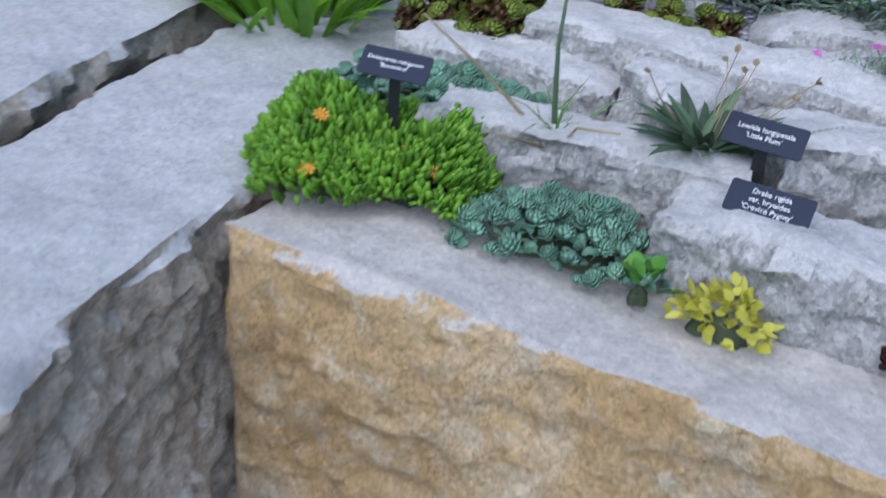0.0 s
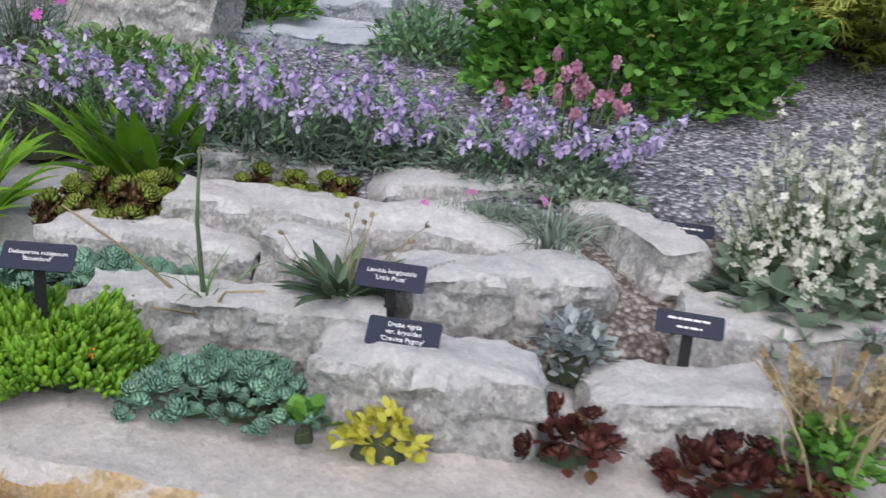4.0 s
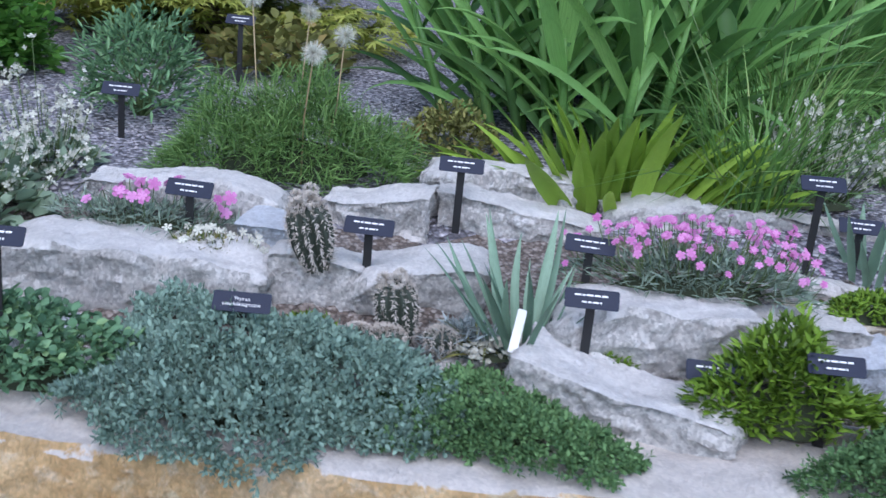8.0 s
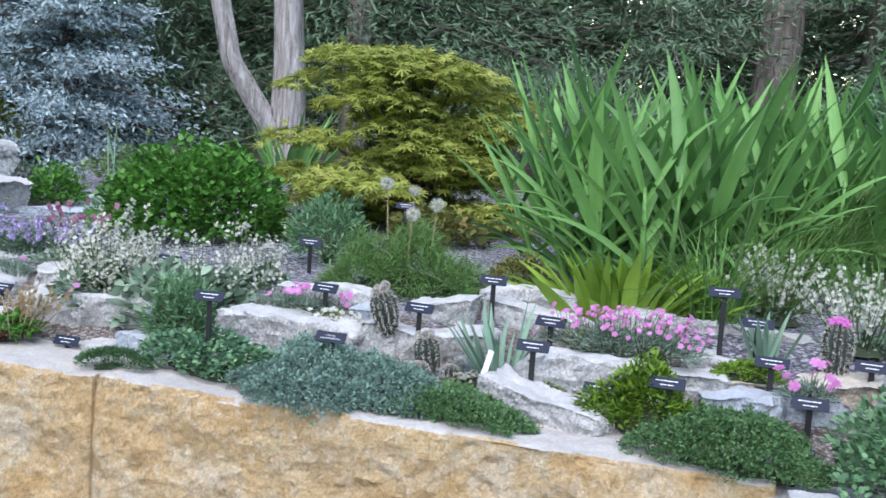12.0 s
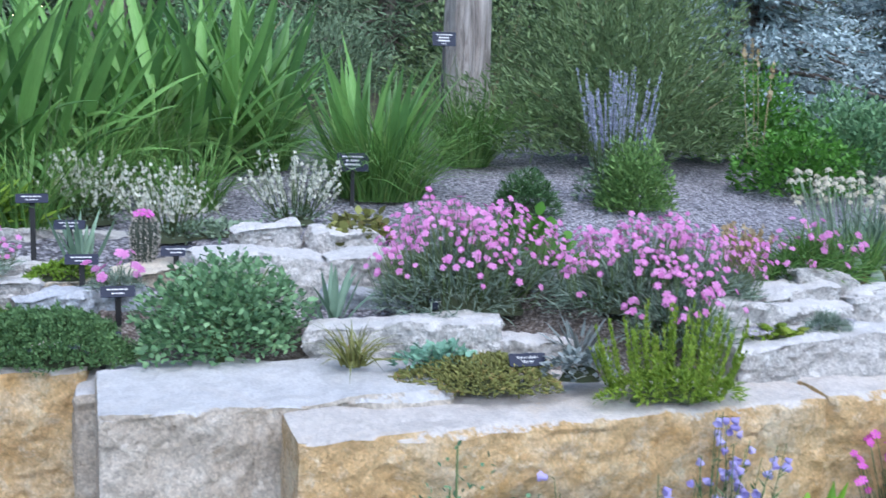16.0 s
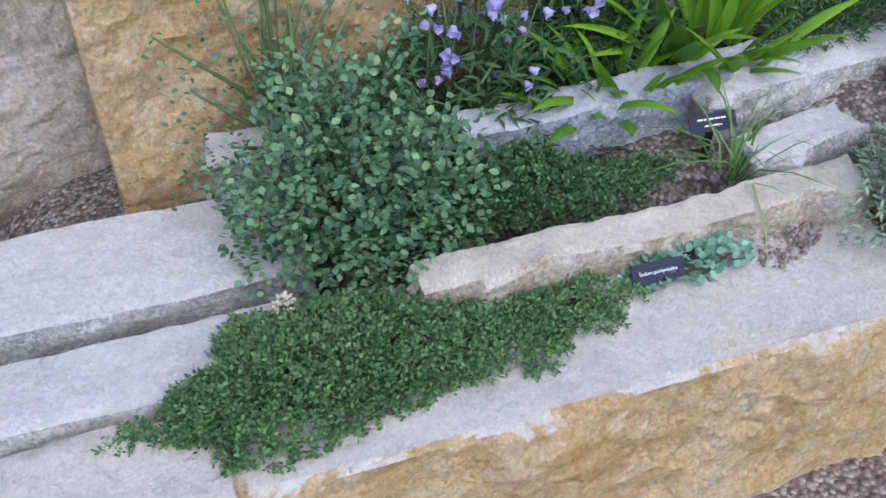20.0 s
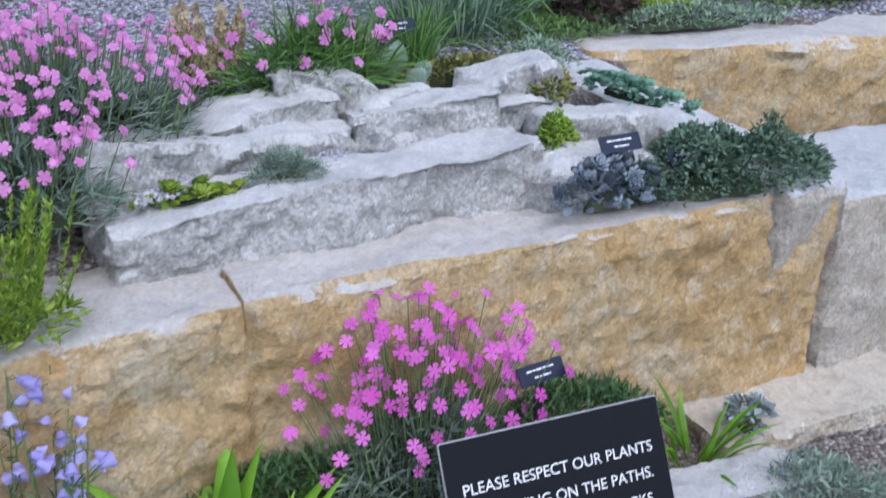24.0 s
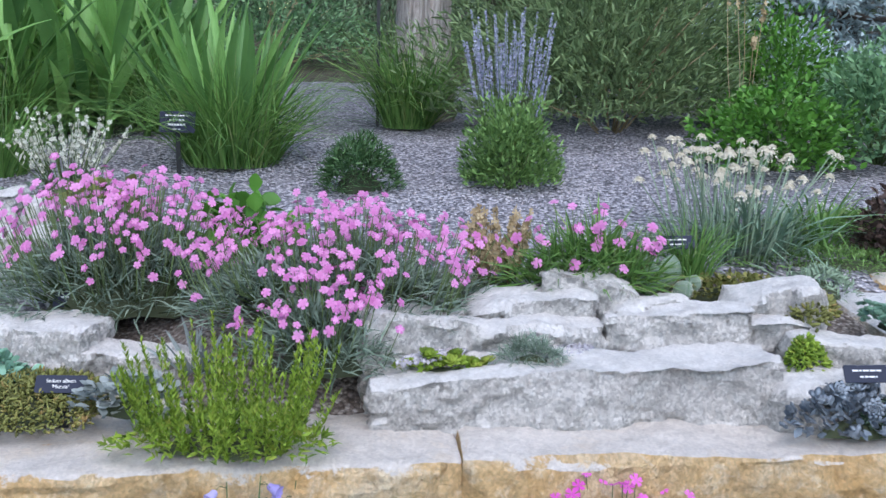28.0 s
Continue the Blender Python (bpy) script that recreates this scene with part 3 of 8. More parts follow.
# ---- stone ----
def rough_box(lx, ly, lz, step, radius, lump, chip, seed, flat_top=0.25, wedge=0.0, skew=0.0, arris=0.0, taper=None, ends_amp=1.0, crest=0.0):
    """A split stone: x along its face (0..lx), y into the hill (0..ly), z from -lz to 0. Sides are broken, the top flatter."""
    n = [max(2, int(round(v / step))) for v in (lx, ly, lz)]
    half = np.array([lx, ly, lz]) / 2
    index, verts, faces = {}, [], []

    def vert(i, j, k):
        key = (i, j, k)
        if key not in index:
            index[key] = len(verts)
            verts.append([i / n[0] * 2 - 1, j / n[1] * 2 - 1, k / n[2] * 2 - 1])
        return index[key]

    for j in range(n[1]):
        for i in range(n[0]):
            for k, flip in ((0, True), (n[2], False)):
                q = [vert(i, j, k), vert(i + 1, j, k), vert(i + 1, j + 1, k), vert(i, j + 1, k)]
                faces.append(q[::-1] if flip else q)
    for k in range(n[2]):
        for i in range(n[0]):
            for j, flip in ((0, False), (n[1], True)):
                q = [vert(i, j, k), vert(i + 1, j, k), vert(i + 1, j, k + 1), vert(i, j, k + 1)]
                faces.append(q[::-1] if flip else q)
    for k in range(n[2]):
        for j in range(n[1]):
            for i, flip in ((0, True), (n[0], False)):
                q = [vert(i, j, k), vert(i, j + 1, k), vert(i, j + 1, k + 1), vert(i, j, k + 1)]
                faces.append(q[::-1] if flip else q)
    v = np.array(verts) * half
    r = min(radius, half.min() * 0.9)
    core = np.clip(v, -(half - r), half - r)
    out = v - core
    nor = unit(out)
    v = core + nor * np.minimum(np.linalg.norm(out, axis=1), r)[:, None]
    sx, sy, sz = seed * 3.7, seed * 1.3, seed * 7.1
    res = np.empty_like(v)
    for a in range(len(v)):
        p, w = v[a], nor[a]
        top = max(0.0, w[2])
        amp = (1 - top) + top * flat_top
        q = (p[0] + sx, p[1] + sy, p[2] + sz)
        big = noise.noise((q[0] * 3.5, q[1] * 3.5, q[2] * 3.5)) * lump
        cells = noise.voronoi((q[0] * 11, q[1] * 11, q[2] * 15))[0]
        mid = (cells[1] - cells[0] - 0.25) * -chip * 0.9 + (noise.voronoi((q[0] * 5 + 9, q[1] * 5, q[2] * 7))[0][0] - 0.45) * chip * 1.2
        small = noise.fractal((q[0] * 40, q[1] * 40, q[2] * 40), 0.7, 2.1, 4) * chip * 0.42
        edge = 0.0
        if arris:
            near = max(0.0, 1 - (half[2] - p[2]) / 0.06) if w[1] < -0.3 else 0.0
            edge = -arris * near * (0.5 + noise.noise((q[0] * 7, 3.3, q[2])))
        big += noise.noise((q[0] * 8, q[1] * 8, q[2] * 8 + 5)) * lump * 0.45
        crag = (0.28 - abs(noise.noise((q[0] * 17, q[1] * 17, q[2] * 21)))) + 0.5 * (0.28 - abs(noise.noise((q[0] * 37, q[1] * 37, q[2] * 43))))
        small += crag * chip * (0.55 if top < 0.5 else 0.2)
        amount = big * (0.35 if top > 0.7 else 1.0) + (mid + small) * amp + edge
        res[a] = p + w * amount * (ends_amp if abs(w[0]) > 0.6 else 1.0)
    u, wv, h = res[:, 0] / half[0], res[:, 1] / half[1], res[:, 2] / half[2]
    if taper:
        ends = np.abs(u) ** 5 * np.where(u > 0, taper[0], taper[1])
        res[:, 2] -= ends * half[2] * 0.9 * (h + 1) / 2
        res[:, 1] += ends * half[1] * 0.6 * (1 - wv) / 2
    if crest:
        # the bedding top: an uneven brow, shallow terraces and bites out of the front edge
        for a in range(len(res)):
            x, y, k = res[a, 0], res[a, 1], max(0.0, (h[a] + 1) / 2)
            rise = noise.noise((x * 4.1 + sx, y * 5 + sy, 1.3)) + 0.55 * noise.noise((x * 11 + sx, y * 12 + sy, 7.7))
            step_ = math.floor(2.6 * noise.noise((x * 7 + sy, y * 16 + sx, 4.1)) + 0.5) / 2.6
            bite = max(0.0, noise.noise((x * 13 + sy, 2.2, 8.8)) + 0.35 * noise.noise((x * 41 + sy, 5.2, 1.8)))
            front = max(0.0, -wv[a]) ** 3
            res[a, 2] += crest * k * k * (0.8 * rise + 0.35 * step_ - 1.1 * bite * front)
            res[a, 1] += crest * front * k * (1.3 * bite + 0.7 * noise.noise((x * 5 + sx, 9.1, 3.0)))
    res[:, 2] += wedge * u * (h + 1) / 2
    res[:, 1] += skew * (1 - h) / 2
    res += (half[0], half[1], -half[2])
    return res, faces


def stone_at(name, p0, p1, ztop, zbot, depth, mats, label, category="rock", group="", step=0.022, radius=0.03, lump=0.03, chip=0.016, flat_top=0.3, wedge=0.0, skew=0.0, dz=0.0, kind="", arris=0.0, parent=None, taper=None, ends_amp=1.0, crest=0.0):
    """A stone whose top front edge runs from p0 to p1 (left to right as seen from the path)."""
    global STONES
    STONES += 1
    dx, dy = p1[0] - p0[0], p1[1] - p0[1]
    lx = math.hypot(dx, dy)
    v, f = rough_box(lx, depth, ztop - zbot, step, radius, lump, chip, STONES, flat_top, wedge, skew, arris, taper, ends_amp, crest)
    me = mesh(name, v, f, mats)
    me.set_sharp_from_angle(angle=radians(30))
    ob = new(name, me)
    ob.matrix_basis = pose(p0[0], p0[1], ztop, 0, 0, math.degrees(math.atan2(dy, dx))) @ pose(0, 0, 0, 0, math.degrees(math.atan2(-dz, lx)), 0)
    if parent is not None:
        ob.parent = parent
    else:
        tagged(ob, label, category, group, kind)
    return ob


STONES = 0

# ---- ground: one sheet from the path up over the beds and out to the wood ----
def axis(fine0, fine1, step, far):
    inner = list(np.arange(fine0, fine1, step))
    lo, hi, s = [fine0], [fine1], step
    while hi[-1] < far:
        s *= 1.22
        hi.append(hi[-1] + s)
        lo.append(lo[-1] - s)
    return np.array(lo[:0:-1] + inner + hi)


gx, gy = axis(-1.6, 8.0, 0.055, 300), axis(-4.0, 4.0, 0.055, 300)
gv = np.array([(x, y, land(x, y)) for y in gy for x in gx])
nx = len(gx)
gf, gi = [], []
for j in range(len(gy) - 1):
    for i in range(nx - 1):
        gf.append((j * nx + i, j * nx + i + 1, (j + 1) * nx + i + 1, (j + 1) * nx + i))
        x, y = (gx[i] + gx[i + 1]) / 2, (gy[j] + gy[j + 1]) / 2
        e = inward(x, y)
        high = e > 0.2 and x > slab_edge(y) - 0.1
        if math.hypot(x - 3, y) > 9 or (e > 5.2):
            gi.append(3)
        elif high:
            edge = 0.72 + 0.12 * noise.noise((x * 2, y * 2, 0))
            gi.append(0 if e > edge else 2)
        elif low_line(x, y) > 0.12 and x > 2.1:
            gi.append(2)
        else:
            gi.append(1)
ground = new("ground", mesh("ground", gv, gf, [M_GRAVEL, M_PATH, M_SOIL, M_FAR], True, gi))
tagged(ground, "grey pea gravel beds, gritty soil and a red-brown gravel path", "ground", kind="structure")

# loose pebbles on the gravel bed and on the soil between the rocks
PEBBLE = (np.array([(-0.5, 0, 0), (0.5, 0, 0.1), (0, 0.45, 0.05), (0, -0.45, 0.0), (0.05, 0.02, 0.42), (0, 0, -0.3)]), [(0, 3, 4), (3, 1, 4), (1, 2, 4), (2, 0, 4), (3, 0, 5), (1, 3, 5), (2, 1, 5), (0, 2, 5)])


def pebbles(name, spots, mats, label, size, level=None):
    p, rad = [], []
    for x0, y0, rx, ry, count in spots:
        for _ in range(count):
            a, r = RNG.uniform(0, 6.283), math.sqrt(RNG.uniform())
            x, y = x0 + rx * r * math.cos(a), y0 + ry * r * math.sin(a)
            p.append((x, y, land(x, y) if level is None else level))
            rad.append(size * RNG.uniform(0.5, 1.5))
    d = np.c_[RNG.normal(0, 1, (len(p), 2)), np.zeros(len(p))]
    rad = np.array(rad)
    v, f = scatter(PEBBLE, np.array(p), d, rad, rad, RNG.uniform(0, 6.28, len(p)))
    ob = new(name, mesh(name, v, f, mats, False))
    return tagged(ob, label, "gravel", kind="stuff")


M_PEB = G("grey_lilac_pebble", (0.17, 0.165, 0.19), (0.50, 0.48, 0.51), rough=0.9, clear=0.0, tip=(0.26, 0.20, 0.17))
M_PEBBROWN = G("brown_grit", (0.10, 0.07, 0.06), (0.36, 0.30, 0.27), rough=0.9, clear=0.0)
pebbles("gravel_mulch", [(3.0, 1.6, 1.2, 0.9, 2600), (4.2, 0.5, 0.9, 0.8, 2600), (5.4, -0.5, 1.1, 0.8, 3600), (2.3, 1.3, 0.6, 0.5, 1500), (5.0, -1.1, 0.5, 0.4, 900)], M_PEB, "loose grey and lilac pea gravel mulch", 0.0095)
pebbles("soil_grit", [(0.45, 0.95, 0.12, 0.05, 260), (0.95, 0.50, 0.12, 0.06, 220), (3.45, -1.70, 0.2, 0.08, 420), (4.1, -1.98, 0.22, 0.06, 380), (3.25, -2.45, 0.18, 0.07, 500), (2.68, -1.52, 0.14, 0.06, 250), (0.75, 0.85, 0.12, 0.05, 200)], M_PEBBROWN, "brown grit and small stones on soil", 0.011)

# ---- upper retaining wall: huge split blocks ----
WALL = "huge split limestone wall block, ochre face and bleached top"
wall_blocks = [
    ((-0.272, 1.0835), (1.122, 0.262), 0.838, 0.46, M_WALL), ((1.122, 0.2635), (2.70, -0.725), 0.842, 0.46, M_WALL),
    ((2.52, -1.085), (3.207, -1.475), 0.852, 0.36, M_WALL_GREY), ((2.765, -1.432), (3.912, -2.09), 0.825, 0.40, M_WALL),
    ((3.910, -2.0905), (4.935, -2.765), 0.83, 0.42, M_WALL),
]
for p0, p1, zt, dep, mm in wall_blocks:
    stone_at("wall_block", p0, p1, zt, -0.3 if p0[0] < 2.6 else 0.0, dep, mm, WALL if mm is M_WALL else "split grey limestone wall block standing proud of its neighbours", "wall block", "blocks of the upper wall", step=0.014, radius=0.005, lump=0.028, chip=0.017, flat_top=0.12, arris=0.016, ends_amp=0.2, crest=0.012)
stone_at("wall_slab", (2.62, -0.80), (3.10, -1.10), 0.818, 0.4, 0.28, M_WALL_GREY, "flat bleached limestone slab behind a wall block", "wall block", "blocks of the upper wall", radius=0.015, lump=0.012, chip=0.012, flat_top=0.15)
# the slabs at the near corner
stone_at("wall_block", (-0.495, 0.55), (0.235, 2.55), 0.838, -0.3, 0.365, M_WALL_GREY, "long pale grey limestone slab block beside a deep joint", "wall block", "blocks of the upper wall", step=0.016, radius=0.012, lump=0.022, chip=0.034, flat_top=0.14, arris=0.02, crest=0.012)
stone_at("wall_block", (-0.89, 0.68), (-0.36, 2.17), 0.87, -0.3, 0.5, M_WALL_GREY, "long pale grey limestone slab block with a rusty broken edge", "wall block", "blocks of the upper wall", step=0.022, radius=0.015, lump=0.03, chip=0.03, flat_top=0.16, crest=0.012)
stone_at("rock", (-0.86, 2.06), (-0.24, 2.16), 1.04, 0.6, 0.5, M_ROCK, "flat pale limestone rock behind strap-leaved plants", "rock")
# end wall: slab running back from the corner, the block beyond it and the higher wall behind
stone_at("wall_block", (4.965, -2.785), (5.24, -2.09), 0.845, 0.1, 0.19, M_WALL_GREY, "narrow flat slab capping the end of the upper bed", "wall block", "blocks of the upper wall", radius=0.02, lump=0.02, chip=0.012, flat_top=0.15, dz=0.13)
stone_at("wall_block", (4.955, -2.785), (5.62, -3.25), 0.80, -0.1, 0.40, M_WALL_GREY, "grey limestone block at the foot of the end wall", "wall block", "blocks of the upper wall", radius=0.03, lump=0.03, chip=0.016)
stone_at("wall_block", (5.20, -2.11), (6.45, -3.40), 0.985, 0.0, 0.32, M_WALL, "long ochre limestone block of the higher wall behind", "wall block", "blocks of the upper wall", radius=0.012, lump=0.03, chip=0.02, flat_top=0.12, arris=0.012)

# ---- lower wall: long low slabs ----
LOW = "long low limestone slab with an ochre face and bleached top"
for p0, p1, zt, dep, mm in (((1.55, -1.50), (2.40, -2.13), 0.278, 0.185, M_WALL), ((2.41, -2.14), (3.38, -2.80), 0.28, 0.34, M_WALL), ((3.40, -2.81), (4.6, -3.62), 0.30, 0.36, M_WALL)):
    stone_at("wall_block", p0, p1, zt, -0.25, dep, mm, LOW, "wall block", "blocks of the lower wall", step=0.02, radius=0.02, lump=0.03, chip=0.022, flat_top=0.16, arris=0.012)
stone_at("slab", (1.95, -1.565), (2.665, -2.055), 0.285, 0.0, 0.155, M_ROCK, "flat bleached limestone slab", "slab", "flat slabs before the wall", radius=0.010, lump=0.014, chip=0.012, flat_top=0.2, crest=0.008)
stone_at("slab", (2.03, -1.38), (2.80, -1.905), 0.290, 0.0, 0.25, M_ROCK, "flat bleached limestone slab along the wall's foot", "slab", "flat slabs before the wall", radius=0.010, lump=0.014, chip=0.012, flat_top=0.2, crest=0.008)

# ---- rocks of the beds ----
ROCK = "rough white limestone rock set in the bed"
GR = "rocks of the upper bed"
rocks = [
    # p0, p1, ztop, zbot, depth, material, dz
    ((-0.035, 1.265), (0.375, 1.085), 0.945, 0.82, 0.10, M_ROCK, 0.0), ((0.245, 1.005), (0.49, 0.855), 0.95, 0.80, 0.13, M_ROCK, -0.015), ((0.49, 0.93), (0.60, 0.875), 0.885, 0.80, 0.10, M_ROCK, 0.0),
    ((0.585, 0.845), (0.81, 0.755), 0.93, 0.80, 0.13, M_ROCK, 0.0), ((0.43, 1.12), (0.76, 1.10), 0.985, 0.84, 0.12, M_ROCK, 0.0), ((0.235, 1.33), (0.36, 1.25), 1.0, 0.86, 0.10, M_ROCK, 0.0),
    ((0.36, 1.265), (0.43, 1.14), 0.985, 0.86, 0.10, M_ROCK, 0.0), ((-0.075, 1.475), (0.235, 1.325), 0.97, 0.85, 0.10, M_ROCK, 0.0), ((0.125, 1.48), (0.77, 1.215), 1.015, 0.86, 0.13, M_ROCK, -0.03),
    ((0.49, 1.53), (0.82, 1.43), 1.03, 0.88, 0.12, M_ROCK, 0.0), ((0.20, 1.67), (0.44, 1.61), 1.035, 0.9, 0.12, M_ROCK, 0.0), ((0.80, 1.40), (0.83, 1.10), 1.02, 0.88, 0.10, M_ROCK, 0.0),
    ((0.79, 0.945), (1.26, 0.67), 0.98, 0.80, 0.17, M_ROCK, 0.0), ((1.14, 0.60), (1.62, 0.36), 0.885, 0.80, 0.10, M_ROCK_BLUE, 0.0), ((0.985, 0.72), (1.12, 0.57), 0.862, 0.78, 0.09, M_ROCK, 0.0),
    ((1.46, 0.545), (1.88, 0.30), 1.0, 0.82, 0.16, M_ROCK, -0.02), ((1.885, 0.335), (2.04, 0.24), 1.005, 0.80, 0.14, M_ROCK, 0.0), ((2.035, 0.245), (2.25, 0.13), 1.0, 0.80, 0.15, M_ROCK, 0.0),
    ((1.63, 0.72), (1.98, 0.53), 1.06, 0.9, 0.14, M_ROCK, 0.0), ((1.86, 0.46), (1.97, 0.37), 1.04, 0.88, 0.12, M_ROCK_BLUE, 0.0), ((2.08, 0.55), (2.26, 0.40), 1.06, 0.9, 0.12, M_ROCK, 0.0),
    ((2.30, 0.45), (2.59, 0.245), 1.06, 0.9, 0.14, M_ROCK, 0.0), ((2.36, 0.60), (2.62, 0.40), 1.10, 0.95, 0.12, M_ROCK, 0.0), ((2.68, 0.35), (3.02, 0.17), 1.065, 0.9, 0.14, M_ROCK, 0.0),
    ((3.02, 0.18), (3.32, 0.02), 1.05, 0.9, 0.12, M_ROCK, 0.0), ((2.31, -0.03), (2.60, -0.21), 1.0, 0.82, 0.15, M_ROCK, 0.0), ((2.60, -0.17), (2.82, -0.27), 0.985, 0.82, 0.15, M_ROCK, 0.0),
    ((2.16, -0.095), (2.41, -0.36), 0.935, 0.80, 0.15, M_ROCK, -0.03), ((2.10, 0.06), (2.39, -0.03), 0.90, 0.80, 0.10, M_ROCK, 0.0), ((2.80, -0.03), (3.22, -0.14), 0.98, 0.84, 0.12, M_ROCK, 0.0),
    ((2.72, -0.31), (3.06, -0.42), 0.95, 0.82, 0.12, M_ROCK_BLUE, 0.0), ((2.76, -0.18), (3.26, -0.38), 0.98, 0.85, 0.13, M_ROCK_TAN, 0.0), ((3.10, -0.63), (3.50, -0.79), 1.06, 0.84, 0.22, M_ROCK, 0.0),
    ((3.40, -0.38), (3.60, -0.48), 1.11, 0.9, 0.12, M_ROCK, 0.0), ((3.45, -0.78), (3.70, -0.92), 1.05, 0.84, 0.20, M_ROCK, 0.0), ((3.41, -0.79), (3.56, -0.96), 0.95, 0.82, 0.10, M_ROCK_BLUE, 0.0),
    ((3.14, -1.02), (3.47, -1.40), 0.95, 0.80, 0.14, M_ROCK, 0.0), ((3.46, -1.38), (3.69, -1.50), 0.905, 0.80, 0.10, M_ROCK, 0.0), ((3.60, -0.54), (3.80, -0.65), 1.09, 0.9, 0.12, M_ROCK, 0.0),
    ((3.845, -1.895), (4.52, -2.30), 0.94, 0.80, 0.15, M_ROCK, 0.0), ((3.93, -1.76), (4.36, -1.985), 0.995, 0.84, 0.13, M_ROCK, 0.0), ((4.362, -1.985), (4.70, -2.25), 0.995, 0.84, 0.14, M_ROCK, 0.0),
    ((4.16, -1.80), (4.38, -1.95), 1.03, 0.9, 0.12, M_ROCK, -0.01), ((4.32, -1.83), (4.48, -1.95), 1.05, 0.9, 0.10, M_ROCK, 0.0), ((4.42, -1.97), (4.56, -2.05), 1.01, 0.9, 0.09, M_ROCK, 0.0),
    ((4.43, -2.06), (4.60, -2.18), 1.02, 0.9, 0.10, M_ROCK, 0.0), ((4.62, -2.24), (4.79, -2.42), 0.97, 0.82, 0.10, M_ROCK, 0.0), ((4.64, -2.10), (4.76, -2.22), 1.04, 0.9, 0.10, M_ROCK, 0.0),
    ((3.91, -1.75), (3.98, -1.83), 0.92, 0.82, 0.08, M_ROCK, 0.0), ((4.50, -2.33), (4.76, -2.47), 0.915, 0.82, 0.11, M_ROCK, 0.0),
    ((0.04, 2.85), (0.40, 2.66), 1.30, 0.95, 0.32, M_ROCK, -0.08), ((-0.05, 3.20), (0.24, 3.08), 1.38, 0.95, 0.3, M_ROCK, 0.10), ((0.42, 2.80), (0.86, 2.62), 1.115, 0.95, 0.5, M_ROCK_BLUE, 0.0), ((0.72, 3.35), (1.06, 3.20), 1.16, 0.95, 0.6, M_ROCK_BLUE, 0.0),
    ((6.60, -2.08), (6.80, -2.22), 1.22, 1.0, 0.12, M_ROCK_BLUE, -0.09), ((7.10, -2.20), (7.45, -2.42), 1.28, 1.0, 0.25, M_ROCK, 0.0), ((8.8, -2.0), (9.4, -2.3), 1.75, 1.1, 0.4, M_ROCK, 0.0),
]
for k, (p0, p1, zt, zb, dep, mm, dz) in enumerate(rocks):
    ln = math.hypot(p1[0] - p0[0], p1[1] - p0[1])
    kindof = {M_ROCK: ROCK, M_ROCK_TAN: "flat tan limestone rock set in the bed", M_ROCK_BLUE: "smooth blue-grey limestone rock set in the bed"}[mm]
    if ln > 0.45:
        kindof = kindof.replace("rock set", "ledge rock set lengthwise")
    stone_at("rock", p0, p1, zt, zb, dep, mm, kindof, "rock", GR, taper=(0.02 + 0.26 * ((k * 37) % 10) / 10, 0.02 + 0.26 * ((k * 53) % 10) / 10), step=0.009 if ln < 0.4 else 0.0105, radius=0.004, lump=0.040, chip=0.022, flat_top=0.28, wedge=0.02 * math.sin(k * 2.3), dz=dz, crest=0.020)
low_rocks = [
    ((2.82, -2.12), (3.50, -2.58), 0.345, 0.18, 0.07, M_ROCK_TAN, 0.0), ((3.115, -1.995), (3.73, -2.355), 0.41, 0.2, 0.085, M_ROCK_BLUE, 0.0), ((2.80, -1.66), (2.93, -1.79), 0.385, 0.2, 0.10, M_ROCK, 0.0),
    ((3.49, -2.275), (4.04, -2.605), 0.405, 0.2, 0.12, M_ROCK, 0.0), ((3.43, -2.42), (3.63, -2.52), 0.36, 0.2, 0.08, M_ROCK, 0.0), ((3.78, -2.65), (4.09, -2.83), 0.43, 0.2, 0.10, M_ROCK, 0.0),
    ((4.20, -2.70), (4.44, -2.90), 0.48, 0.25, 0.12, M_ROCK, 0.0), ((4.55, -2.70), (5.0, -3.02), 0.41, 0.1, 0.25, M_ROCK_TAN, 0.0), ((3.61, -1.98), (3.72, -2.10), 0.45, 0.3, 0.07, M_ROCK, 0.0), ((3.88, -2.13), (4.16, -2.31), 0.47, 0.3, 0.10, M_ROCK, 0.0),
]
for p0, p1, zt, zb, dep, mm, dz in low_rocks:
    kindof = {M_ROCK: "rough white limestone rock in the lower bed", M_ROCK_TAN: "tan limestone ledge rock in the lower bed", M_ROCK_BLUE: "blue-grey limestone ledge rock in the lower bed"}[mm]
    stone_at("rock", p0, p1, zt, zb, dep, mm, kindof, "rock", "rocks of the lower bed", step=0.010, radius=0.004, lump=0.030, chip=0.018, flat_top=0.28, dz=dz, crest=0.014)


# ---- plants ----
def surf(x, y):
    """Height on which an upper-bed plant sits; it drops over the wall's edge."""
    e = inward(x, y)
    if e < -0.05:
        return 0.845 + 1.4 * (e + 0.05)
    return max(bed(x, y), 0.845)


def outline(seed, a):
    return 1 + 0.16 * math.sin(3 * a + seed) + 0.10 * math.sin(5 * a + 2.3 * seed) + 0.07 * math.sin(9 * a + 0.7 * seed)


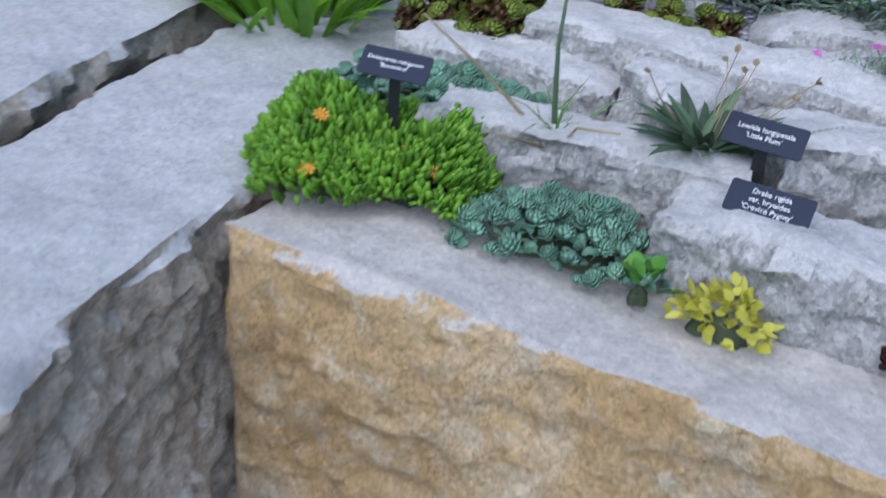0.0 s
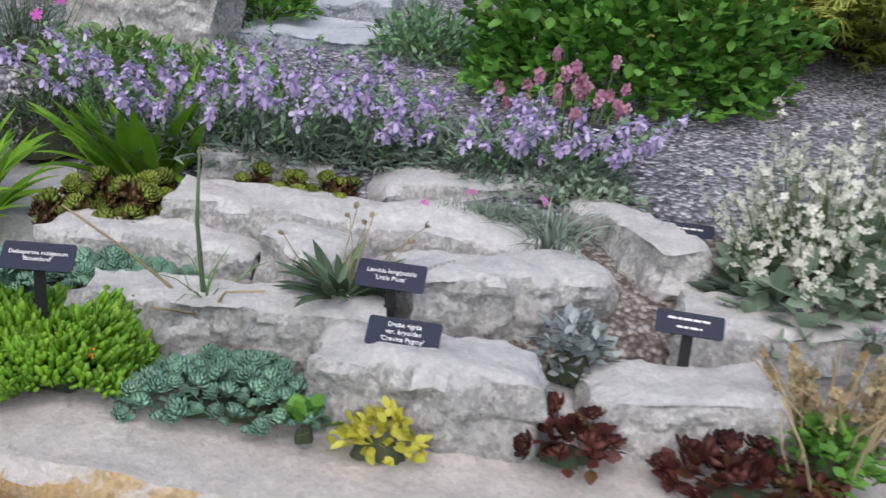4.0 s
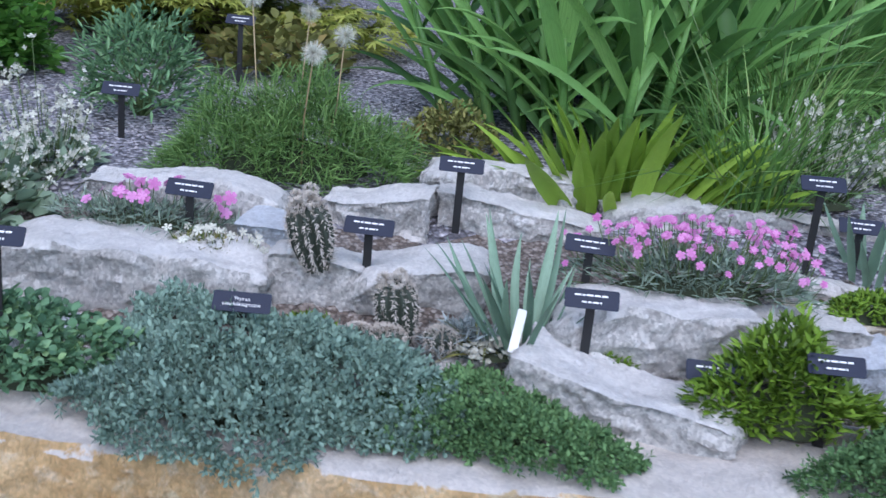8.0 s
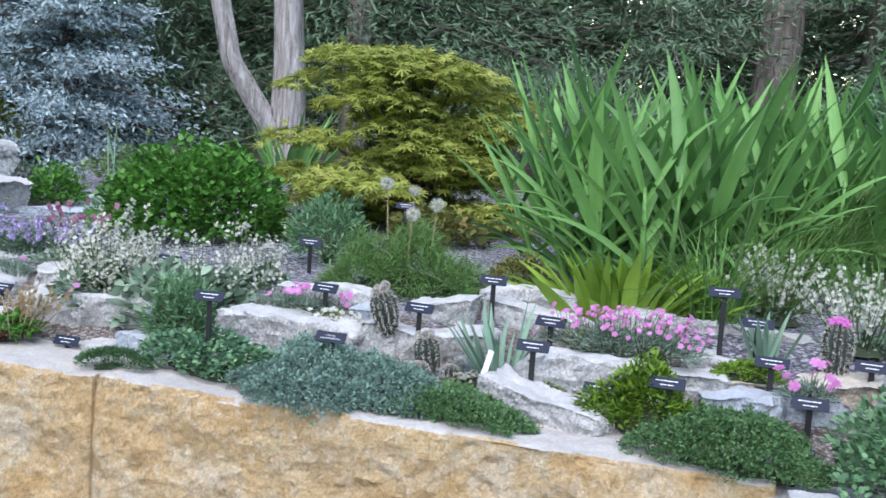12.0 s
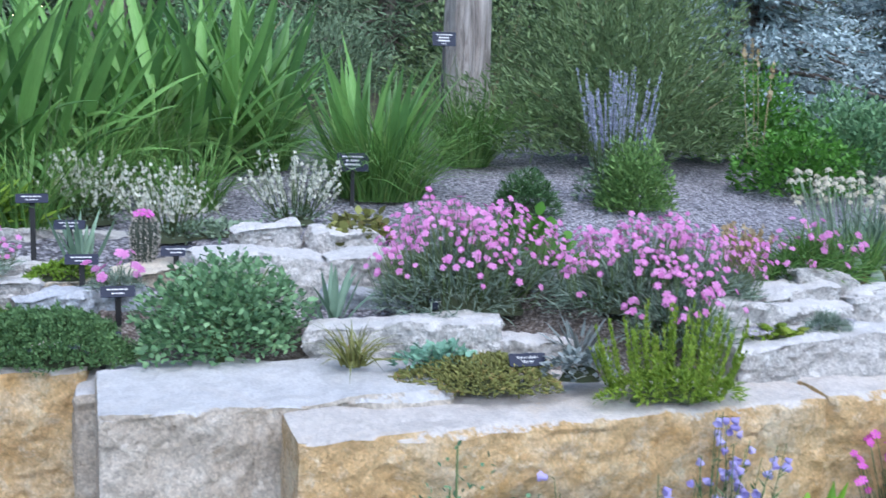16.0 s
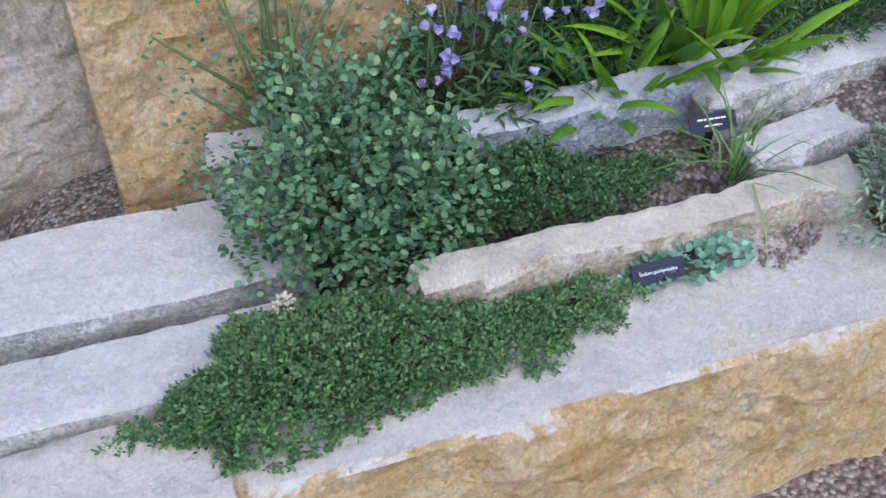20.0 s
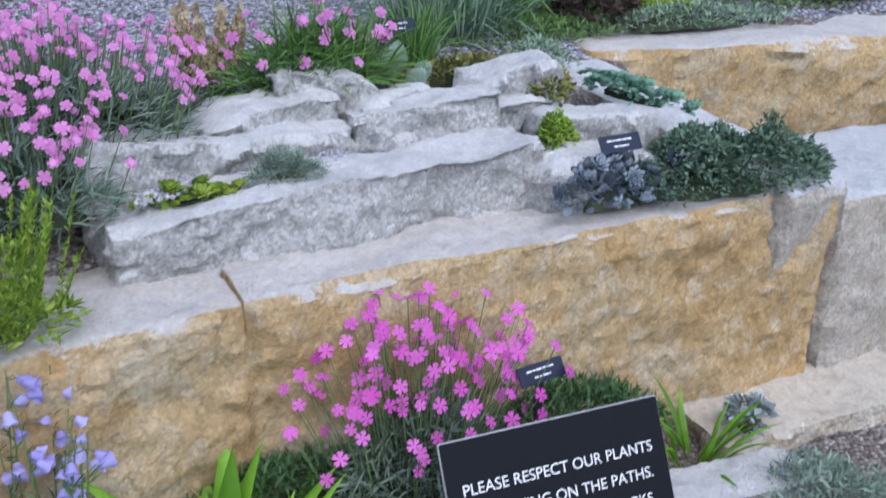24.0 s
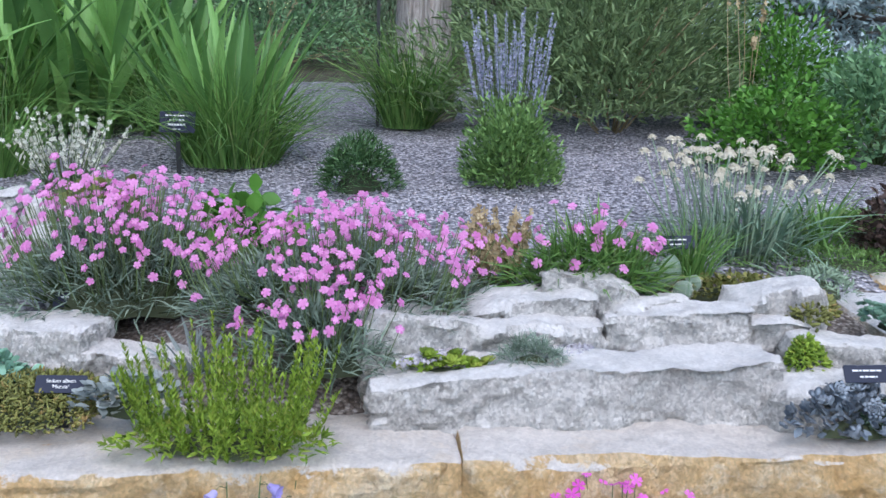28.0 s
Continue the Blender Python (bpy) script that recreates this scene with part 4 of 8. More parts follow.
def mound(n, x, y, rx, ry, rot, z, h, seed, flat=0.6, lumps=0.25, drape=False, fill=0.5):
    """Points on and inside a mounded mat, and the outward way at each."""
    a = RNG.uniform(0, 2 * math.pi, n)
    r = RNG.uniform(0, 1, n) ** 0.5
    k = np.array([outline(seed, t) for t in a])
    c, s = math.cos(radians(rot)), math.sin(radians(rot))
    u, v = rx * r * k * np.cos(a), ry * r * k * np.sin(a)
    px, py = x + c * u - s * v, y + s * u + c * v
    bump_ = np.array([noise.noise((p * 11 + seed, q * 11, 1.7)) for p, q in zip(px, py)])
    top = h * np.maximum(1 - r ** 2, 0.0) ** flat * (1 + lumps * bump_)
    pz = top * RNG.uniform(fill, 1.0, n) + 0.004
    base = np.array([surf(p, q) for p, q in zip(px, py)]) if drape else z
    d = np.c_[np.cos(a) * c - np.sin(a) * s, np.sin(a) * c + np.cos(a) * s, np.zeros(n)] * (r * 0.9)[:, None]
    d[:, 2] = 0.75 - 0.45 * r
    return np.c_[px, py, pz + base], d


def mat_plant(name, label, category, x, y, rx, ry, rot, z, h, tmpl, size, n, material, seed=1, jitter=0.5, drape=False, lumps=0.25, group="", flat=0.6, rise=0.0):
    ob = root(name, label, category, group, (x, y, z))
    p, d = mound(n, 0 if not drape else x, 0 if not drape else y, rx, ry, rot, 0, h, seed, flat, lumps, drape)
    if drape:
        p -= (x, y, z)
    d = d + RNG.normal(0, jitter, d.shape) * (1, 1, 0.6) + (0, 0, rise)
    ln = size[0] * RNG.uniform(0.65, 1.3, n)
    v, f = scatter(tmpl, p, d, ln, size[1] * RNG.uniform(0.8, 1.25, n))
    part("foliage", mesh("foliage", v, f, material), ob)
    # a dome coloured dark for the shade on the stems under the leaves
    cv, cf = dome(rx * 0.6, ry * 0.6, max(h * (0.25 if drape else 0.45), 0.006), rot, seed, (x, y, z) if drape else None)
    part("stem_tangle", mesh("stem_tangle", cv, cf, M_UNDER), ob, "dome coloured dark for the shade among the stems")
    return ob


# the shade below the leaves is put into this dark colour
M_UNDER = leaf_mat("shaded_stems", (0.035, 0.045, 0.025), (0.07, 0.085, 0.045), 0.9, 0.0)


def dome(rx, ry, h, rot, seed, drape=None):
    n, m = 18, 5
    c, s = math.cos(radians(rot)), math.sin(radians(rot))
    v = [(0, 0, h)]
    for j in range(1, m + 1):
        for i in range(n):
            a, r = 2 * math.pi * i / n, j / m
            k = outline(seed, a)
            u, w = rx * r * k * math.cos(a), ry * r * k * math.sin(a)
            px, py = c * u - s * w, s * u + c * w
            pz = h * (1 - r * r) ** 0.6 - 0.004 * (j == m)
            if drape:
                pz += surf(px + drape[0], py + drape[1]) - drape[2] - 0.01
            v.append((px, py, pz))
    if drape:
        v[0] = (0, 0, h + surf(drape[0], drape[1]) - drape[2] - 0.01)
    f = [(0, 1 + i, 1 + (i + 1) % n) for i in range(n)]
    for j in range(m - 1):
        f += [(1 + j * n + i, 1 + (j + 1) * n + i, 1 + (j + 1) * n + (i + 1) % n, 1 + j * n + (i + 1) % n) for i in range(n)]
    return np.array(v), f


def rosettes(name, label, category, x, y, rx, ry, rot, z, h, n, rads, material, seed=1, group="", cup=0.5, tilt=0.28, leaves=38, fat=0.38, globe=None):
    ob = root(name, label, category, group, (x, y, z))
    meshes = []
    rads = (rads[0] * 1.4, rads[1] * 1.35) if n > 1 else rads
    n = int(n * 1.5) if n > 1 else n
    for q in range(3):
        if globe is None:
            v, f = rosette_tmpl(leaves - 4 * q, fat + 0.04 * q, cup + 0.1 * q)
            meshes.append(mesh("rosette", v, f, material))
        else:
            v, f, low = globe_tmpl(32 + 5 * q, 0.46 + 0.05 * q, 16 if globe else 0)
            meshes.append(mesh("rosette", v, f, [material, globe or material], True, [0] * low + [1] * (len(f) - low)))
    placed = []
    for k in range(n * 60):
        if len(placed) >= n:
            break
        a, r = RNG.uniform(0, 6.283), math.sqrt(RNG.uniform(0, 1))
        kk = outline(seed, a)
        u, w = rx * r * kk * math.cos(a), ry * r * kk * math.sin(a)
        px = u * math.cos(radians(rot)) - w * math.sin(radians(rot))
        py = u * math.sin(radians(rot)) + w * math.cos(radians(rot))
        rad = RNG.uniform(*rads) * (0.62 if k > 8 * n else 1.0) if RNG.uniform() < 0.8 else rads[1] * (1.15 if k < 8 * n else 0.5)
        if any((px - a_) ** 2 + (py - b_) ** 2 < ((0.60 if globe is None else 0.52) * (rad + c_)) ** 2 for a_, b_, c_ in placed):
            continue
        placed.append((px, py, rad))
        pz = h * (1 - r * r) ** 0.6 + RNG.uniform(0.1, 0.6 if not globe else 1.9) * rad
        m = Matrix.LocRotScale((px, py, pz), Euler((RNG.normal(0, tilt * 0.5) + 0.3 - tilt * 0.6 * w / max(ry, 0.01) * 0.6, RNG.normal(0, tilt * 0.5) + tilt * 0.5 * u / max(rx, 0.01), RNG.uniform(0, 6.28))), (rad,) * 3)
        part("rosette", meshes[int(RNG.integers(3))], ob, "", m)
    if n > 1:
        p, d = mound(int(420 * min(1.0, rx * ry / 0.0128)), 0, 0, rx * 0.92, ry * 0.92, rot, 0, h * 0.75, seed, 0.6, 0.2, False, 0.55)
        v, f = scatter(OVAL, p, d + RNG.normal(0, 0.3, d.shape), rads[0] * 1.1, rads[0] * 0.75)
        part("offset_leaves", mesh("offset_leaves", v, f, material), ob, "small leaves between the rosettes")
    # dark dome, its colour standing for the shade below the rosettes
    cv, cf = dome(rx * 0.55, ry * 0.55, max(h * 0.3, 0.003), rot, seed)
    part("stem_tangle", mesh("stem_tangle", cv, cf, M_UNDER), ob, "dome coloured dark for the shade among the stems")
    return ob


def blade_mesh(name, width, curl, material, segs=8, fold=0.14, sway=0.0, tip=0.5):
    """A sword leaf of unit length that rises along z and bends towards y."""
    v, f = [], []
    for i in range(segs + 1):
        q = i / segs
        ang = curl * q ** 1.6
        y = sum(math.sin(curl * (j / segs) ** 1.6) / segs for j in range(i))
        z = sum(math.cos(curl * (j / segs) ** 1.6) / segs for j in range(i))
        w = width * min(1.0, 0.55 + 1.8 * q) * (1 - max(0.0, (q - tip) / (1 - tip)) ** 1.7) ** 1.0
        w = max(w, 0.002)
        sx = sway * math.sin(q * 3.1)
        dy, dz = -math.cos(ang) * fold * w, math.sin(ang) * fold * w
        v += [(sx - w / 2, y - dy, z - dz), (sx, y + dy, z + dz), (sx + w / 2, y - dy, z - dz)]
    for i in range(segs):
        b = 3 * i
        f += [(b, b + 1, b + 4, b + 3), (b + 1, b + 2, b + 5, b + 4)]
    return mesh(name, v, f, material)


def blades(name, label, category, x, y, z, n, length, width, material, spread=0.12, lean=0.5, curl=(0.2, 0.9), group="", fan=None, up=0.15, part_label=""):
    """A clump of sword leaves, each leaf a part."""
    ob = root(name, label, category, group, (x, y, z))
    meshes = [blade_mesh("leaf", width / length * RNG.uniform(0.85, 1.15), c, material, sway=RNG.normal(0, 0.03)) for c in np.linspace(curl[0], curl[1], 6)]
    for k in range(n):
        a = RNG.uniform(0, 6.283)
        r = math.sqrt(RNG.uniform(0, 1))
        px, py = spread * r * math.cos(a), spread * r * math.sin(a)
        if fan is not None:
            px, py = px * fan[0], py * fan[1]
        t = up + lean * r * RNG.uniform(0.5, 1.2)
        yaw = a - math.pi / 2 + RNG.normal(0, 0.5)
        sc = length * RNG.uniform(0.62, 1.08) * (1.0 - 0.15 * r)
        m = Matrix.LocRotScale((px, py, -0.01), Euler((-t, RNG.normal(0, 0.08), yaw), "XYZ"), (sc,) * 3)
        part("leaf", meshes[int(RNG.integers(6))], ob, "", m)
    return ob


def iris_fans(label, x, y, z, fans, length, width, material, spread, group="tall iris clumps"):
    """A clump of iris: fans of broad leaves, each fan flat and rising from its own foot."""
    ob = root("iris_clump", label, "iris", group, (x, y, z))
    meshes = [blade_mesh("leaf", width / length * RNG.uniform(0.85, 1.15), c, material, sway=RNG.normal(0, 0.02), tip=0.36) for c in (0.06, 0.22, 0.42, 0.65, 0.9, 1.3)]
    stalks = []
    for k in range(fans):
        a, r = k * 2.39996, math.sqrt((k + 0.5) / fans)
        foot = np.array([spread * r * math.cos(a) + RNG.normal(0, 0.03), spread * r * math.sin(a) + RNG.normal(0, 0.03), -0.03])
        out = np.array([math.cos(a) * 0.38 * r, math.sin(a) * 0.38 * r, 1.0]) * length * RNG.uniform(0.45, 0.85)
        stalks.append(tube([foot, foot + out * 0.5, foot + out], [0.016, 0.013, 0.006], 5))
        face = RNG.uniform(0, math.pi)
        nl = int(RNG.integers(8, 12))
        for j in range(nl):
            q = (j + 0.5) / nl
            t = (1.05 - 0.72 * q) * RNG.uniform(0.75, 1.2)
            way = face + (j % 2) * math.pi + RNG.normal(0, 0.35)
            sc = length * RNG.uniform(0.75, 1.12) * (0.8 + 0.2 * q)
            m = Matrix.Rotation(way, 4, "Z") @ Matrix.Rotation(-t, 4, "X") @ Matrix.Rotation(RNG.normal(0, 0.35), 4, "Z") @ Matrix.Scale(sc, 4)
            bend = min(5, max(0, int((1 - q) * 4.0 + RNG.normal(0.6, 1.1))))
            part("leaf", meshes[bend], ob, "", Matrix.Translation(foot + out * (0.05 + 0.95 * q)) @ m)
    for v, f in stalks:
        part("stalk", mesh("stalk", v, f, material), ob)
    return ob


def tuft(name, label, category, x, y, z, n, length, width, material, spread=0.06, lean=0.7, group="", stalks=0, head=None, bend=0.0):
    """A tuft of fine grassy leaves."""
    ob = root(name, label, category, group, (x, y, z))
    chunks = []
    for bent in (0, 1, 2):
        k = n // 3
        a = RNG.uniform(0, 6.283, k)
        r = np.sqrt(RNG.uniform(0, 1, k))
        p = np.c_[spread * r * np.cos(a), spread * r * np.sin(a), np.zeros(k)]
        out = np.c_[np.cos(a), np.sin(a)] + RNG.normal(0, 0.4, (k, 2))
        d = np.c_[out * (lean * (0.25 + r))[:, None] * RNG.uniform(0.4, 1.2, (k, 1)), np.ones(k)]
        tm = (GRASS[0] * (1, 1, 1 + 2.0 * bent + bend), GRASS[1])
        chunks.append(scatter(tm, p, d, length * RNG.uniform(0.55, 1.1, k), width, RNG.normal(0, 0.4, k)))
    v, f, _ = joined(chunks)
    part("foliage", mesh("foliage", v, f, material), ob)
    if stalks:
        add_stalks(ob, stalks, length * 1.25, spread, lean * 0.6, head)
    return ob


def add_stalks(ob, n, length, spread, lean, head, thick=0.0016, stem_mat=None, names=("stem", "flower"), bend=0.15, wobble=0.35, upright=0.0):
    """Upright stems, and on each a flower (a mesh and its size)."""
    chunks, tips = [], []
    for k in range(n):
        a, r = RNG.uniform(0, 6.283), math.sqrt(RNG.uniform(0, 1))
        p0 = np.array([spread * r * math.cos(a), spread * r * math.sin(a), 0])
        L = length * RNG.uniform(0.7, 1.1)
        t = lean * r * RNG.uniform(0.4, 1.3)
        side = np.array([math.cos(a) * math.sin(t), math.sin(a) * math.sin(t), math.cos(t)])
        p1 = p0 + side * L * 0.55 + RNG.normal(0, 0.01, 3)
        p2 = p0 + side * L + np.array([math.cos(a), math.sin(a), 0]) * L * bend * RNG.uniform(-0.3, 1.0)
        chunks.append(tube([p0, (p0 + p1) / 2, p1, p2], [thick, thick, thick * 0.8, thick * 0.6], 4))
        tips.append((p2, unit(p2 - p1)))
    v, f, _ = joined(chunks)
    tagged(part(names[0] + "_spray", mesh(names[0], v, f, stem_mat or M_STEM), ob), kind="stuff")
    if head:
        for p, d in tips:
            me, sz, down = head
            w = Vector(d) if not down else Vector((d[0], d[1], -1.0))
            w = w + Vector(RNG.normal(0, wobble, 3)) + Vector((0, 0, upright))
            q = w.to_track_quat("Y", "Z")
            part(names[1], me, ob, "", Matrix.LocRotScale(Vector(p), q, (sz * RNG.uniform(0.75, 1.2),) * 3))
    return tips


def flower_mesh(petals, material, **kw):
    v, f = flower(petals, **kw)
    return mesh("flower", v, f, material)


def sprig_tmpl(n=7):
    """A tiny leafy shoot of unit length along y."""
    k = np.arange(n)
    a = k * 2.4
    p = np.c_[np.zeros(n), 0.08 + 0.8 * k / n, np.zeros(n)]
    d = np.c_[np.cos(a), 0.55 + 0.6 * k / n, np.sin(a)]
    return scatter(OVAL, p, d, 0.42, 0.26, np.zeros(n))


SPRIG = sprig_tmpl()


def double_flower(material):
    """A small double flower: three rings of petals, the inner ones more upright."""
    rings = []
    for k, (s, lift, cup) in enumerate(((1.12, 0.0, 0.06), (0.7, 0.12, 0.3))):
        v, f = flower(5, cup=cup, wide=0.44, notch=0.16)
        c, t = math.cos(k * 0.63), math.sin(k * 0.63)
        v = np.c_[(v[:, 0] * c - v[:, 2] * t) * s, v[:, 1] * s + lift, (v[:, 0] * t + v[:, 2] * c) * s]
        rings.append((v, f))
    v, f, _ = joined(rings)
    return mesh("flower", v, f, material)


F_PINK = double_flower(P_PINK)
F_HOT = flower_mesh(5, P_HOT, cup=0.12, wide=0.40, notch=0.25)
F_LILAC = flower_mesh(5, P_LILAC, cup=0.75, wide=0.36)
F_WHITE = flower_mesh(5, P_WHITE, cup=0.10, wide=0.36)
F_ORANGE = flower_mesh(9, P_ORANGE, cup=0.25, wide=0.2)


def lipped_flower(material):
    """A short tube along y that opens into two upper and three longer lower lobes."""
    tv, tf = tube([(0, -1.3, 0), (0, -0.6, 0.03), (0, 0.0, 0.02)], [0.16, 0.30, 0.40], 7)
    chunks = [(tv, tf[:-2])]
    for ang, ln in ((0.5, 0.75), (-0.5, 0.75), (2.0, 0.95), (-2.0, 0.95), (math.pi, 1.15)):
        side = np.array([math.sin(ang), 0.0, math.cos(ang)])
        chunks.append(scatter(LOBE, side[None] * 0.34, (side + (0, 0.45 if abs(ang) < 1 else 0.15, 0))[None], ln, 0.72, np.array([0.0 if abs(ang) < 1 else 0.1])))
    v, f, _ = joined(chunks)
    return mesh("flower", v, f, material)


LOBE = (np.array([(-0.30, -0.1, 0), (0.30, -0.1, 0), (-0.5, 0.45, 0.05), (0, 0.45, -0.03), (0.5, 0.45, 0.05), (-0.34, 0.85, 0.0), (0.34, 0.85, 0.0), (0, 1.0, -0.05)]),
        [(0, 1, 4, 3), (0, 3, 2), (2, 3, 7, 5), (3, 4, 6, 7)])
F_PENST = lipped_flower(P_LILAC)
_bv, _bf = bell()
F_BELL = mesh("flower", _bv, _bf, P_BLUE)


def cushion(name, label, category, x, y, rx, ry, rot, z, h, leaf_n, leaf, leaf_mat_, fl_mesh, fl_n, fl_size, fl_h, seed=1, group="", drape=False, nod=False):
    """A flowering cushion: needle leaves, thin stems and single flowers held over them."""
    ob = mat_plant(name, label, category, x, y, rx, ry, rot, z, h, NARROW, leaf, leaf_n, leaf_mat_, seed, 0.55, drape, 0.35, group)
    p, d = mound(fl_n, 0, 0, rx * 0.98, ry * 0.98, rot, 0, h, seed, 0.5, 0.3, False, 0.95)
    chunks = []
    for q, w in zip(p, d):
        end = q + np.array([w[0] * 0.5, w[1] * 0.5, 1.0]) * fl_h * RNG.uniform(0.4, 1.15) + RNG.normal(0, 0.006, 3)
        if drape:
            q, end = q + (0, 0, surf(x + q[0], y + q[1]) - z), end + (0, 0, surf(x + q[0], y + q[1]) - z)
        chunks.append(tube([q * (0.7, 0.7, 0.4), q, end], [0.0012, 0.0012, 0.001], 3))
        way = Vector((w[0] * 0.8 + RNG.normal(0, 0.4) - 0.3, w[1] * 0.8 + RNG.normal(0, 0.4) - 0.45, 0.75 if not nod else -0.2))
        part("flower", fl_mesh, ob, "", Matrix.LocRotScale(Vector(end), way.to_track_quat("Y", "Z") @ Euler((0, RNG.uniform(0, 6.28), 0)).to_quaternion(), (fl_size * RNG.uniform(0.75, 1.15),) * 3))
    v, f, _ = joined(chunks)
    tagged(part("stem_spray", mesh("stem_spray", v, f, M_STEM), ob), kind="stuff")
    return ob


def bush(name, label, category, x, y, z, rx, ry, h, n, leaf, tmpl, material, seed=1, group="", shell=0.55, droop=0.1, twigs=14, lumps=0.3, up=0.35, twig_mat=None):
    """A leafy dome on branching stems, with an uneven outline and gaps."""
    ob = root(name, label, category, group, (x, y, z))
    a = RNG.uniform(0, 6.283, n)
    el = np.arcsin(RNG.uniform(0.0, 1, n))
    rr = 1 - shell * RNG.uniform(0, 1, n) ** 2
    k = np.array([1 + lumps * noise.noise((math.cos(t) * 2.2 + seed, math.sin(t) * 2.2, e * 2.5)) + 0.5 * lumps * noise.noise((math.cos(t) * 6 + seed, math.sin(t) * 6, e * 6)) for t, e in zip(a, el)])
    p = np.c_[rx * rr * k * np.cos(a) * np.cos(el), ry * rr * k * np.sin(a) * np.cos(el), h * (0.12 + 0.88 * np.sin(el) * rr * k)]
    d = np.c_[np.cos(a) * np.cos(el), np.sin(a) * np.cos(el), np.sin(el) * 0.6 + up - droop] + RNG.normal(0, 0.55, (n, 3))
    v, f = scatter(tmpl, p, d, leaf[0] * RNG.uniform(0.6, 1.25, n), leaf[1] * RNG.uniform(0.8, 1.2, n))
    part("foliage", mesh("foliage", v, f, material), ob)
    chunks = []
    for j in range(twigs):
        q = p[int(RNG.integers(n))]
        mid = q * (0.4, 0.4, 0.55)
        chunks.append(tube([(0, 0, -0.02), mid * 0.6, mid + RNG.normal(0, 0.01, 3), q], [0.006, 0.005, 0.004, 0.002], 4))
    v, f, _ = joined(chunks)
    tagged(part("branchwork", mesh("branchwork", v, f, twig_mat or M_STEM), ob), kind="stuff")
    return ob


def spikes(name, label, category, x, y, z, n, length, fl_mat, fl_size, spread, lean=0.4, leaf_mat_=None, leaf=(0.05, 0.02), leaves=400, h=0.1, per=26, tip_from=0.45, floret=None, group="", stem=None):
    """Stems set with many small florets along their upper part, over a leafy base."""
    ob = mat_plant(name, label, category, x, y, spread, spread, 0, z, h, OVAL, leaf, leaves, leaf_mat_ or L_LEAFY, seed=x * 3 + y, jitter=0.6, group=group)
    tips, st = [], []
    pos, way = [], []
    for k in range(n):
        a, r = RNG.uniform(0, 6.283), math.sqrt(RNG.uniform(0, 1))
        p0 = np.array([spread * 0.6 * r * math.cos(a), spread * 0.6 * r * math.sin(a), h * 0.3])
        L = length * RNG.uniform(0.6, 1.08)
        t = lean * r * RNG.uniform(0.5, 1.2)
        end = p0 + L * np.array([math.cos(a) * math.sin(t), math.sin(a) * math.sin(t), math.cos(t)])
        mid = (p0 + end) / 2 + RNG.normal(0, 0.008, 3)
        st.append(tube([p0, mid, end], [0.0018, 0.0015, 0.001], 4))
        for j in range(per):
            q = tip_from + (1 - tip_from) * RNG.uniform(0, 1) ** 0.9
            b = RNG.uniform(0, 6.283)
            o = np.array([math.cos(b), math.sin(b), 0.25])
            pos.append((p0 * (1 - q) + end * q) + o * fl_size * 0.7 * (1.25 - q))
            way.append(o + RNG.normal(0, 0.25, 3))
    v, f, _ = joined(st)
    tagged(part("stem_spray", mesh("stem_spray", v, f, stem or M_STEM), ob), kind="stuff")
    v, f = scatter(floret or FLORET, np.array(pos), np.array(way), fl_size * RNG.uniform(0.7, 1.2, len(pos)), fl_size * RNG.uniform(0.7, 1.2, len(pos)))
    part("blossom", mesh("blossom", v, f, fl_mat), ob)
    return ob


FLORET = flower(4, inner=0.2, cup=0.3, wide=0.5)


def froth(name, label, x, y, z, rx, ry, h, clusters, fl_mat, fl_size, leaf, leaves, leaf_h, leaf_mat_=None, seed=1, group="", per=6):
    """A billowing mass: loose clusters of small florets on thin stems over broad leaves."""
    ob = mat_plant(name, label, "flower", x, y, rx * 0.85, ry * 0.85, 0, z, leaf_h, OVAL, leaf, leaves, leaf_mat_ or L_GREYLEAF, seed, 0.6, group=group)
    pos, way, st = [], [], []
    for _ in range(clusters):
        a, el = RNG.uniform(0, 6.283), math.asin(RNG.uniform(0.15, 1))
        k = (1 + 0.3 * noise.noise((math.cos(a) * 2 + seed, math.sin(a) * 2, el * 3))) * RNG.uniform(0.6, 1.08)
        c = np.array([rx * k * math.cos(a) * math.cos(el), ry * k * math.sin(a) * math.cos(el), h * k * (0.2 + 0.8 * math.sin(el))])
        tilt = np.array([math.cos(a) * 0.4, math.sin(a) * 0.4, 1.0])
        st.append(tube([c * (0.4, 0.4, 0.1), c * (0.8, 0.8, 0.6), c], [0.0014, 0.0012, 0.001], 3))
        for j in range(int(RNG.integers(per // 2, per + 4))):
            pos.append(c + tilt * RNG.uniform(-0.035, 0.02) + RNG.normal(0, 0.006, 3))
            way.append(RNG.normal(0, 0.7, 3) + (math.cos(a) * 0.5, math.sin(a) * 0.5 - 0.3, 0.4))
    v, f, _ = joined(st)
    tagged(part("stem_spray", mesh("stem_spray", v, f, M_STEM), ob), kind="stuff")
    v, f = scatter(FLORET, np.array(pos), np.array(way), fl_size * RNG.uniform(0.6, 1.2, len(pos)), fl_size * RNG.uniform(0.6, 1.2, len(pos)))
    part("blossom", mesh("blossom", v, f, fl_mat), ob)
    return ob


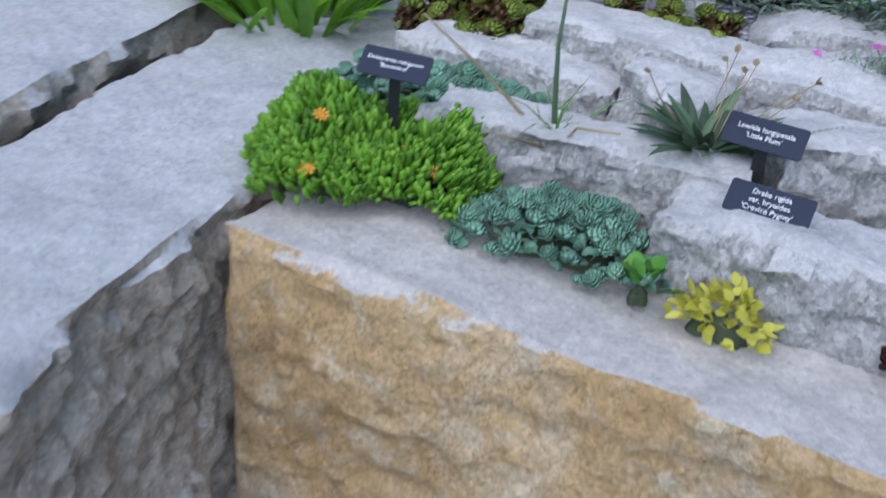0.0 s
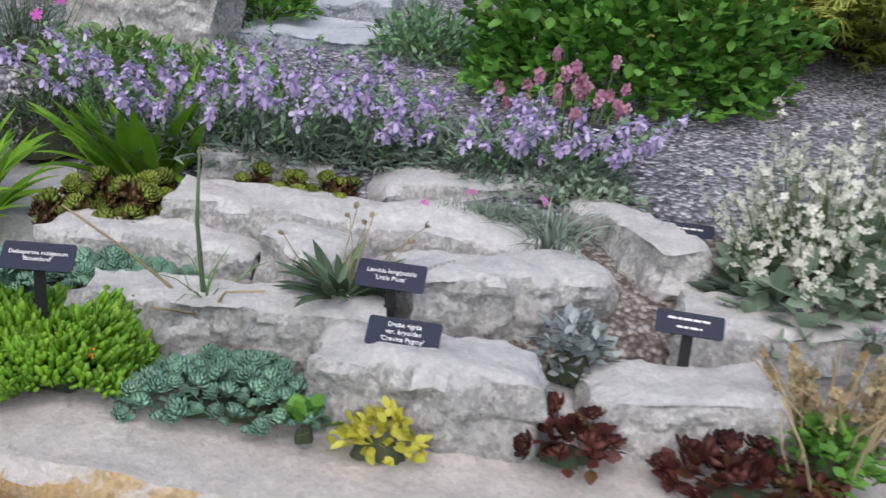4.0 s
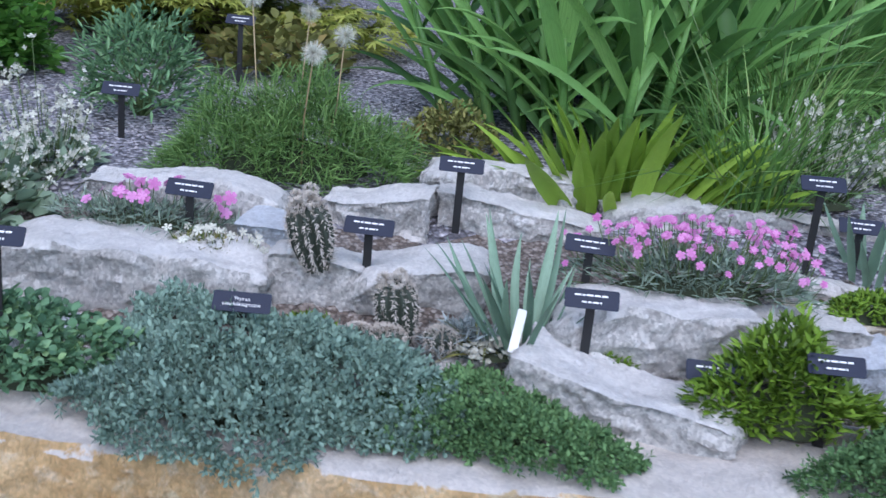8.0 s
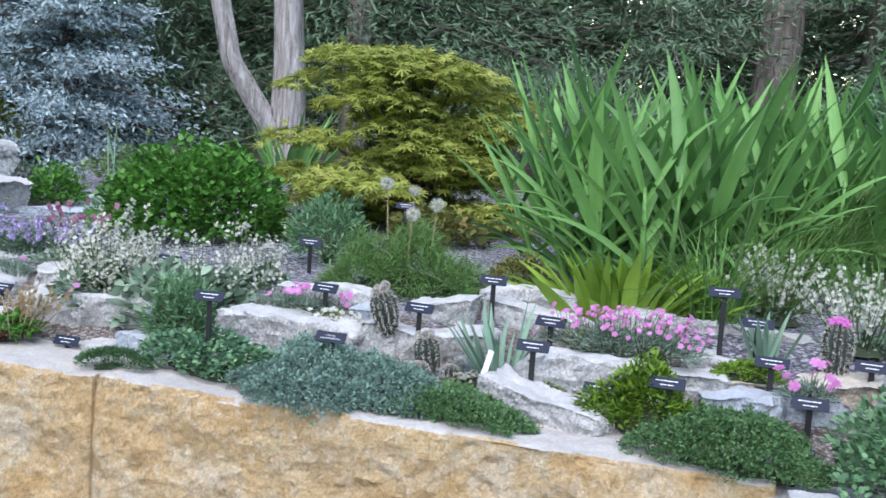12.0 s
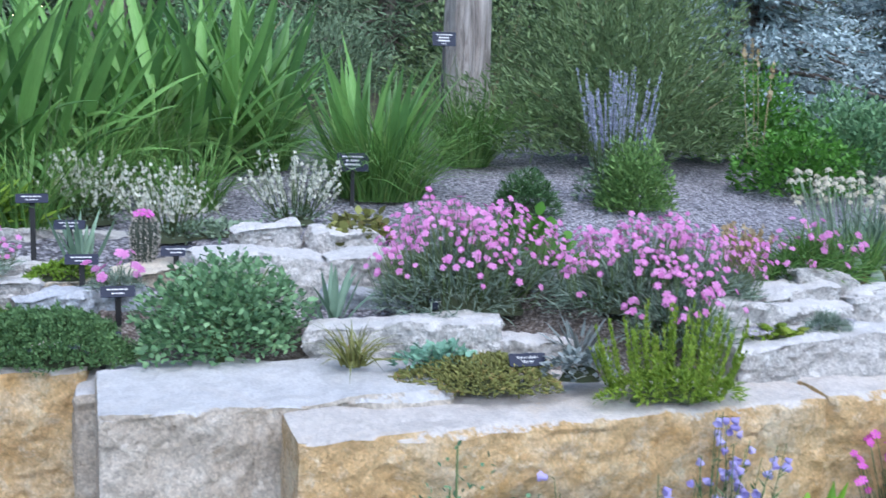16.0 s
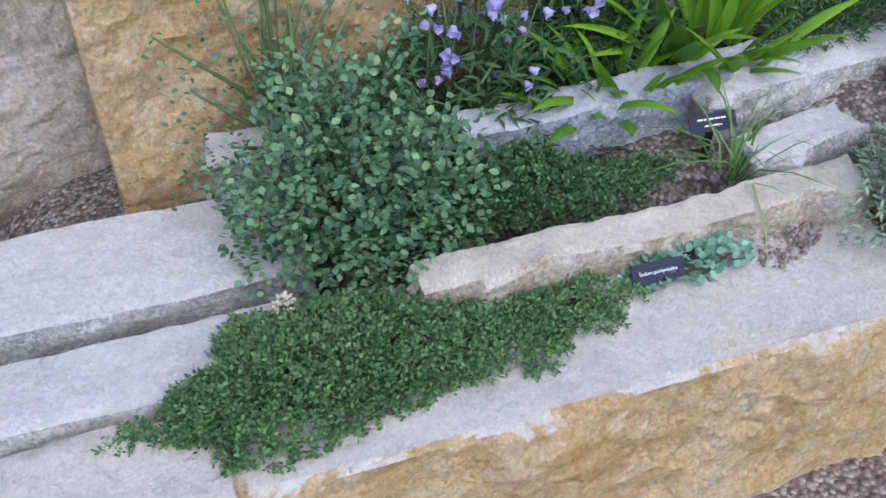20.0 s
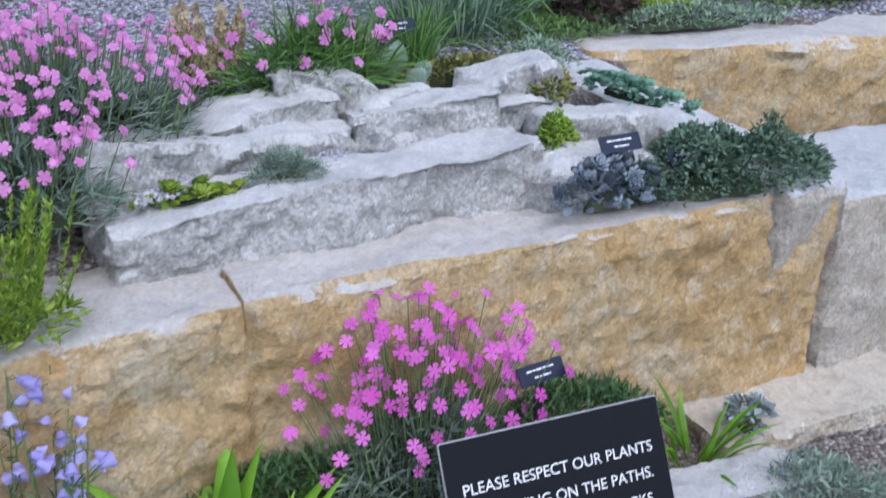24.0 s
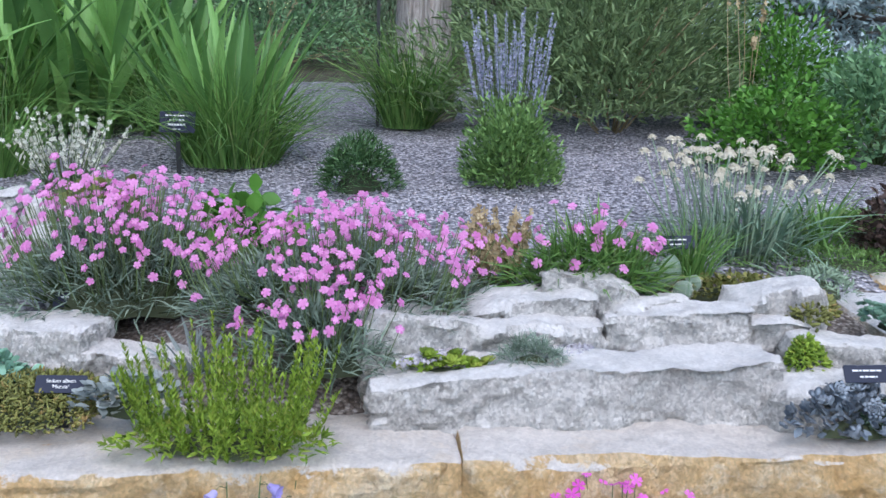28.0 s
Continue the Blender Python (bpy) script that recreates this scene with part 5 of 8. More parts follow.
def penstemon(label, x, y, rx, ry, rot, z, n, length):
    """Arching leafy stems with one-sided clusters of two-lipped flowers, over a fine leafy mat."""
    ob = mat_plant("penstemon_drift", label, "flower", x, y, rx, ry, rot, z, 0.09, NARROW, (0.035, 0.006), 3000, L_GREYG, x * 5, 0.8)
    c, s_ = math.cos(radians(rot)), math.sin(radians(rot))
    st, lp, lw = [], [], []
    for k in range(n):
        a, r = RNG.uniform(0, 6.283), math.sqrt(RNG.uniform(0, 1))
        u, w = rx * r * math.cos(a), ry * r * math.sin(a)
        p0 = np.array([c * u - s_ * w, s_ * u + c * w, 0.02])
        lean = np.array([math.cos(a) * r * 0.5 + RNG.normal(0, 0.22), math.sin(a) * r * 0.5 - 0.28 + RNG.normal(0, 0.22), 1.0])
        L = length * RNG.uniform(0.55, 1.1)
        p1 = p0 + lean * L * 0.55
        p2 = p0 + lean * (1.35, 1.35, 0.92) * L
        st.append(tube([p0, p1, p2], [0.0016, 0.0014, 0.001], 4))
        for j in range(30):
            q = RNG.uniform(0.15, 1.08)
            lp.append(p0 * (1 - q) ** 2 + 2 * p1 * q * (1 - q) + p2 * q * q)
            b = RNG.uniform(0, 6.283)
            lw.append((math.cos(b), math.sin(b), 0.7))
        for j in range(int(RNG.integers(3, 7))):
            q = RNG.uniform(0.62, 1.02)
            p = p0 * (1 - q) ** 2 + 2 * p1 * q * (1 - q) + p2 * q * q
            way = Vector((RNG.normal(-0.15, 0.55), RNG.normal(-0.75, 0.4), RNG.normal(-0.05, 0.25)))
            part("flower", F_PENST, ob, "", Matrix.LocRotScale(Vector(p) + way * 0.006, way.to_track_quat("Y", "Z"), (RNG.uniform(0.0100, 0.0140),) * 3))
    v, f, _ = joined(st)
    tagged(part("stem_spray", mesh("stem_spray", v, f, L_GREYG), ob), kind="stuff")
    v, f = scatter(OVAL, np.array(lp), np.array(lw), 0.016 * RNG.uniform(0.6, 1.3, len(lp)), 0.007)
    tagged(part("bud_spray", mesh("bud_spray", v, f, L_OREG), ob, "pale green buds and small leaves"), kind="stuff")
    return ob


# ---- labels and the sign ----
def lettering(text, size, parent, m, label="white engraved lettering", line=1.12, bold=0.0):
    cu = bpy.data.curves.new("lettering", "FONT")
    cu.body, cu.size, cu.align_x, cu.align_y, cu.extrude = text, size, "CENTER", "CENTER", 0.0003
    cu.space_line = line
    cu.offset = bold
    cu.materials.append(M_INK)
    return part("lettering", cu, parent, label, m)


def plate_mesh(w, h, t, r, material):
    bm = bmesh.new()
    pts = []
    for cx, cy, a0 in ((w / 2 - r, h / 2 - r, 0), (-w / 2 + r, h / 2 - r, 90), (-w / 2 + r, -h / 2 + r, 180), (w / 2 - r, -h / 2 + r, 270)):
        for k in range(5):
            a = radians(a0 + 22.5 * k)
            pts.append(bm.verts.new((cx + r * math.cos(a), cy + r * math.sin(a), 0)))
    face = bm.faces.new(pts)
    ext = bmesh.ops.extrude_face_region(bm, geom=[face])
    bmesh.ops.translate(bm, vec=(0, 0, -t), verts=[g for g in ext["geom"] if isinstance(g, bmesh.types.BMVert)])
    bmesh.ops.recalc_face_normals(bm, faces=bm.faces)
    me = bpy.data.meshes.new("plate")
    bm.to_mesh(me)
    bm.free()
    me.materials.append(material)
    return me


PLATE = plate_mesh(0.093, 0.034, 0.0022, 0.004, M_LABEL)
PLATE_TALL = plate_mesh(0.100, 0.042, 0.0022, 0.004, M_LABEL)
PLATE_BIG = plate_mesh(0.125, 0.075, 0.0025, 0.004, M_LABEL)


def bar_mesh(rows):
    """Lines of writing too small to read, as bars."""
    v, f = [], []
    for y, w, hh in rows:
        x = -w / 2
        while x < w / 2 - 0.002:
            g = RNG.uniform(0.004, 0.012)
            b = len(v)
            x1 = min(x + g, w / 2)
            v += [(x, y - hh, 0.0008), (x1, y - hh, 0.0008), (x1, y + hh, 0.0008), (x, y + hh, 0.0008)]
            f.append((b, b + 1, b + 2, b + 3))
            x = x1 + 0.002
    return mesh("lettering", v, f, M_INK, False)


BARS = bar_mesh([(0.006, 0.060, 0.0016), (-0.006, 0.034, 0.0015)])
BARS3 = bar_mesh([(0.022, 0.085, 0.0024), (0.006, 0.055, 0.0036), (-0.010, 0.064, 0.0036), (-0.026, 0.03, 0.0016)])


def plant_label(x, y, zg, h, text=None, yaw=-30.0, tilt=52.0, plate=None, bars=None, txt_size=0.0105, name="plant_label"):
    """A black plate on a flat steel stake pushed into the soil; it tips back to face the walker."""
    words = "black plant label with engraved white name on a steel stake" if text else "black plant label with small white writing on a stake"
    ob = root(name, words, "plant label", "plant labels in the beds", (x, y, zg))
    ob.rotation_euler = (0, 0, radians(yaw))
    sm, f = rough_stake(h)
    part("stake", mesh("stake", sm, f, M_STAKE, False), ob)
    m = pose(0, -0.004, h, tilt, 0, RNG.normal(0, 2))
    pl = part("plate", plate or PLATE, ob, "", m)
    if text:
        lettering(text, txt_size, pl, pose(0, 0, 0.0008))
    else:
        part("lettering", bars or BARS, pl, "illegible white writing")
    return ob


def rough_stake(h):
    w, t = 0.008, 0.0015
    v = [(-w, -t, -0.05), (w, -t, -0.05), (w, t, -0.05), (-w, t, -0.05), (-w, -t, h), (w, -t, h), (w, t, h), (-w, t, h)]
    return np.array(v), [(0, 1, 5, 4), (1, 2, 6, 5), (2, 3, 7, 6), (3, 0, 4, 7), (4, 5, 6, 7)]


# ---- the near corner: succulents on the first wall block ----
mat_plant("delosperma_mat", "bright green mat of finger-leaved iceplant with orange flowers on the wall", "succulent", -0.10, 1.235, 0.16, 0.13, -20, 0.845, 0.085, FINGER, (0.022, 0.0078), 4600, L_BRIGHT, 2, 0.40, flat=0.4, lumps=1.0, rise=0.75)
ice = bpy.data.objects["delosperma_mat"]
for fx, fy, fz, fs in ((-0.165, 1.20, 0.945, 0.011), (-0.175, 1.125, 0.905, 0.014), (-0.012, 1.115, 0.915, 0.009), (-0.05, 1.15, 0.932, 0.007)):
    part("flower", F_ORANGE, ice, "orange daisy flower", Matrix.LocRotScale((fx + 0.10, fy - 1.235, fz - 0.845), Vector((0.1, -0.5, 0.8)).to_track_quat("Y", "Z"), (fs,) * 3))
rosettes("rosette_mat", "dense mat of blue-green succulent rosettes at a rock's foot", "succulent", 0.16, 1.075, 0.145, 0.08, -27, 0.842, 0.05, 110, (0.0112, 0.0155), L_ROS, 3, globe=False, tilt=0.4)
rosettes("rosette_mat", "blue-green succulent rosettes between two ledge rocks", "succulent", 0.01, 1.39, 0.16, 0.06, -27, 0.895, 0.045, 90, (0.0112, 0.0155), L_ROS, 5, globe=False, tilt=0.4)
rosettes("houseleek_clump", "olive houseleek rosettes on rusty leafy stems in a mound", "succulent", 0.06, 1.575, 0.115, 0.075, -25, 0.94, 0.05, 34, (0.015, 0.020), L_AEO, 4, globe=L_RUST, tilt=0.5)
rosettes("houseleek_clump", "few olive houseleek rosettes behind a ledge rock", "succulent", 0.36, 1.545, 0.10, 0.025, -20, 0.985, 0.015, 7, (0.013, 0.018), L_AEO, 5, globe=L_RUST, tilt=0.4)
rosettes("houseleek_clump", "burgundy houseleek rosettes tucked under a rock", "succulent", 0.54, 0.835, 0.065, 0.035, -30, 0.85, 0.06, 14, (0.017, 0.023), L_BURG, 6, cup=1.0, tilt=0.7)
rosettes("houseleek_clump", "dark burgundy houseleek rosettes on the wall's edge", "succulent", 0.715, 0.71, 0.105, 0.04, -32, 0.84, 0.06, 24, (0.017, 0.023), L_BURG, 7, cup=1.0, tilt=0.7)
blades("bitterroot", "rosette of dark grey-green leaves with dry seed stalks", "succulent", 0.335, 1.165, 0.968, 62, 0.10, 0.018, L_LEWIS, 0.03, 0.9, (0.2, 0.8), up=0.55)
lew = bpy.data.objects["bitterroot"]
add_stalks(lew, 7, 0.13, 0.03, 0.8, (mesh("seed_head", *scatter(OVAL, np.zeros((5, 3)), RNG.normal(0, 1, (5, 3)) + (0, 2, 0), 1.0, 0.6), M_TWIG), 0.012, False), 0.0012, M_TWIG, ("stem", "seed_head"))
tuft("allium", "few tall onion stalks with dry straw leaves", "plant", 0.155, 1.255, 0.90, 18, 0.12, 0.004, L_GRASS, 0.025, 0.8, stalks=0)
allium = bpy.data.objects["allium"]
add_stalks(allium, 1, 0.27, 0.004, 0.05, (mesh("bud", *rosette_tmpl(12), L_AEO), 0.011, False), 0.0045, L_LEWIS, ("stem", "bud"), 0.05)
add_stalks(allium, 4, 0.24, 0.01, 1.6, None, 0.0024, L_DRY, ("dry_stem", "bud"), 0.4)
blades("strap_leaf_clump", "clump of bright green sword leaves beside the slab", "plant", -0.30, 1.91, 0.85, 104, 0.29, 0.032, L_STRAP, 0.13, 0.8, (0.15, 1.0))
blades("strap_leaf_clump", "clump of bright green sword leaves among lilac flowers", "plant", 0.115, 1.80, 0.98, 54, 0.25, 0.032, L_STRAP, 0.075, 0.85, (0.1, 0.8))
mat_plant("creeping_shrub", "low dark grey-green creeping shrub on the rocks", "shrub", -0.04, 2.42, 0.18, 0.10, 20, 0.86, 0.16, NARROW, (0.02, 0.005), 2200, L_LEWIS, 8)

# lilac penstemon drift
penstemon("drift of lilac two-lipped flowers on leafy stems", 0.34, 1.77, 0.34, 0.12, -22, 1.01, 84, 0.20)
penstemon("second drift of lilac two-lipped flowers behind the ledge rocks", 0.72, 1.60, 0.27, 0.10, -27, 1.0, 62, 0.16)
cushion("dianthus_cushion", "small pink-flowered grey-green cushion on a rock", "flower", 0.66, 1.375, 0.15, 0.03, -22, 0.975, 0.025, 800, (0.03, 0.003), L_GREYG, F_PINK, 3, 0.013, 0.03, 3)
tuft("dianthus_tuft", "grassy grey-green tuft between rocks", "plant", 0.735, 1.28, 0.97, 90, 0.10, 0.004, L_GREYG, 0.04, 0.9)
spikes("thrift", "dusky pink flower heads on thin stalks", "flower", 0.92, 1.62, 1.0, 26, 0.22, P_MAUVE, 0.010, 0.13, 0.5, L_GREYG, (0.03, 0.004), 500, 0.05, 16, 0.92, None)
# leafy things in the second row
mat_plant("golden_creeper", "small golden-yellow leafy creeper on the wall", "plant", 0.315, 0.905, 0.055, 0.03, -30, 0.845, 0.055, OVAL, (0.019, 0.012), 130, L_YELLOW, 3, 0.7)
mat_plant("violet_seedling", "few fresh green leaves beside a rock", "plant", 0.232, 0.955, 0.02, 0.02, 0, 0.85, 0.04, OVAL, (0.03, 0.026), 14, L_LEAFY, 3, 0.6)
mat_plant("draba_cushion", "tight small green cushion on gritty soil", "plant", 0.44, 0.965, 0.045, 0.03, -20, 0.90, 0.03, NARROW, (0.008, 0.003), 700, L_FERN, 4, 0.5)
mat_plant("silver_rosettes", "silver-grey fleshy leaves in a loose clump", "succulent", 0.62, 0.98, 0.055, 0.04, 0, 0.89, 0.095, OVAL, (0.022, 0.013), 190, L_SILVER, 5, 0.7)
mat_plant("dry_stonecrop", "stonecrop with dry straw flower stalks", "plant", 0.83, 0.69, 0.055, 0.045, 0, 0.86, 0.09, OVAL, (0.022, 0.014), 200, L_LEAFY, 2, 0.7)
add_stalks(bpy.data.objects["dry_stonecrop"], 16, 0.16, 0.05, 0.7, None, 0.0022, L_DRY, ("dry_stem", "bud"), 0.2)
spikes("dry_stonecrop", "dry straw-coloured seed stalks above small leaves", "plant", 0.87, 0.735, 0.87, 18, 0.16, L_DRY, 0.007, 0.07, 0.6, L_LEAFY, (0.015, 0.01), 120, 0.03, 20, 0.4, None, stem=L_DRY)
froth("white_arabis", "billowing mass of small creamy white flowers over grey leaves", 1.10, 1.02, 0.93, 0.21, 0.17, 0.31, 330, P_WHITE, 0.0075, (0.055, 0.032), 380, 0.13, seed=3)
froth("white_arabis", "white-flowered plant with broad felted grey leaves", 1.42, 0.86, 0.92, 0.24, 0.16, 0.27, 150, P_WHITE, 0.007, (0.055, 0.034), 420, 0.15, seed=5)
bush("felted_plant", "broad felted grey-green leaves spilling between rocks", "plant", 1.30, 0.78, 0.88, 0.16, 0.12, 0.20, 460, (0.055, 0.034), OVAL, L_GREYLEAF, 3, up=0.1)
bush("leafy_perennial", "green finely cut perennial between two rocks", "plant", 1.36, 0.60, 0.86, 0.12, 0.09, 0.22, 1300, (0.034, 0.009), OVAL, L_OREG, 4)

# ---- the long block: thyme mats hanging over the wall ----
mat_plant("sandwort_mat", "dark green mossy mat on the wall's edge", "plant", 1.17, 0.375, 0.12, 0.07, -32, 0.85, 0.05, NARROW, (0.014, 0.003), 2900, L_DARKMAT, 2, 0.6, True)
mat_plant("leafy_creeper", "round-leaved fresh green creeper along the wall", "plant", 1.45, 0.305, 0.25, 0.07, -33, 0.86, 0.085, OVAL, (0.019, 0.015), 1900, L_HERB, 6, 0.7, True, 0.8)
mat_plant("woolly_thyme", "grey-green woolly thyme cascading over the wall", "plant", 1.79, 0.06, 0.31, 0.19, -35, 0.86, 0.075, SPRIG, (0.026, 0.024), 3700, L_THYME, 1.2, 0.7, True, 0.7)
mat_plant("creeping_thyme", "green creeping thyme spilling over the wall", "plant", 2.09, -0.16, 0.21, 0.105, -45, 0.86, 0.05, SPRIG, (0.022, 0.021), 1800, L_THYME2, 2.7, 0.7, True, 0.6)
mat_plant("dwarf_conifer", "yellow-green mossy dwarf conifer", "shrub", 2.56, -0.30, 0.17, 0.09, -25, 0.86, 0.14, NARROW, (0.024, 0.007), 3200, L_CONE, 3.3, 0.55, lumps=0.9)
mat_plant("blue_thyme_mound", "grey-green mounded mat hanging over the wall's end", "plant", 2.67, -0.585, 0.21, 0.12, -35, 0.85, 0.12, SPRIG, (0.022, 0.021), 3000, L_THYME2, 4.1, 0.7, True, 0.5)
bush("oregano", "bushy fresh green oregano at the wall's step", "herb", 3.03, -0.82, 0.84, 0.23, 0.19, 0.25, 3600, (0.021, 0.015), OVAL, L_OREG, 5, up=0.45)
blades("agave_fan", "fan of stiff blue-green sword leaves", "succulent", 2.26, 0.02, 0.89, 22, 0.30, 0.020, L_AGAVE, 0.045, 0.45, (0.05, 0.35))
rosettes("houseleek_clump", "small pale cobweb houseleeks on a flat rock", "succulent", 2.215, 0.0, 0.085, 0.035, -15, 0.90, 0.02, 34, (0.008, 0.012), P_WHITE, 3, cup=1.2)
lime = root("lime_leaf_clump", "low fountain of broad lime-green strap leaves", "plant", "", (2.80, 0.47, 1.02))
lime_leaves = [blade_mesh("leaf", w, c, L_CHART, sway=0.02, tip=0.4) for w, c in ((0.15, 0.1), (0.13, 0.3), (0.16, 0.5), (0.14, 0.75))]
for k in range(84):
    q = RNG.uniform(-1, 1)
    off = RNG.normal(0, 0.05)
    way = Vector((0.87 * q - 0.45 * abs(RNG.normal(0, 0.35)), -0.48 * q - 0.85 * abs(RNG.normal(0, 0.35)), 0))
    m = Matrix.Translation((0.87 * 0.24 * q + 0.48 * off, -0.48 * 0.24 * q + 0.87 * off, -0.01)) @ Matrix.Rotation(math.atan2(way.y, way.x) - math.pi / 2, 4, "Z") @ Matrix.Rotation(-min(1.25, 0.12 + 0.85 * abs(q) + abs(RNG.normal(0, 0.2))), 4, "X") @ Matrix.Rotation(RNG.normal(0, 0.5), 4, "Z")
    part("leaf", lime_leaves[int(RNG.integers(4))], lime, "", m @ Matrix.Scale(RNG.uniform(0.20, 0.32), 4))
iris_fans("big clump of broad sword leaves in fans", 3.20, 1.06, 1.08, 44, 0.58, 0.056, L_IRIS, 0.40)
iris_fans("second big clump of broad sword leaves in fans", 4.30, 1.38, 1.13, 48, 0.60, 0.056, L_IRIS, 0.48)
blades("iris_clump", "upright bright green iris fan in gravel", "iris", 4.57, 0.18, 1.09, 48, 0.74, 0.048, L_IRIS, 0.09, 0.42, (0.05, 0.4), group="tall iris clumps")
blades("iris_clump", "clump of sword leaves under a pale trunk", "iris", 2.0, 4.6, 1.25, 40, 0.62, 0.05, L_IRIS, 0.2, 0.5, (0.1, 0.6), group="tall iris clumps")
blades("small_iris", "small fan of blue-green iris leaves", "iris", 3.07, -0.05, 0.98, 12, 0.21, 0.022, L_AGAVE, 0.05, 0.5, (0.05, 0.5), group="small iris fans")
blades("small_iris", "small fan of green iris leaves by a white rock", "iris", 3.33, -0.92, 0.92, 10, 0.22, 0.022, L_AGAVE, 0.04, 0.7, (0.05, 0.7), group="small iris fans")
mat_plant("feathery_perennial", "feathery fresh green mound with seed heads", "plant", 2.13, 0.84, 0.30, 0.17, -20, 1.0, 0.24, NARROW, (0.05, 0.0028), 9500, L_FERN, 3, 0.9, lumps=0.6)
puff = mesh("seed_head", *scatter(NARROW, np.zeros((420, 3)), RNG.normal(0, 1, (420, 3)), 1.0, 0.03), P_WHITE)
add_stalks(bpy.data.objects["feathery_perennial"], 4, 0.46, 0.10, 0.3, (puff, 0.034, False), 0.0025, L_DRY, ("stem", "seed_head"), 0.08)
mat_plant("bronze_mound", "low olive-brown mound on gravel", "plant", 2.60, 0.93, 0.15, 0.12, 0, 1.03, 0.14, OVAL, (0.02, 0.009), 1500, L_BROWNMAT, 3, 0.7)
bush("small_shrub", "small bushy green perennial on gravel", "shrub", 1.92, 1.42, 1.06, 0.17, 0.15, 0.26, 1700, (0.035, 0.008), OVAL, L_OREG, 3)
bush("heuchera", "low bronze-green round-leaved plants", "plant", 2.48, 1.93, 1.1, 0.24, 0.18, 0.17, 420, (0.045, 0.04), OVAL, L_BROWNMAT, 3)
bush("leafy_shrub", "dense rounded shrub with fresh green leaves", "shrub", 1.37, 2.14, 1.03, 0.43, 0.38, 0.45, 6400, (0.036, 0.026), OVAL, L_LEAFY, 5, shell=0.4)
for i, (tx, ty, tl, tn, sp, lab) in enumerate(((3.42, 0.55, 0.38, 210, 0.13, "fine green grass tuft with seed stalks"), (3.93, 1.0, 0.42, 360, 0.10, "fine arching green grass tuft"), (4.65, 1.0, 0.42, 320, 0.10, "fine grass tuft in gravel"), (4.50, 0.06, 0.38, 560, 0.17, "grass tuft under an iris fan"), (5.60, 0.50, 0.46, 420, 0.11, "dark green grass tuft in gravel"), (3.05, 0.28, 0.36, 120, 0.09, "wispy grass with thin seed stalks"), (3.75, 0.35, 0.28, 140, 0.1, "fine grass tuft in gravel"))):
    tuft("grass_tuft", lab, "grass", tx, ty, bed(tx, ty) - 0.01, int(tn * 1.5), tl * 1.22, 0.006, L_GRASS, sp, 0.7, group="grass tufts", stalks=5)
# rocks' pinks and whites
cushion("dianthus_cushion", "cushion of pink flowers over grey-green leaves", "flower", 2.62, -0.02, 0.23, 0.075, -28, 0.99, 0.07, 1700, (0.035, 0.0035), L_GREYG, F_PINK, 140, 0.0088, 0.07, 5, group="pink-flowered cushions")
cushion("dianthus_cushion", "small cushion with a few pink flowers", "flower", 1.73, 0.61, 0.17, 0.06, -28, 0.99, 0.04, 900, (0.03, 0.0035), L_GREYG, F_PINK, 20, 0.0135, 0.05, 6, group="pink-flowered cushions")
cushion("dianthus_cushion", "few pink flowers beside a blue-grey rock", "flower", 2.98, -0.40, 0.07, 0.05, 0, 0.95, 0.05, 400, (0.03, 0.0035), L_GREYG, F_PINK, 16, 0.014, 0.06, 7, group="pink-flowered cushions")
cushion("white_cushion", "cushion of small white flowers", "flower", 1.83, 0.46, 0.10, 0.05, -30, 0.97, 0.03, 500, (0.015, 0.003), L_BROWNMAT, F_WHITE, 34, 0.009, 0.02, 7)
froth("white_arabis", "airy white-flowered plant beside gravel", 1.62, 1.0, 0.99, 0.14, 0.12, 0.27, 60, P_WHITE, 0.0075, (0.04, 0.02), 160, 0.08, seed=6)
for wx, wy, wn_ in ((3.30, 0.30, 26), (3.36, -0.08, 26), (3.84, -0.16, 28)):
    spikes("white_heath", "upright spikes of tiny white flowers", "flower", wx, wy, bed(wx, wy), wn_ * 2, 0.24, P_WHITE, 0.007, 0.12, 0.75, L_GREYLEAF, (0.02, 0.008), 160, 0.06, 12, 0.4, group="white-flowered spikes")
# big dianthus drifts
cushion("dianthus_drift", "large drift of pink flowers over grey-green leaves", "flower", 3.66, -1.12, 0.27, 0.20, -35, 0.925, 0.19, 3200, (0.06, 0.004), L_GREYG, F_PINK, 420, 0.0094, 0.12, 2, group="pink-flowered drifts")
cushion("dianthus_drift", "large drift of pink flowers beside a heath plant", "flower", 3.98, -1.55, 0.29, 0.17, -35, 0.96, 0.13, 3000, (0.06, 0.004), L_GREYG, F_PINK, 420, 0.0094, 0.11, 3, group="pink-flowered drifts")
cushion("dianthus_drift", "pink flowers spilling over a ledge rock", "flower", 3.86, -1.70, 0.13, 0.09, -35, 0.90, 0.12, 1200, (0.05, 0.004), L_GREYG, F_PINK, 90, 0.0102, 0.08, 4, group="pink-flowered drifts")
bush("leafy_creeper_tall", "lime-green leaves among the pinks", "plant", 3.98, -1.12, 1.0, 0.14, 0.10, 0.16, 160, (0.05, 0.04), OVAL, L_LEAFY, 4)
mat_plant("golden_heath", "upright golden-green heath on the wall", "shrub", 3.60, -1.82, 0.17, 0.10, -32, 0.84, 0.05, NARROW, (0.02, 0.006), 1200, L_HEATH, 4, 0.6)
gh = bpy.data.objects["golden_heath"]
pts, ways = [], []
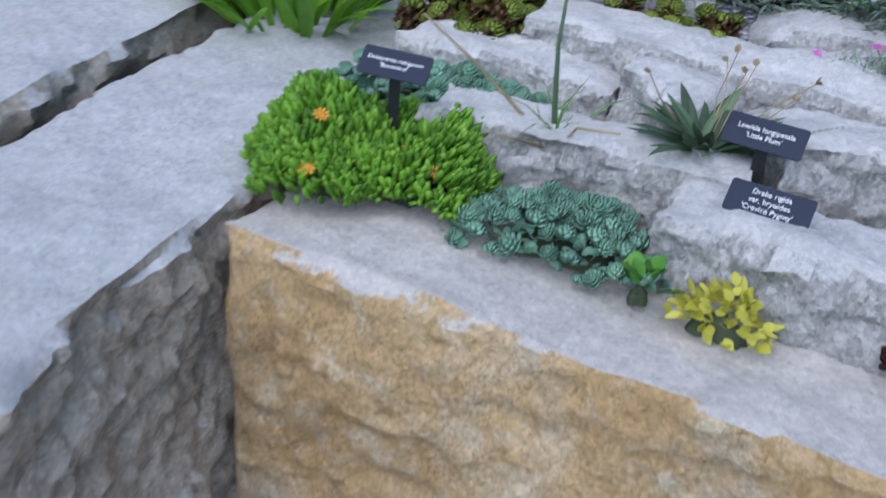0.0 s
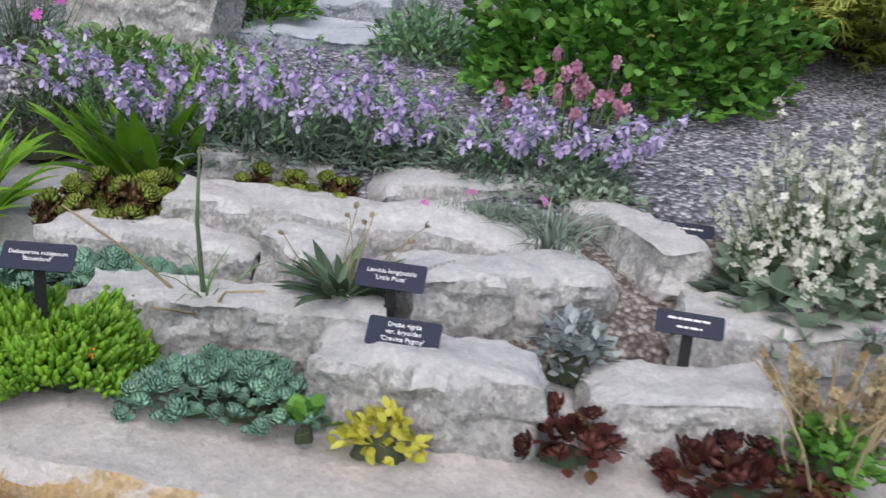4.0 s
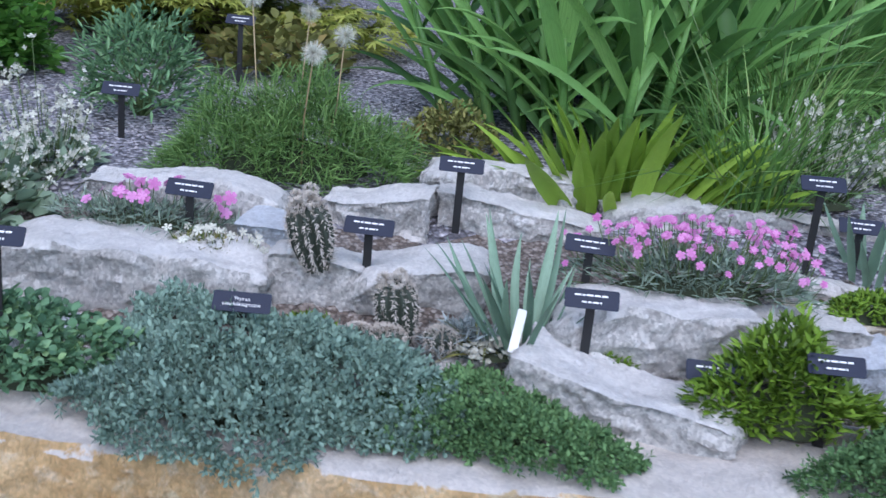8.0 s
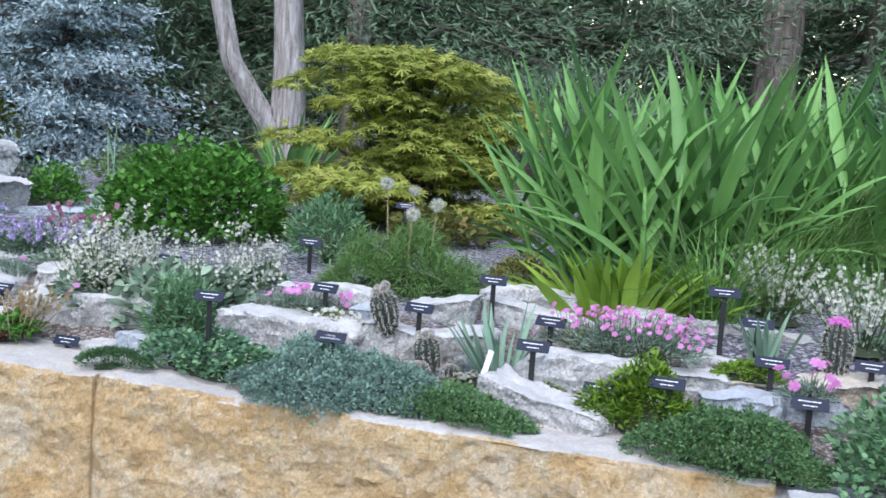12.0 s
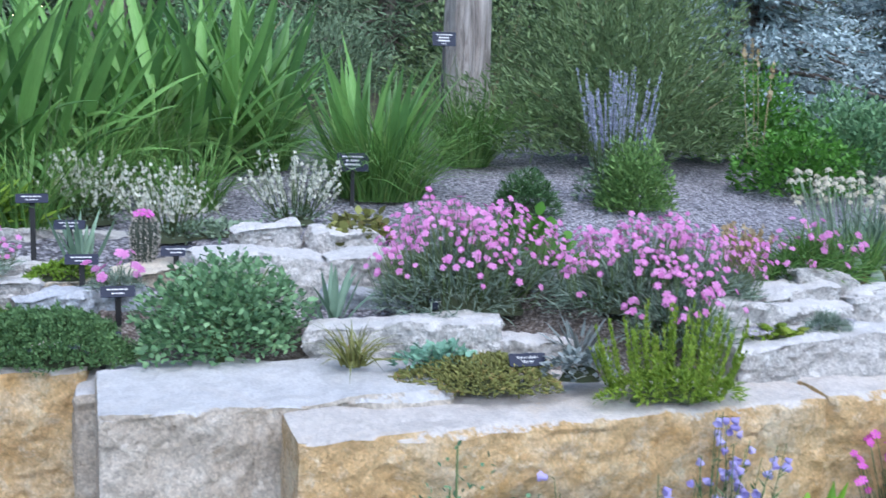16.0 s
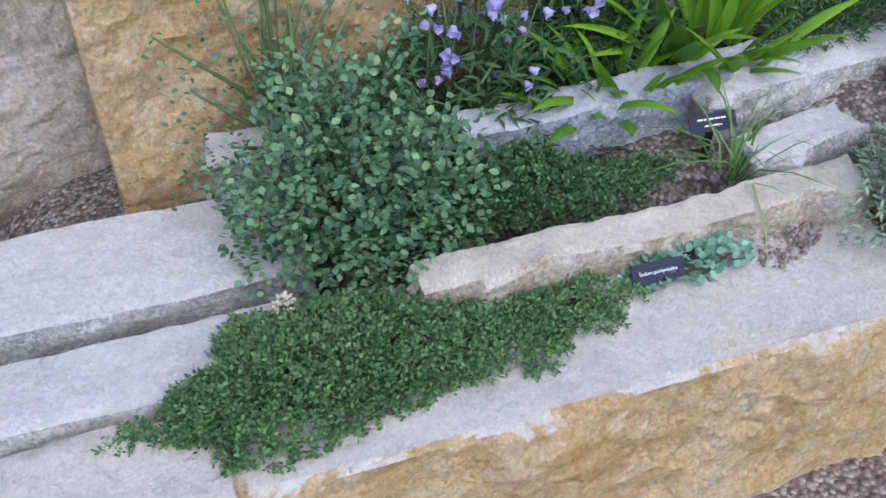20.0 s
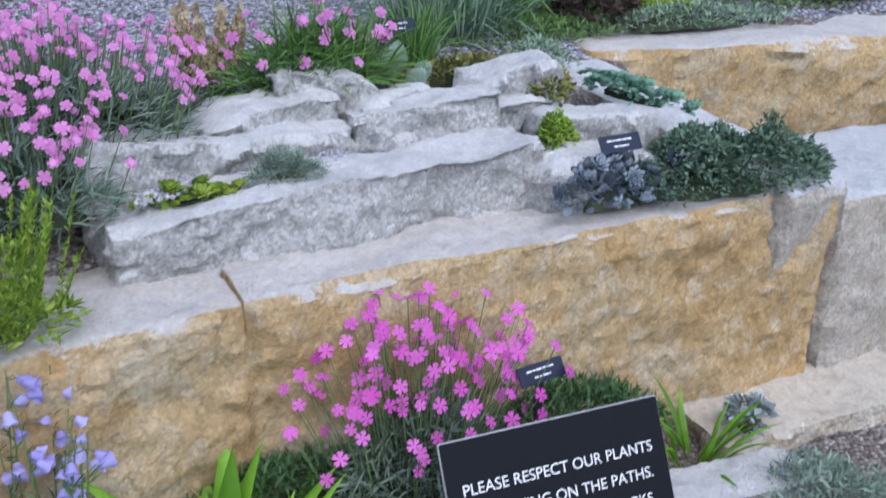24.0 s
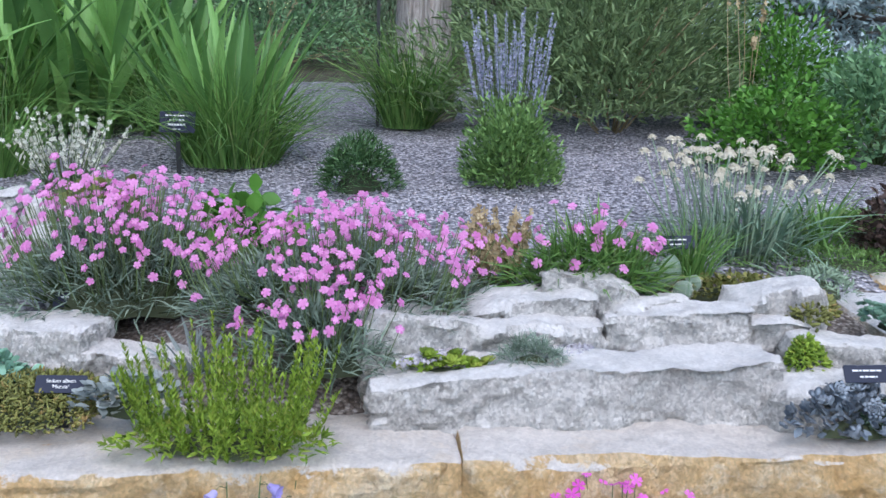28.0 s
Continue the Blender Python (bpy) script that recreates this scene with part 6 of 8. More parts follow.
for k in range(95):
    a, r = RNG.uniform(0, 6.283), math.sqrt(RNG.uniform(0, 1))
    px, py = 0.16 * r * math.cos(a), 0.11 * r * math.sin(a)
    px, py = px * 0.85 + py * 0.5, -px * 0.5 + py * 0.85
    L = RNG.uniform(0.14, 0.27) * (1 - 0.35 * r)
    for j in range(84):
        q = RNG.uniform(0.05, 1)
        b = RNG.uniform(0, 6.28)
        pts.append((px * (1 + 0.35 * q), py * (1 + 0.35 * q), L * q))
        ways.append((math.cos(b), math.sin(b), 0.7 + q))
v, f = scatter(NARROW, np.array(pts), np.array(ways), 0.0125, 0.0034)
tagged(part("shoot_cover", mesh("shoot_cover", v, f, L_HEATH), gh, "upright feathery shoots"), kind="stuff")
mat_plant("bronze_stonecrop", "flat bronze-green stonecrop mat on the wall", "succulent", 3.34, -1.45, 0.19, 0.14, -35, 0.845, 0.05, FINGER, (0.013, 0.0045), 3000, L_BROWNMAT, 5, 0.6)
mat_plant("silver_rosettes", "silver-blue ruffled rosettes on gritty soil", "succulent", 3.50, -1.63, 0.085, 0.045, -30, 0.86, 0.07, OVAL, (0.024, 0.016), 260, L_SILVER, 5, 0.7)
mat_plant("blue_stonecrop", "blue-green round-leaved stonecrop by a rock", "succulent", 3.30, -1.34, 0.10, 0.06, -35, 0.86, 0.06, OVAL, (0.02, 0.017), 300, L_ROS, 5, 0.6)
tuft("sedge", "bronze grass with curled dry leaves", "grass", 3.14, -1.20, 0.87, 70, 0.13, 0.006, L_BROWNMAT, 0.03, 1.1)
bush("heuchera", "low yellow-green leaves among rocks", "plant", 3.80, -0.52, 1.02, 0.14, 0.10, 0.10, 200, (0.035, 0.03), OVAL, L_BROWNMAT, 3)
mat_plant("grey_carpet", "low grey-green leafy carpet on gravel", "plant", 3.55, -0.10, 0.22, 0.10, -30, 1.02, 0.05, OVAL, (0.03, 0.015), 500, L_GREYLEAF, 3, 0.6)
mat_plant("green_carpet", "small yellow-green stonecrop mat", "plant", 2.93, -0.18, 0.10, 0.05, -25, 0.96, 0.05, FINGER, (0.015, 0.005), 700, L_CONE, 3, 0.6)
mat_plant("moss_cushion", "small olive moss cushion by a rock", "plant", 2.36, -0.08, 0.06, 0.035, -30, 0.88, 0.04, NARROW, (0.012, 0.004), 500, L_CONE, 3, 0.6)
mat_plant("round_shrublet", "round dark green shrublet in gravel", "shrub", 4.62, -0.62, 0.13, 0.12, 0, 1.05, 0.19, NARROW, (0.03, 0.005), 2600, L_DARKMAT, 3, 0.6, flat=0.45)
spikes("speedwell", "bushy green speedwell with tall violet-blue spikes", "flower", 5.25, -0.64, 1.07, 64, 0.50, P_SPIKE, 0.0046, 0.16, 0.24, L_GREYLEAF, (0.03, 0.010), 1100, 0.24, 80, 0.52)
bush("speedwell_leaves", "leafy green foot of the speedwell", "plant", 5.10, -0.82, 1.05, 0.17, 0.15, 0.30, 3600, (0.024, 0.009), OVAL, L_FERN, 3, up=0.8, lumps=0.45)
bush("willow_shrub", "big olive-green narrow-leaved shrub", "shrub", 6.45, 0.0, 1.10, 0.85, 0.62, 1.10, 13000, (0.06, 0.012), OVAL, L_WILLOW, 4, shell=0.75, up=0.6, lumps=0.6, twig_mat=M_TWIG)
bush("willow_shrub", "tall olive-green shrub behind gravel", "shrub", 7.6, 0.9, 1.2, 0.8, 0.7, 1.5, 8000, (0.06, 0.016), OVAL, L_WILLOW, 6, shell=0.6, up=0.5, twig_mat=M_TWIG)
bush("small_shrub", "rounded yellow-green shrub at the gravel's edge", "shrub", 6.25, -1.05, 1.08, 0.33, 0.29, 0.34, 2700, (0.03, 0.02), OVAL, L_LEAFY, 5)
bush("small_shrub", "rounded green shrub behind the pale flower heads", "shrub", 6.75, -1.2, 1.1, 0.36, 0.32, 0.44, 2700, (0.04, 0.02), OVAL, L_OREG, 6)
bush("small_shrub", "olive-green wispy rounded shrub", "shrub", 7.2, -1.55, 1.1, 0.38, 0.32, 0.42, 2800, (0.035, 0.014), OVAL, L_WILLOW, 7)
bush("small_shrub", "yellow-green shrub near boulders", "shrub", 6.95, -2.0, 1.08, 0.30, 0.26, 0.30, 2100, (0.03, 0.014), OVAL, L_FERN, 8)
bush("dark_stonecrop", "dark purple stonecrop mound", "succulent", 5.48, -2.0, 1.0, 0.15, 0.12, 0.18, 1100, (0.026, 0.015), OVAL, L_DARKSED, 3, up=0.5)
bush("dark_stonecrop", "smaller dark purple stonecrop", "succulent", 5.85, -2.08, 1.0, 0.12, 0.10, 0.16, 800, (0.026, 0.015), OVAL, L_DARKSED, 4, up=0.5)
bush("dark_stonecrop", "dark purple stonecrop on the higher wall", "succulent", 6.25, -2.50, 1.0, 0.2, 0.10, 0.13, 900, (0.026, 0.015), OVAL, L_DARKSED, 5, up=0.5)
mat_plant("green_carpet", "low green carpet along the higher wall", "plant", 5.92, -2.26, 0.42, 0.11, -42, 1.0, 0.05, OVAL, (0.014, 0.009), 2600, L_WILLOW, 4, 0.6)
mat_plant("silver_carpet", "blue-grey carpet along the higher wall", "plant", 6.05, -2.25, 0.2, 0.1, -30, 1.02, 0.07, NARROW, (0.025, 0.006), 900, L_SILVER, 4, 0.6)
mat_plant("green_carpet", "fine green carpet behind the pale flower heads", "plant", 5.25, -1.95, 0.25, 0.1, -30, 0.99, 0.05, NARROW, (0.02, 0.004), 1600, L_FERN, 4, 0.6)
tuft("grass_tuft", "blue-green grassy leaves with pale heads", "grass", 5.15, -1.78, 0.99, 150, 0.26, 0.008, L_AGAVE, 0.09, 0.9, group="grass tufts")
tuft("grass_tuft", "blue-green onion leaves by purple stonecrop", "grass", 5.35, -1.82, 0.99, 130, 0.24, 0.008, L_GRASS, 0.06, 0.8, group="grass tufts")
tuft("grass_tuft", "straight green chive leaves by a cactus", "grass", 4.77, -1.86, 0.99, 160, 0.19, 0.0045, L_GRASS, 0.04, 0.5, group="grass tufts")
# pale flat flower heads on tall stalks
tuft("buckwheat", "pale cream flat flower heads on long grey stalks", "flower", 5.08, -1.74, 0.99, 140, 0.16, 0.007, L_GREYG, 0.12, 0.9)
pos = RNG.normal(0, 0.42, (130, 3))
pos[:, 1] = 0.45 - 0.6 * (pos[:, 0] ** 2 + pos[:, 2] ** 2) + RNG.normal(0, 0.14, 130)
umbel = mesh("flower_head", *scatter(FLORET, pos, pos * (1, 0, 1) + (0, 0.8, 0), 0.24, 0.24), P_CREAM)
add_stalks(bpy.data.objects["buckwheat"], 74, 0.30, 0.15, 0.40, (umbel, 0.0135, False), 0.0026, L_GREYLEAF, ("stem", "flower_head"), 0.12, 0.25, 1.6)
cushion("chive_clump", "pink flower heads over grassy leaves beside a cactus", "flower", 4.50, -1.80, 0.15, 0.07, -30, 0.99, 0.10, 800, (0.11, 0.005), L_GRASS, F_PINK, 40, 0.0125, 0.09, 4)
spikes("dry_seed_plant", "dry buff-pink seed spikes", "plant", 4.36, -1.63, 0.99, 26, 0.17, L_DRY, 0.009, 0.08, 0.4, L_GREYG, (0.02, 0.005), 120, 0.04, 22, 0.25, stem=L_DRY)
spikes("dry_seed_plant", "tall dry straw stalks", "plant", 6.45, -0.75, 1.1, 5, 0.75, L_DRY, 0.013, 0.06, 0.2, L_GREYG, (0.02, 0.005), 60, 0.04, 10, 0.85, stem=L_DRY)
rosettes("slate_stonecrop", "slate-blue stonecrop rosettes hanging over the wall", "succulent", 4.575, -2.425, 0.125, 0.055, -30, 0.848, 0.07, 36, (0.016, 0.022), L_SLATE, 4, cup=0.8, tilt=0.8)
mat_plant("spreading_thyme", "dark green spreading mat over the wall's corner", "plant", 4.80, -2.56, 0.23, 0.115, -40, 0.85, 0.12, OVAL, (0.014, 0.006), 7500, L_CORNER, 3.2, 0.8, True, 0.7)
rosettes("houseleek_clump", "pale green houseleeks along the end slab", "succulent", 4.90, -2.32, 0.15, 0.035, 62, 0.965, 0.03, 40, (0.012, 0.018), L_ROS, 4)
mat_plant("golden_stonecrop", "yellow-green stonecrop between rocks", "succulent", 4.62, -2.28, 0.05, 0.03, 0, 0.92, 0.06, FINGER, (0.012, 0.005), 500, L_HEATH, 4, 0.6)
rosettes("houseleek_clump", "yellow-green houseleeks on gritty soil", "succulent", 4.02, -1.90, 0.085, 0.03, -30, 0.92, 0.02, 24, (0.011, 0.017), L_HEATH, 4)
mat_plant("dry_cushion", "grey-brown dry cushion on pebbles", "plant", 4.16, -1.98, 0.06, 0.03, -30, 0.93, 0.045, NARROW, (0.03, 0.002), 700, L_GREYG, 4, 0.9)
mat_plant("fleshy_creeper", "reddish fleshy creeper by the end slab", "succulent", 4.78, -2.18, 0.09, 0.05, 30, 0.98, 0.05, FINGER, (0.018, 0.006), 420, L_BROWNMAT, 4, 0.7)

# green things at the back of the near corner
bush("woodland_shrub", "low blue-green creeping juniper among pale rocks", "shrub", 0.42, 3.35, 1.1, 0.22, 0.2, 0.2, 900, (0.04, 0.01), NARROW, L_LEWIS, 3, twig_mat=M_TWIG)
bush("leafy_perennial", "fresh green perennial beside flat grey slabs", "plant", 0.62, 3.15, 1.1, 0.15, 0.13, 0.22, 700, (0.04, 0.018), OVAL, L_LEAFY, 4)
bush("leafy_perennial", "low green perennial between slab and shrub", "plant", 0.98, 2.60, 1.05, 0.17, 0.15, 0.16, 900, (0.03, 0.012), OVAL, L_OREG, 6)
bush("leafy_perennial", "green clump under strap leaves by pale rocks", "plant", 0.10, 2.45, 1.0, 0.2, 0.12, 0.14, 700, (0.035, 0.016), OVAL, L_FERN, 7)
tuft("allium", "tall pale green onion stalks with seed heads", "plant", 0.98, 2.72, 1.04, 14, 0.30, 0.012, L_AGAVE, 0.04, 0.4)
add_stalks(bpy.data.objects["allium.001"], 6, 0.50, 0.05, 0.25, (mesh("bud", *rosette_tmpl(12), L_CHART), 0.016, False), 0.005, L_AGAVE, ("stem", "bud"), 0.05)

# single blooms and seedlings along the rocks
cushion("dianthus_cushion", "single pink flower in a rock crack", "flower", 1.02, 0.62, 0.03, 0.02, 0, 0.98, 0.015, 60, (0.02, 0.003), L_GREYG, F_PINK, 1, 0.013, 0.02, 3)
cushion("dianthus_cushion", "single pink flower on a ledge rock", "flower", 0.98, 0.80, 0.03, 0.02, 0, 0.98, 0.015, 60, (0.02, 0.003), L_GREYG, F_PINK, 2, 0.012, 0.02, 4)
cushion("flax", "single blue flower among green leaves", "flower", 1.30, 0.52, 0.02, 0.02, 0, 0.90, 0.03, 60, (0.02, 0.004), L_OREG, F_LILAC, 1, 0.015, 0.05, 4)
cushion("maiden_pink", "bright pink flowers beside pale rocks", "flower", -0.10, 2.62, 0.12, 0.08, 0, 1.06, 0.12, 500, (0.05, 0.004), L_GREYG, F_HOT, 40, 0.015, 0.12, 5)
rosettes("rosette_mat", "blue-green succulent rosettes against the slab's edge", "succulent", -0.09, 1.50, 0.07, 0.10, -10, 0.845, 0.045, 34, (0.010, 0.0145), L_ROS, 7, globe=False, tilt=0.4)
pebbles("soil_grit", [(3.42, -2.51, 0.16, 0.045, 420), (3.28, -2.44, 0.06, 0.03, 90)], M_PEBBROWN, "brown grit and small stones on a slab", 0.009, 0.284)
pebbles("soil_grit", [(4.25, -1.985, 0.07, 0.03, 160), (4.0, -1.87, 0.08, 0.03, 160)], M_PEB, "pale pinkish grit between two ledge rocks", 0.010, 0.945)
mat_plant("grey_cushion", "small lavender-grey cushion beside the cacti", "plant", 2.17, 0.075, 0.07, 0.04, -30, 0.87, 0.07, NARROW, (0.03, 0.004), 500, L_SILVER, 3, 0.8)
mat_plant("moss_cushion", "small olive moss cushion in front of a cactus rock", "plant", 1.93, 0.215, 0.05, 0.03, -30, 0.89, 0.035, NARROW, (0.012, 0.004), 500, L_CONE, 5, 0.6)
tuft("grass_tuft", "few dry bronze leaves among cacti", "grass", 2.20, 0.045, 0.88, 26, 0.10, 0.006, L_BROWNMAT, 0.03, 1.0, group="grass tufts")
mat_plant("green_carpet", "low grey-green carpet at the gravel's edge", "plant", 0.86, 1.42, 0.13, 0.07, -27, 0.99, 0.06, OVAL, (0.016, 0.010), 500, L_GREYLEAF, 4, 0.7)
mat_plant("silver_carpet", "silvery creeping leaves behind the lilac drift", "plant", 0.62, 1.98, 0.20, 0.09, -25, 1.02, 0.08, NARROW, (0.03, 0.006), 700, L_GREYG, 6, 0.8)
bush("leafy_perennial", "low grey-green perennial behind the lilac drift", "plant", 0.30, 2.12, 1.0, 0.18, 0.13, 0.16, 800, (0.03, 0.012), OVAL, L_FERN, 8)
# ground cover at the far end of the gravel
mat_plant("green_carpet", "low green carpet beside purple stonecrop", "plant", 5.62, -1.82, 0.34, 0.12, -30, 1.02, 0.07, NARROW, (0.024, 0.005), 1900, L_FERN, 5, 0.7)
mat_plant("silver_carpet", "grey-green carpet between purple stonecrops", "plant", 6.02, -1.95, 0.30, 0.14, -30, 1.04, 0.08, NARROW, (0.026, 0.006), 1700, L_GREYG, 7, 0.7)
mat_plant("green_carpet", "low mixed carpet behind the prickly pear", "plant", 4.80, -1.97, 0.16, 0.08, -30, 0.975, 0.05, OVAL, (0.016, 0.010), 700, L_BROWNMAT, 6, 0.7)
mat_plant("silver_carpet", "grey carpet at the end slab", "plant", 5.02, -2.05, 0.12, 0.08, 30, 0.98, 0.05, NARROW, (0.02, 0.005), 600, L_GREYLEAF, 8, 0.7)
bush("small_shrub", "loose grey-green shrub at the gravel's far edge", "shrub", 7.55, -0.75, 1.12, 0.45, 0.35, 0.50, 2600, (0.04, 0.016), OVAL, L_OREG, 9)
bush("small_shrub", "loose yellow-green shrub before the blue juniper", "shrub", 8.0, -1.35, 1.12, 0.42, 0.35, 0.48, 2400, (0.045, 0.014), OVAL, L_FERN, 10)
bush("small_shrub", "leafy green shrub beside the big olive shrub", "shrub", 7.25, -0.35, 1.12, 0.38, 0.32, 0.62, 2600, (0.045, 0.018), OVAL, L_LEAFY, 11)
tuft("grass_tuft", "blue-green grassy leaves among purple stonecrop", "grass", 6.35, -1.85, 1.04, 160, 0.26, 0.008, L_GRASS, 0.08, 0.7, group="grass tufts")
mat_plant("silver_carpet", "grey-green creeping carpet along the gravel's end", "plant", 5.62, -2.22, 0.30, 0.09, -42, 0.995, 0.05, NARROW, (0.022, 0.005), 1700, L_GREYLEAF, 3, 0.8)
mat_plant("green_carpet", "low yellow-green stonecrop between purple stonecrops", "succulent", 5.66, -2.12, 0.20, 0.07, -40, 0.995, 0.05, FINGER, (0.014, 0.005), 1200, L_HEATH, 5, 0.6)
mat_plant("fleshy_creeper", "reddish creeping stonecrop at the foot of boulders", "succulent", 6.35, -2.36, 0.26, 0.08, -45, 1.0, 0.05, FINGER, (0.016, 0.006), 1100, L_BROWNMAT, 6, 0.7)
mat_plant("silver_carpet", "grey-green carpet spreading to the boulders", "plant", 6.45, -1.95, 0.32, 0.16, -30, 1.04, 0.10, NARROW, (0.026, 0.005), 2200, L_GREYG, 9, 0.8)
mat_plant("green_carpet", "fresh green carpet before the boulders", "plant", 6.85, -1.75, 0.35, 0.2, -30, 1.06, 0.12, OVAL, (0.022, 0.010), 2000, L_FERN, 8, 0.8)
tuft("grass_tuft", "blue-green wiry leaves beside purple stonecrop", "grass", 6.0, -2.0, 1.0, 170, 0.22, 0.006, L_AGAVE, 0.10, 0.9, group="grass tufts")

# ---- cacti ----
def cactus(x, y, z, r, h, label, ribs=11, top=None, lean=(0, 0), wool=0):
    ob = root("cactus", label, "cactus", "columnar cacti", (x, y, z))
    ob.rotation_euler = (lean[0], lean[1], 0)
    n = ribs * 4
    v, f = [], []
    rows = 12
    for i in range(rows + 1):
        q = i / rows
        body = math.sin(min(1.0, 0.35 + q * 1.1) * math.pi / 2) * (1 - max(0.0, (q - 0.72) / 0.28) ** 2.2 * 0.75)
        for j in range(n):
            a = 2 * math.pi * j / n
            rr = r * body * (1 + 0.36 * math.cos(ribs * a))
            v.append((rr * math.cos(a), rr * math.sin(a), h * q))
    f = [(i * n + j, i * n + (j + 1) % n, (i + 1) * n + (j + 1) % n, (i + 1) * n + j) for i in range(rows) for j in range(n)]
    f.append([rows * n + j for j in range(n)])
    part("stem", mesh("stem", v, f, M_CACTUS), ob)
    p, d = [], []
    for k in range(ribs):
        a = 2 * math.pi * k / ribs
        for q in np.linspace(0.05, 1.0, 22):
            body = math.sin(min(1.0, 0.35 + q * 1.1) * math.pi / 2) * (1 - max(0.0, (q - 0.72) / 0.28) ** 2.2 * 0.75)
            for _ in range(5 + (8 if q > 0.85 else 0)):
                p.append((1.20 * r * body * math.cos(a), 1.20 * r * body * math.sin(a), h * q))
                d.append((math.cos(a) + RNG.normal(0, 0.6), math.sin(a) + RNG.normal(0, 0.6), RNG.normal(0.1 + (1.2 if q > 0.85 else 0), 0.6)))
    v, f = scatter(NARROW, np.array(p), np.array(d), r * 0.42, r * 0.07)
    tagged(part("spine_cover", mesh("spine_cover", v, f, M_SPINE), ob), kind="stuff")
    for k in range(wool):
        a = 6.283 * k / wool + 0.4
        d = RNG.normal(0, 1, (260, 3))
        v, f = scatter(NARROW, unit(d) * r * 0.34, d, r * 0.24, r * 0.07)
        part("woolly_head", mesh("woolly_head", v, f, M_SPINE), ob, "round woolly spiny head", Matrix.Translation((r * 0.62 * math.cos(a), r * 0.62 * math.sin(a), h * RNG.uniform(0.99, 1.10))))
    if top:
        for k in range(4):
            a = 1.57 * k
            part("flower", top, ob, "magenta flower", Matrix.LocRotScale((0.016 * math.cos(a), 0.016 * math.sin(a), h * 1.02), Vector((math.cos(a) * 0.4, math.sin(a) * 0.4 - 0.3, 1)).to_track_quat("Y", "Z"), (0.024,) * 3))
    return ob


cactus(1.985, 0.31, 0.975, 0.031, 0.14, "grey ribbed columnar cactus leaning, with woolly spiny heads", 12, None, (0.05, -0.28), 4)
cactus(2.085, 0.155, 0.875, 0.029, 0.13, "grey-green ribbed cactus with woolly heads before a rock", 12, None, (0.05, -0.2), 3)
cactus(2.04, 0.12, 0.88, 0.024, 0.045, "small round pale-spined cactus", 12)
cactus(2.13, 0.085, 0.88, 0.024, 0.045, "small round pale-spined cactus", 12)
cactus(2.00, 0.155, 0.88, 0.020, 0.04, "tiny round pale-spined cactus", 12)
cactus(3.19, -0.21, 0.97, 0.032, 0.17, "grey ribbed cactus crowned with magenta flowers", 13, F_HOT)


def pad_mesh(seed):
    n, m = 14, 9
    v = [(0, 0, 0)]
    for i in range(1, m):
        q = i / m
        for j in range(n):
            a = 2 * math.pi * j / n
            w = math.sin(q * math.pi) ** 0.75 * (0.33 + 0.08 * q)
            v.append((w * math.cos(a), 0.10 * math.sin(q * math.pi) ** 0.6 * math.sin(a), q))
    v.append((0, 0, 1))
    f = [(0, 1 + (j + 1) % n, 1 + j) for j in range(n)]
    f += [(1 + i * n + j, 1 + i * n + (j + 1) % n, 1 + (i + 1) * n + (j + 1) % n, 1 + (i + 1) * n + j) for i in range(m - 2) for j in range(n)]
    last = 1 + (m - 2) * n
    f += [(last + j, last + (j + 1) % n, len(v) - 1) for j in range(n)]
    return mesh("pad", v, f, M_PAD)


def prickly_pear(x, y, z, pads, label):
    ob = root("prickly_pear", label, "cactus", "", (x, y, z))
    me = pad_mesh(1)
    for px, py, pz, size, rx, ry, rz in pads:
        m = pose(px, py, pz, rx, ry, rz) @ Matrix.Scale(size, 4)
        pd = part("pad", me, ob, "", m)
        q, d = [], []
        for _ in range(150):
            a, t = RNG.uniform(0.1, 0.97), RNG.uniform(0, 6.28)
            w = math.sin(a * math.pi) ** 0.75 * (0.33 + 0.08 * a)
            q.append((w * math.cos(t), 0.10 * math.sin(a * math.pi) ** 0.6 * math.sin(t), a))
            d.append((math.cos(t) + RNG.normal(0, 0.4), 1.6 * math.sin(t), RNG.normal(0, 0.5)))
        v, f = scatter(NARROW, np.array(q), np.array(d), 0.10, 0.012)
        tagged(part("spine_cover", mesh("spine_cover", v, f, M_SPINE), pd), kind="stuff")
    return ob


prickly_pear(4.65, -1.875, 0.985, [(-0.025, 0, 0, 0.085, 8, -14, -30), (0.03, 0.01, 0, 0.09, -6, 14, -20), (0.05, -0.04, 0, 0.055, 12, 20, -50), (0.0, 0.035, 0.01, 0.08, -15, 2, -10), (-0.01, -0.05, 0, 0.06, 10, 40, -60)], "clump of blue-green prickly pear pads among rocks")
blades("silver_sword_tuft", "small tuft of silvery pointed leaves under the pinks", "plant", 3.68, -1.50, 0.88, 34, 0.13, 0.012, L_SILVER, 0.04, 1.1, (0.0, 0.4))

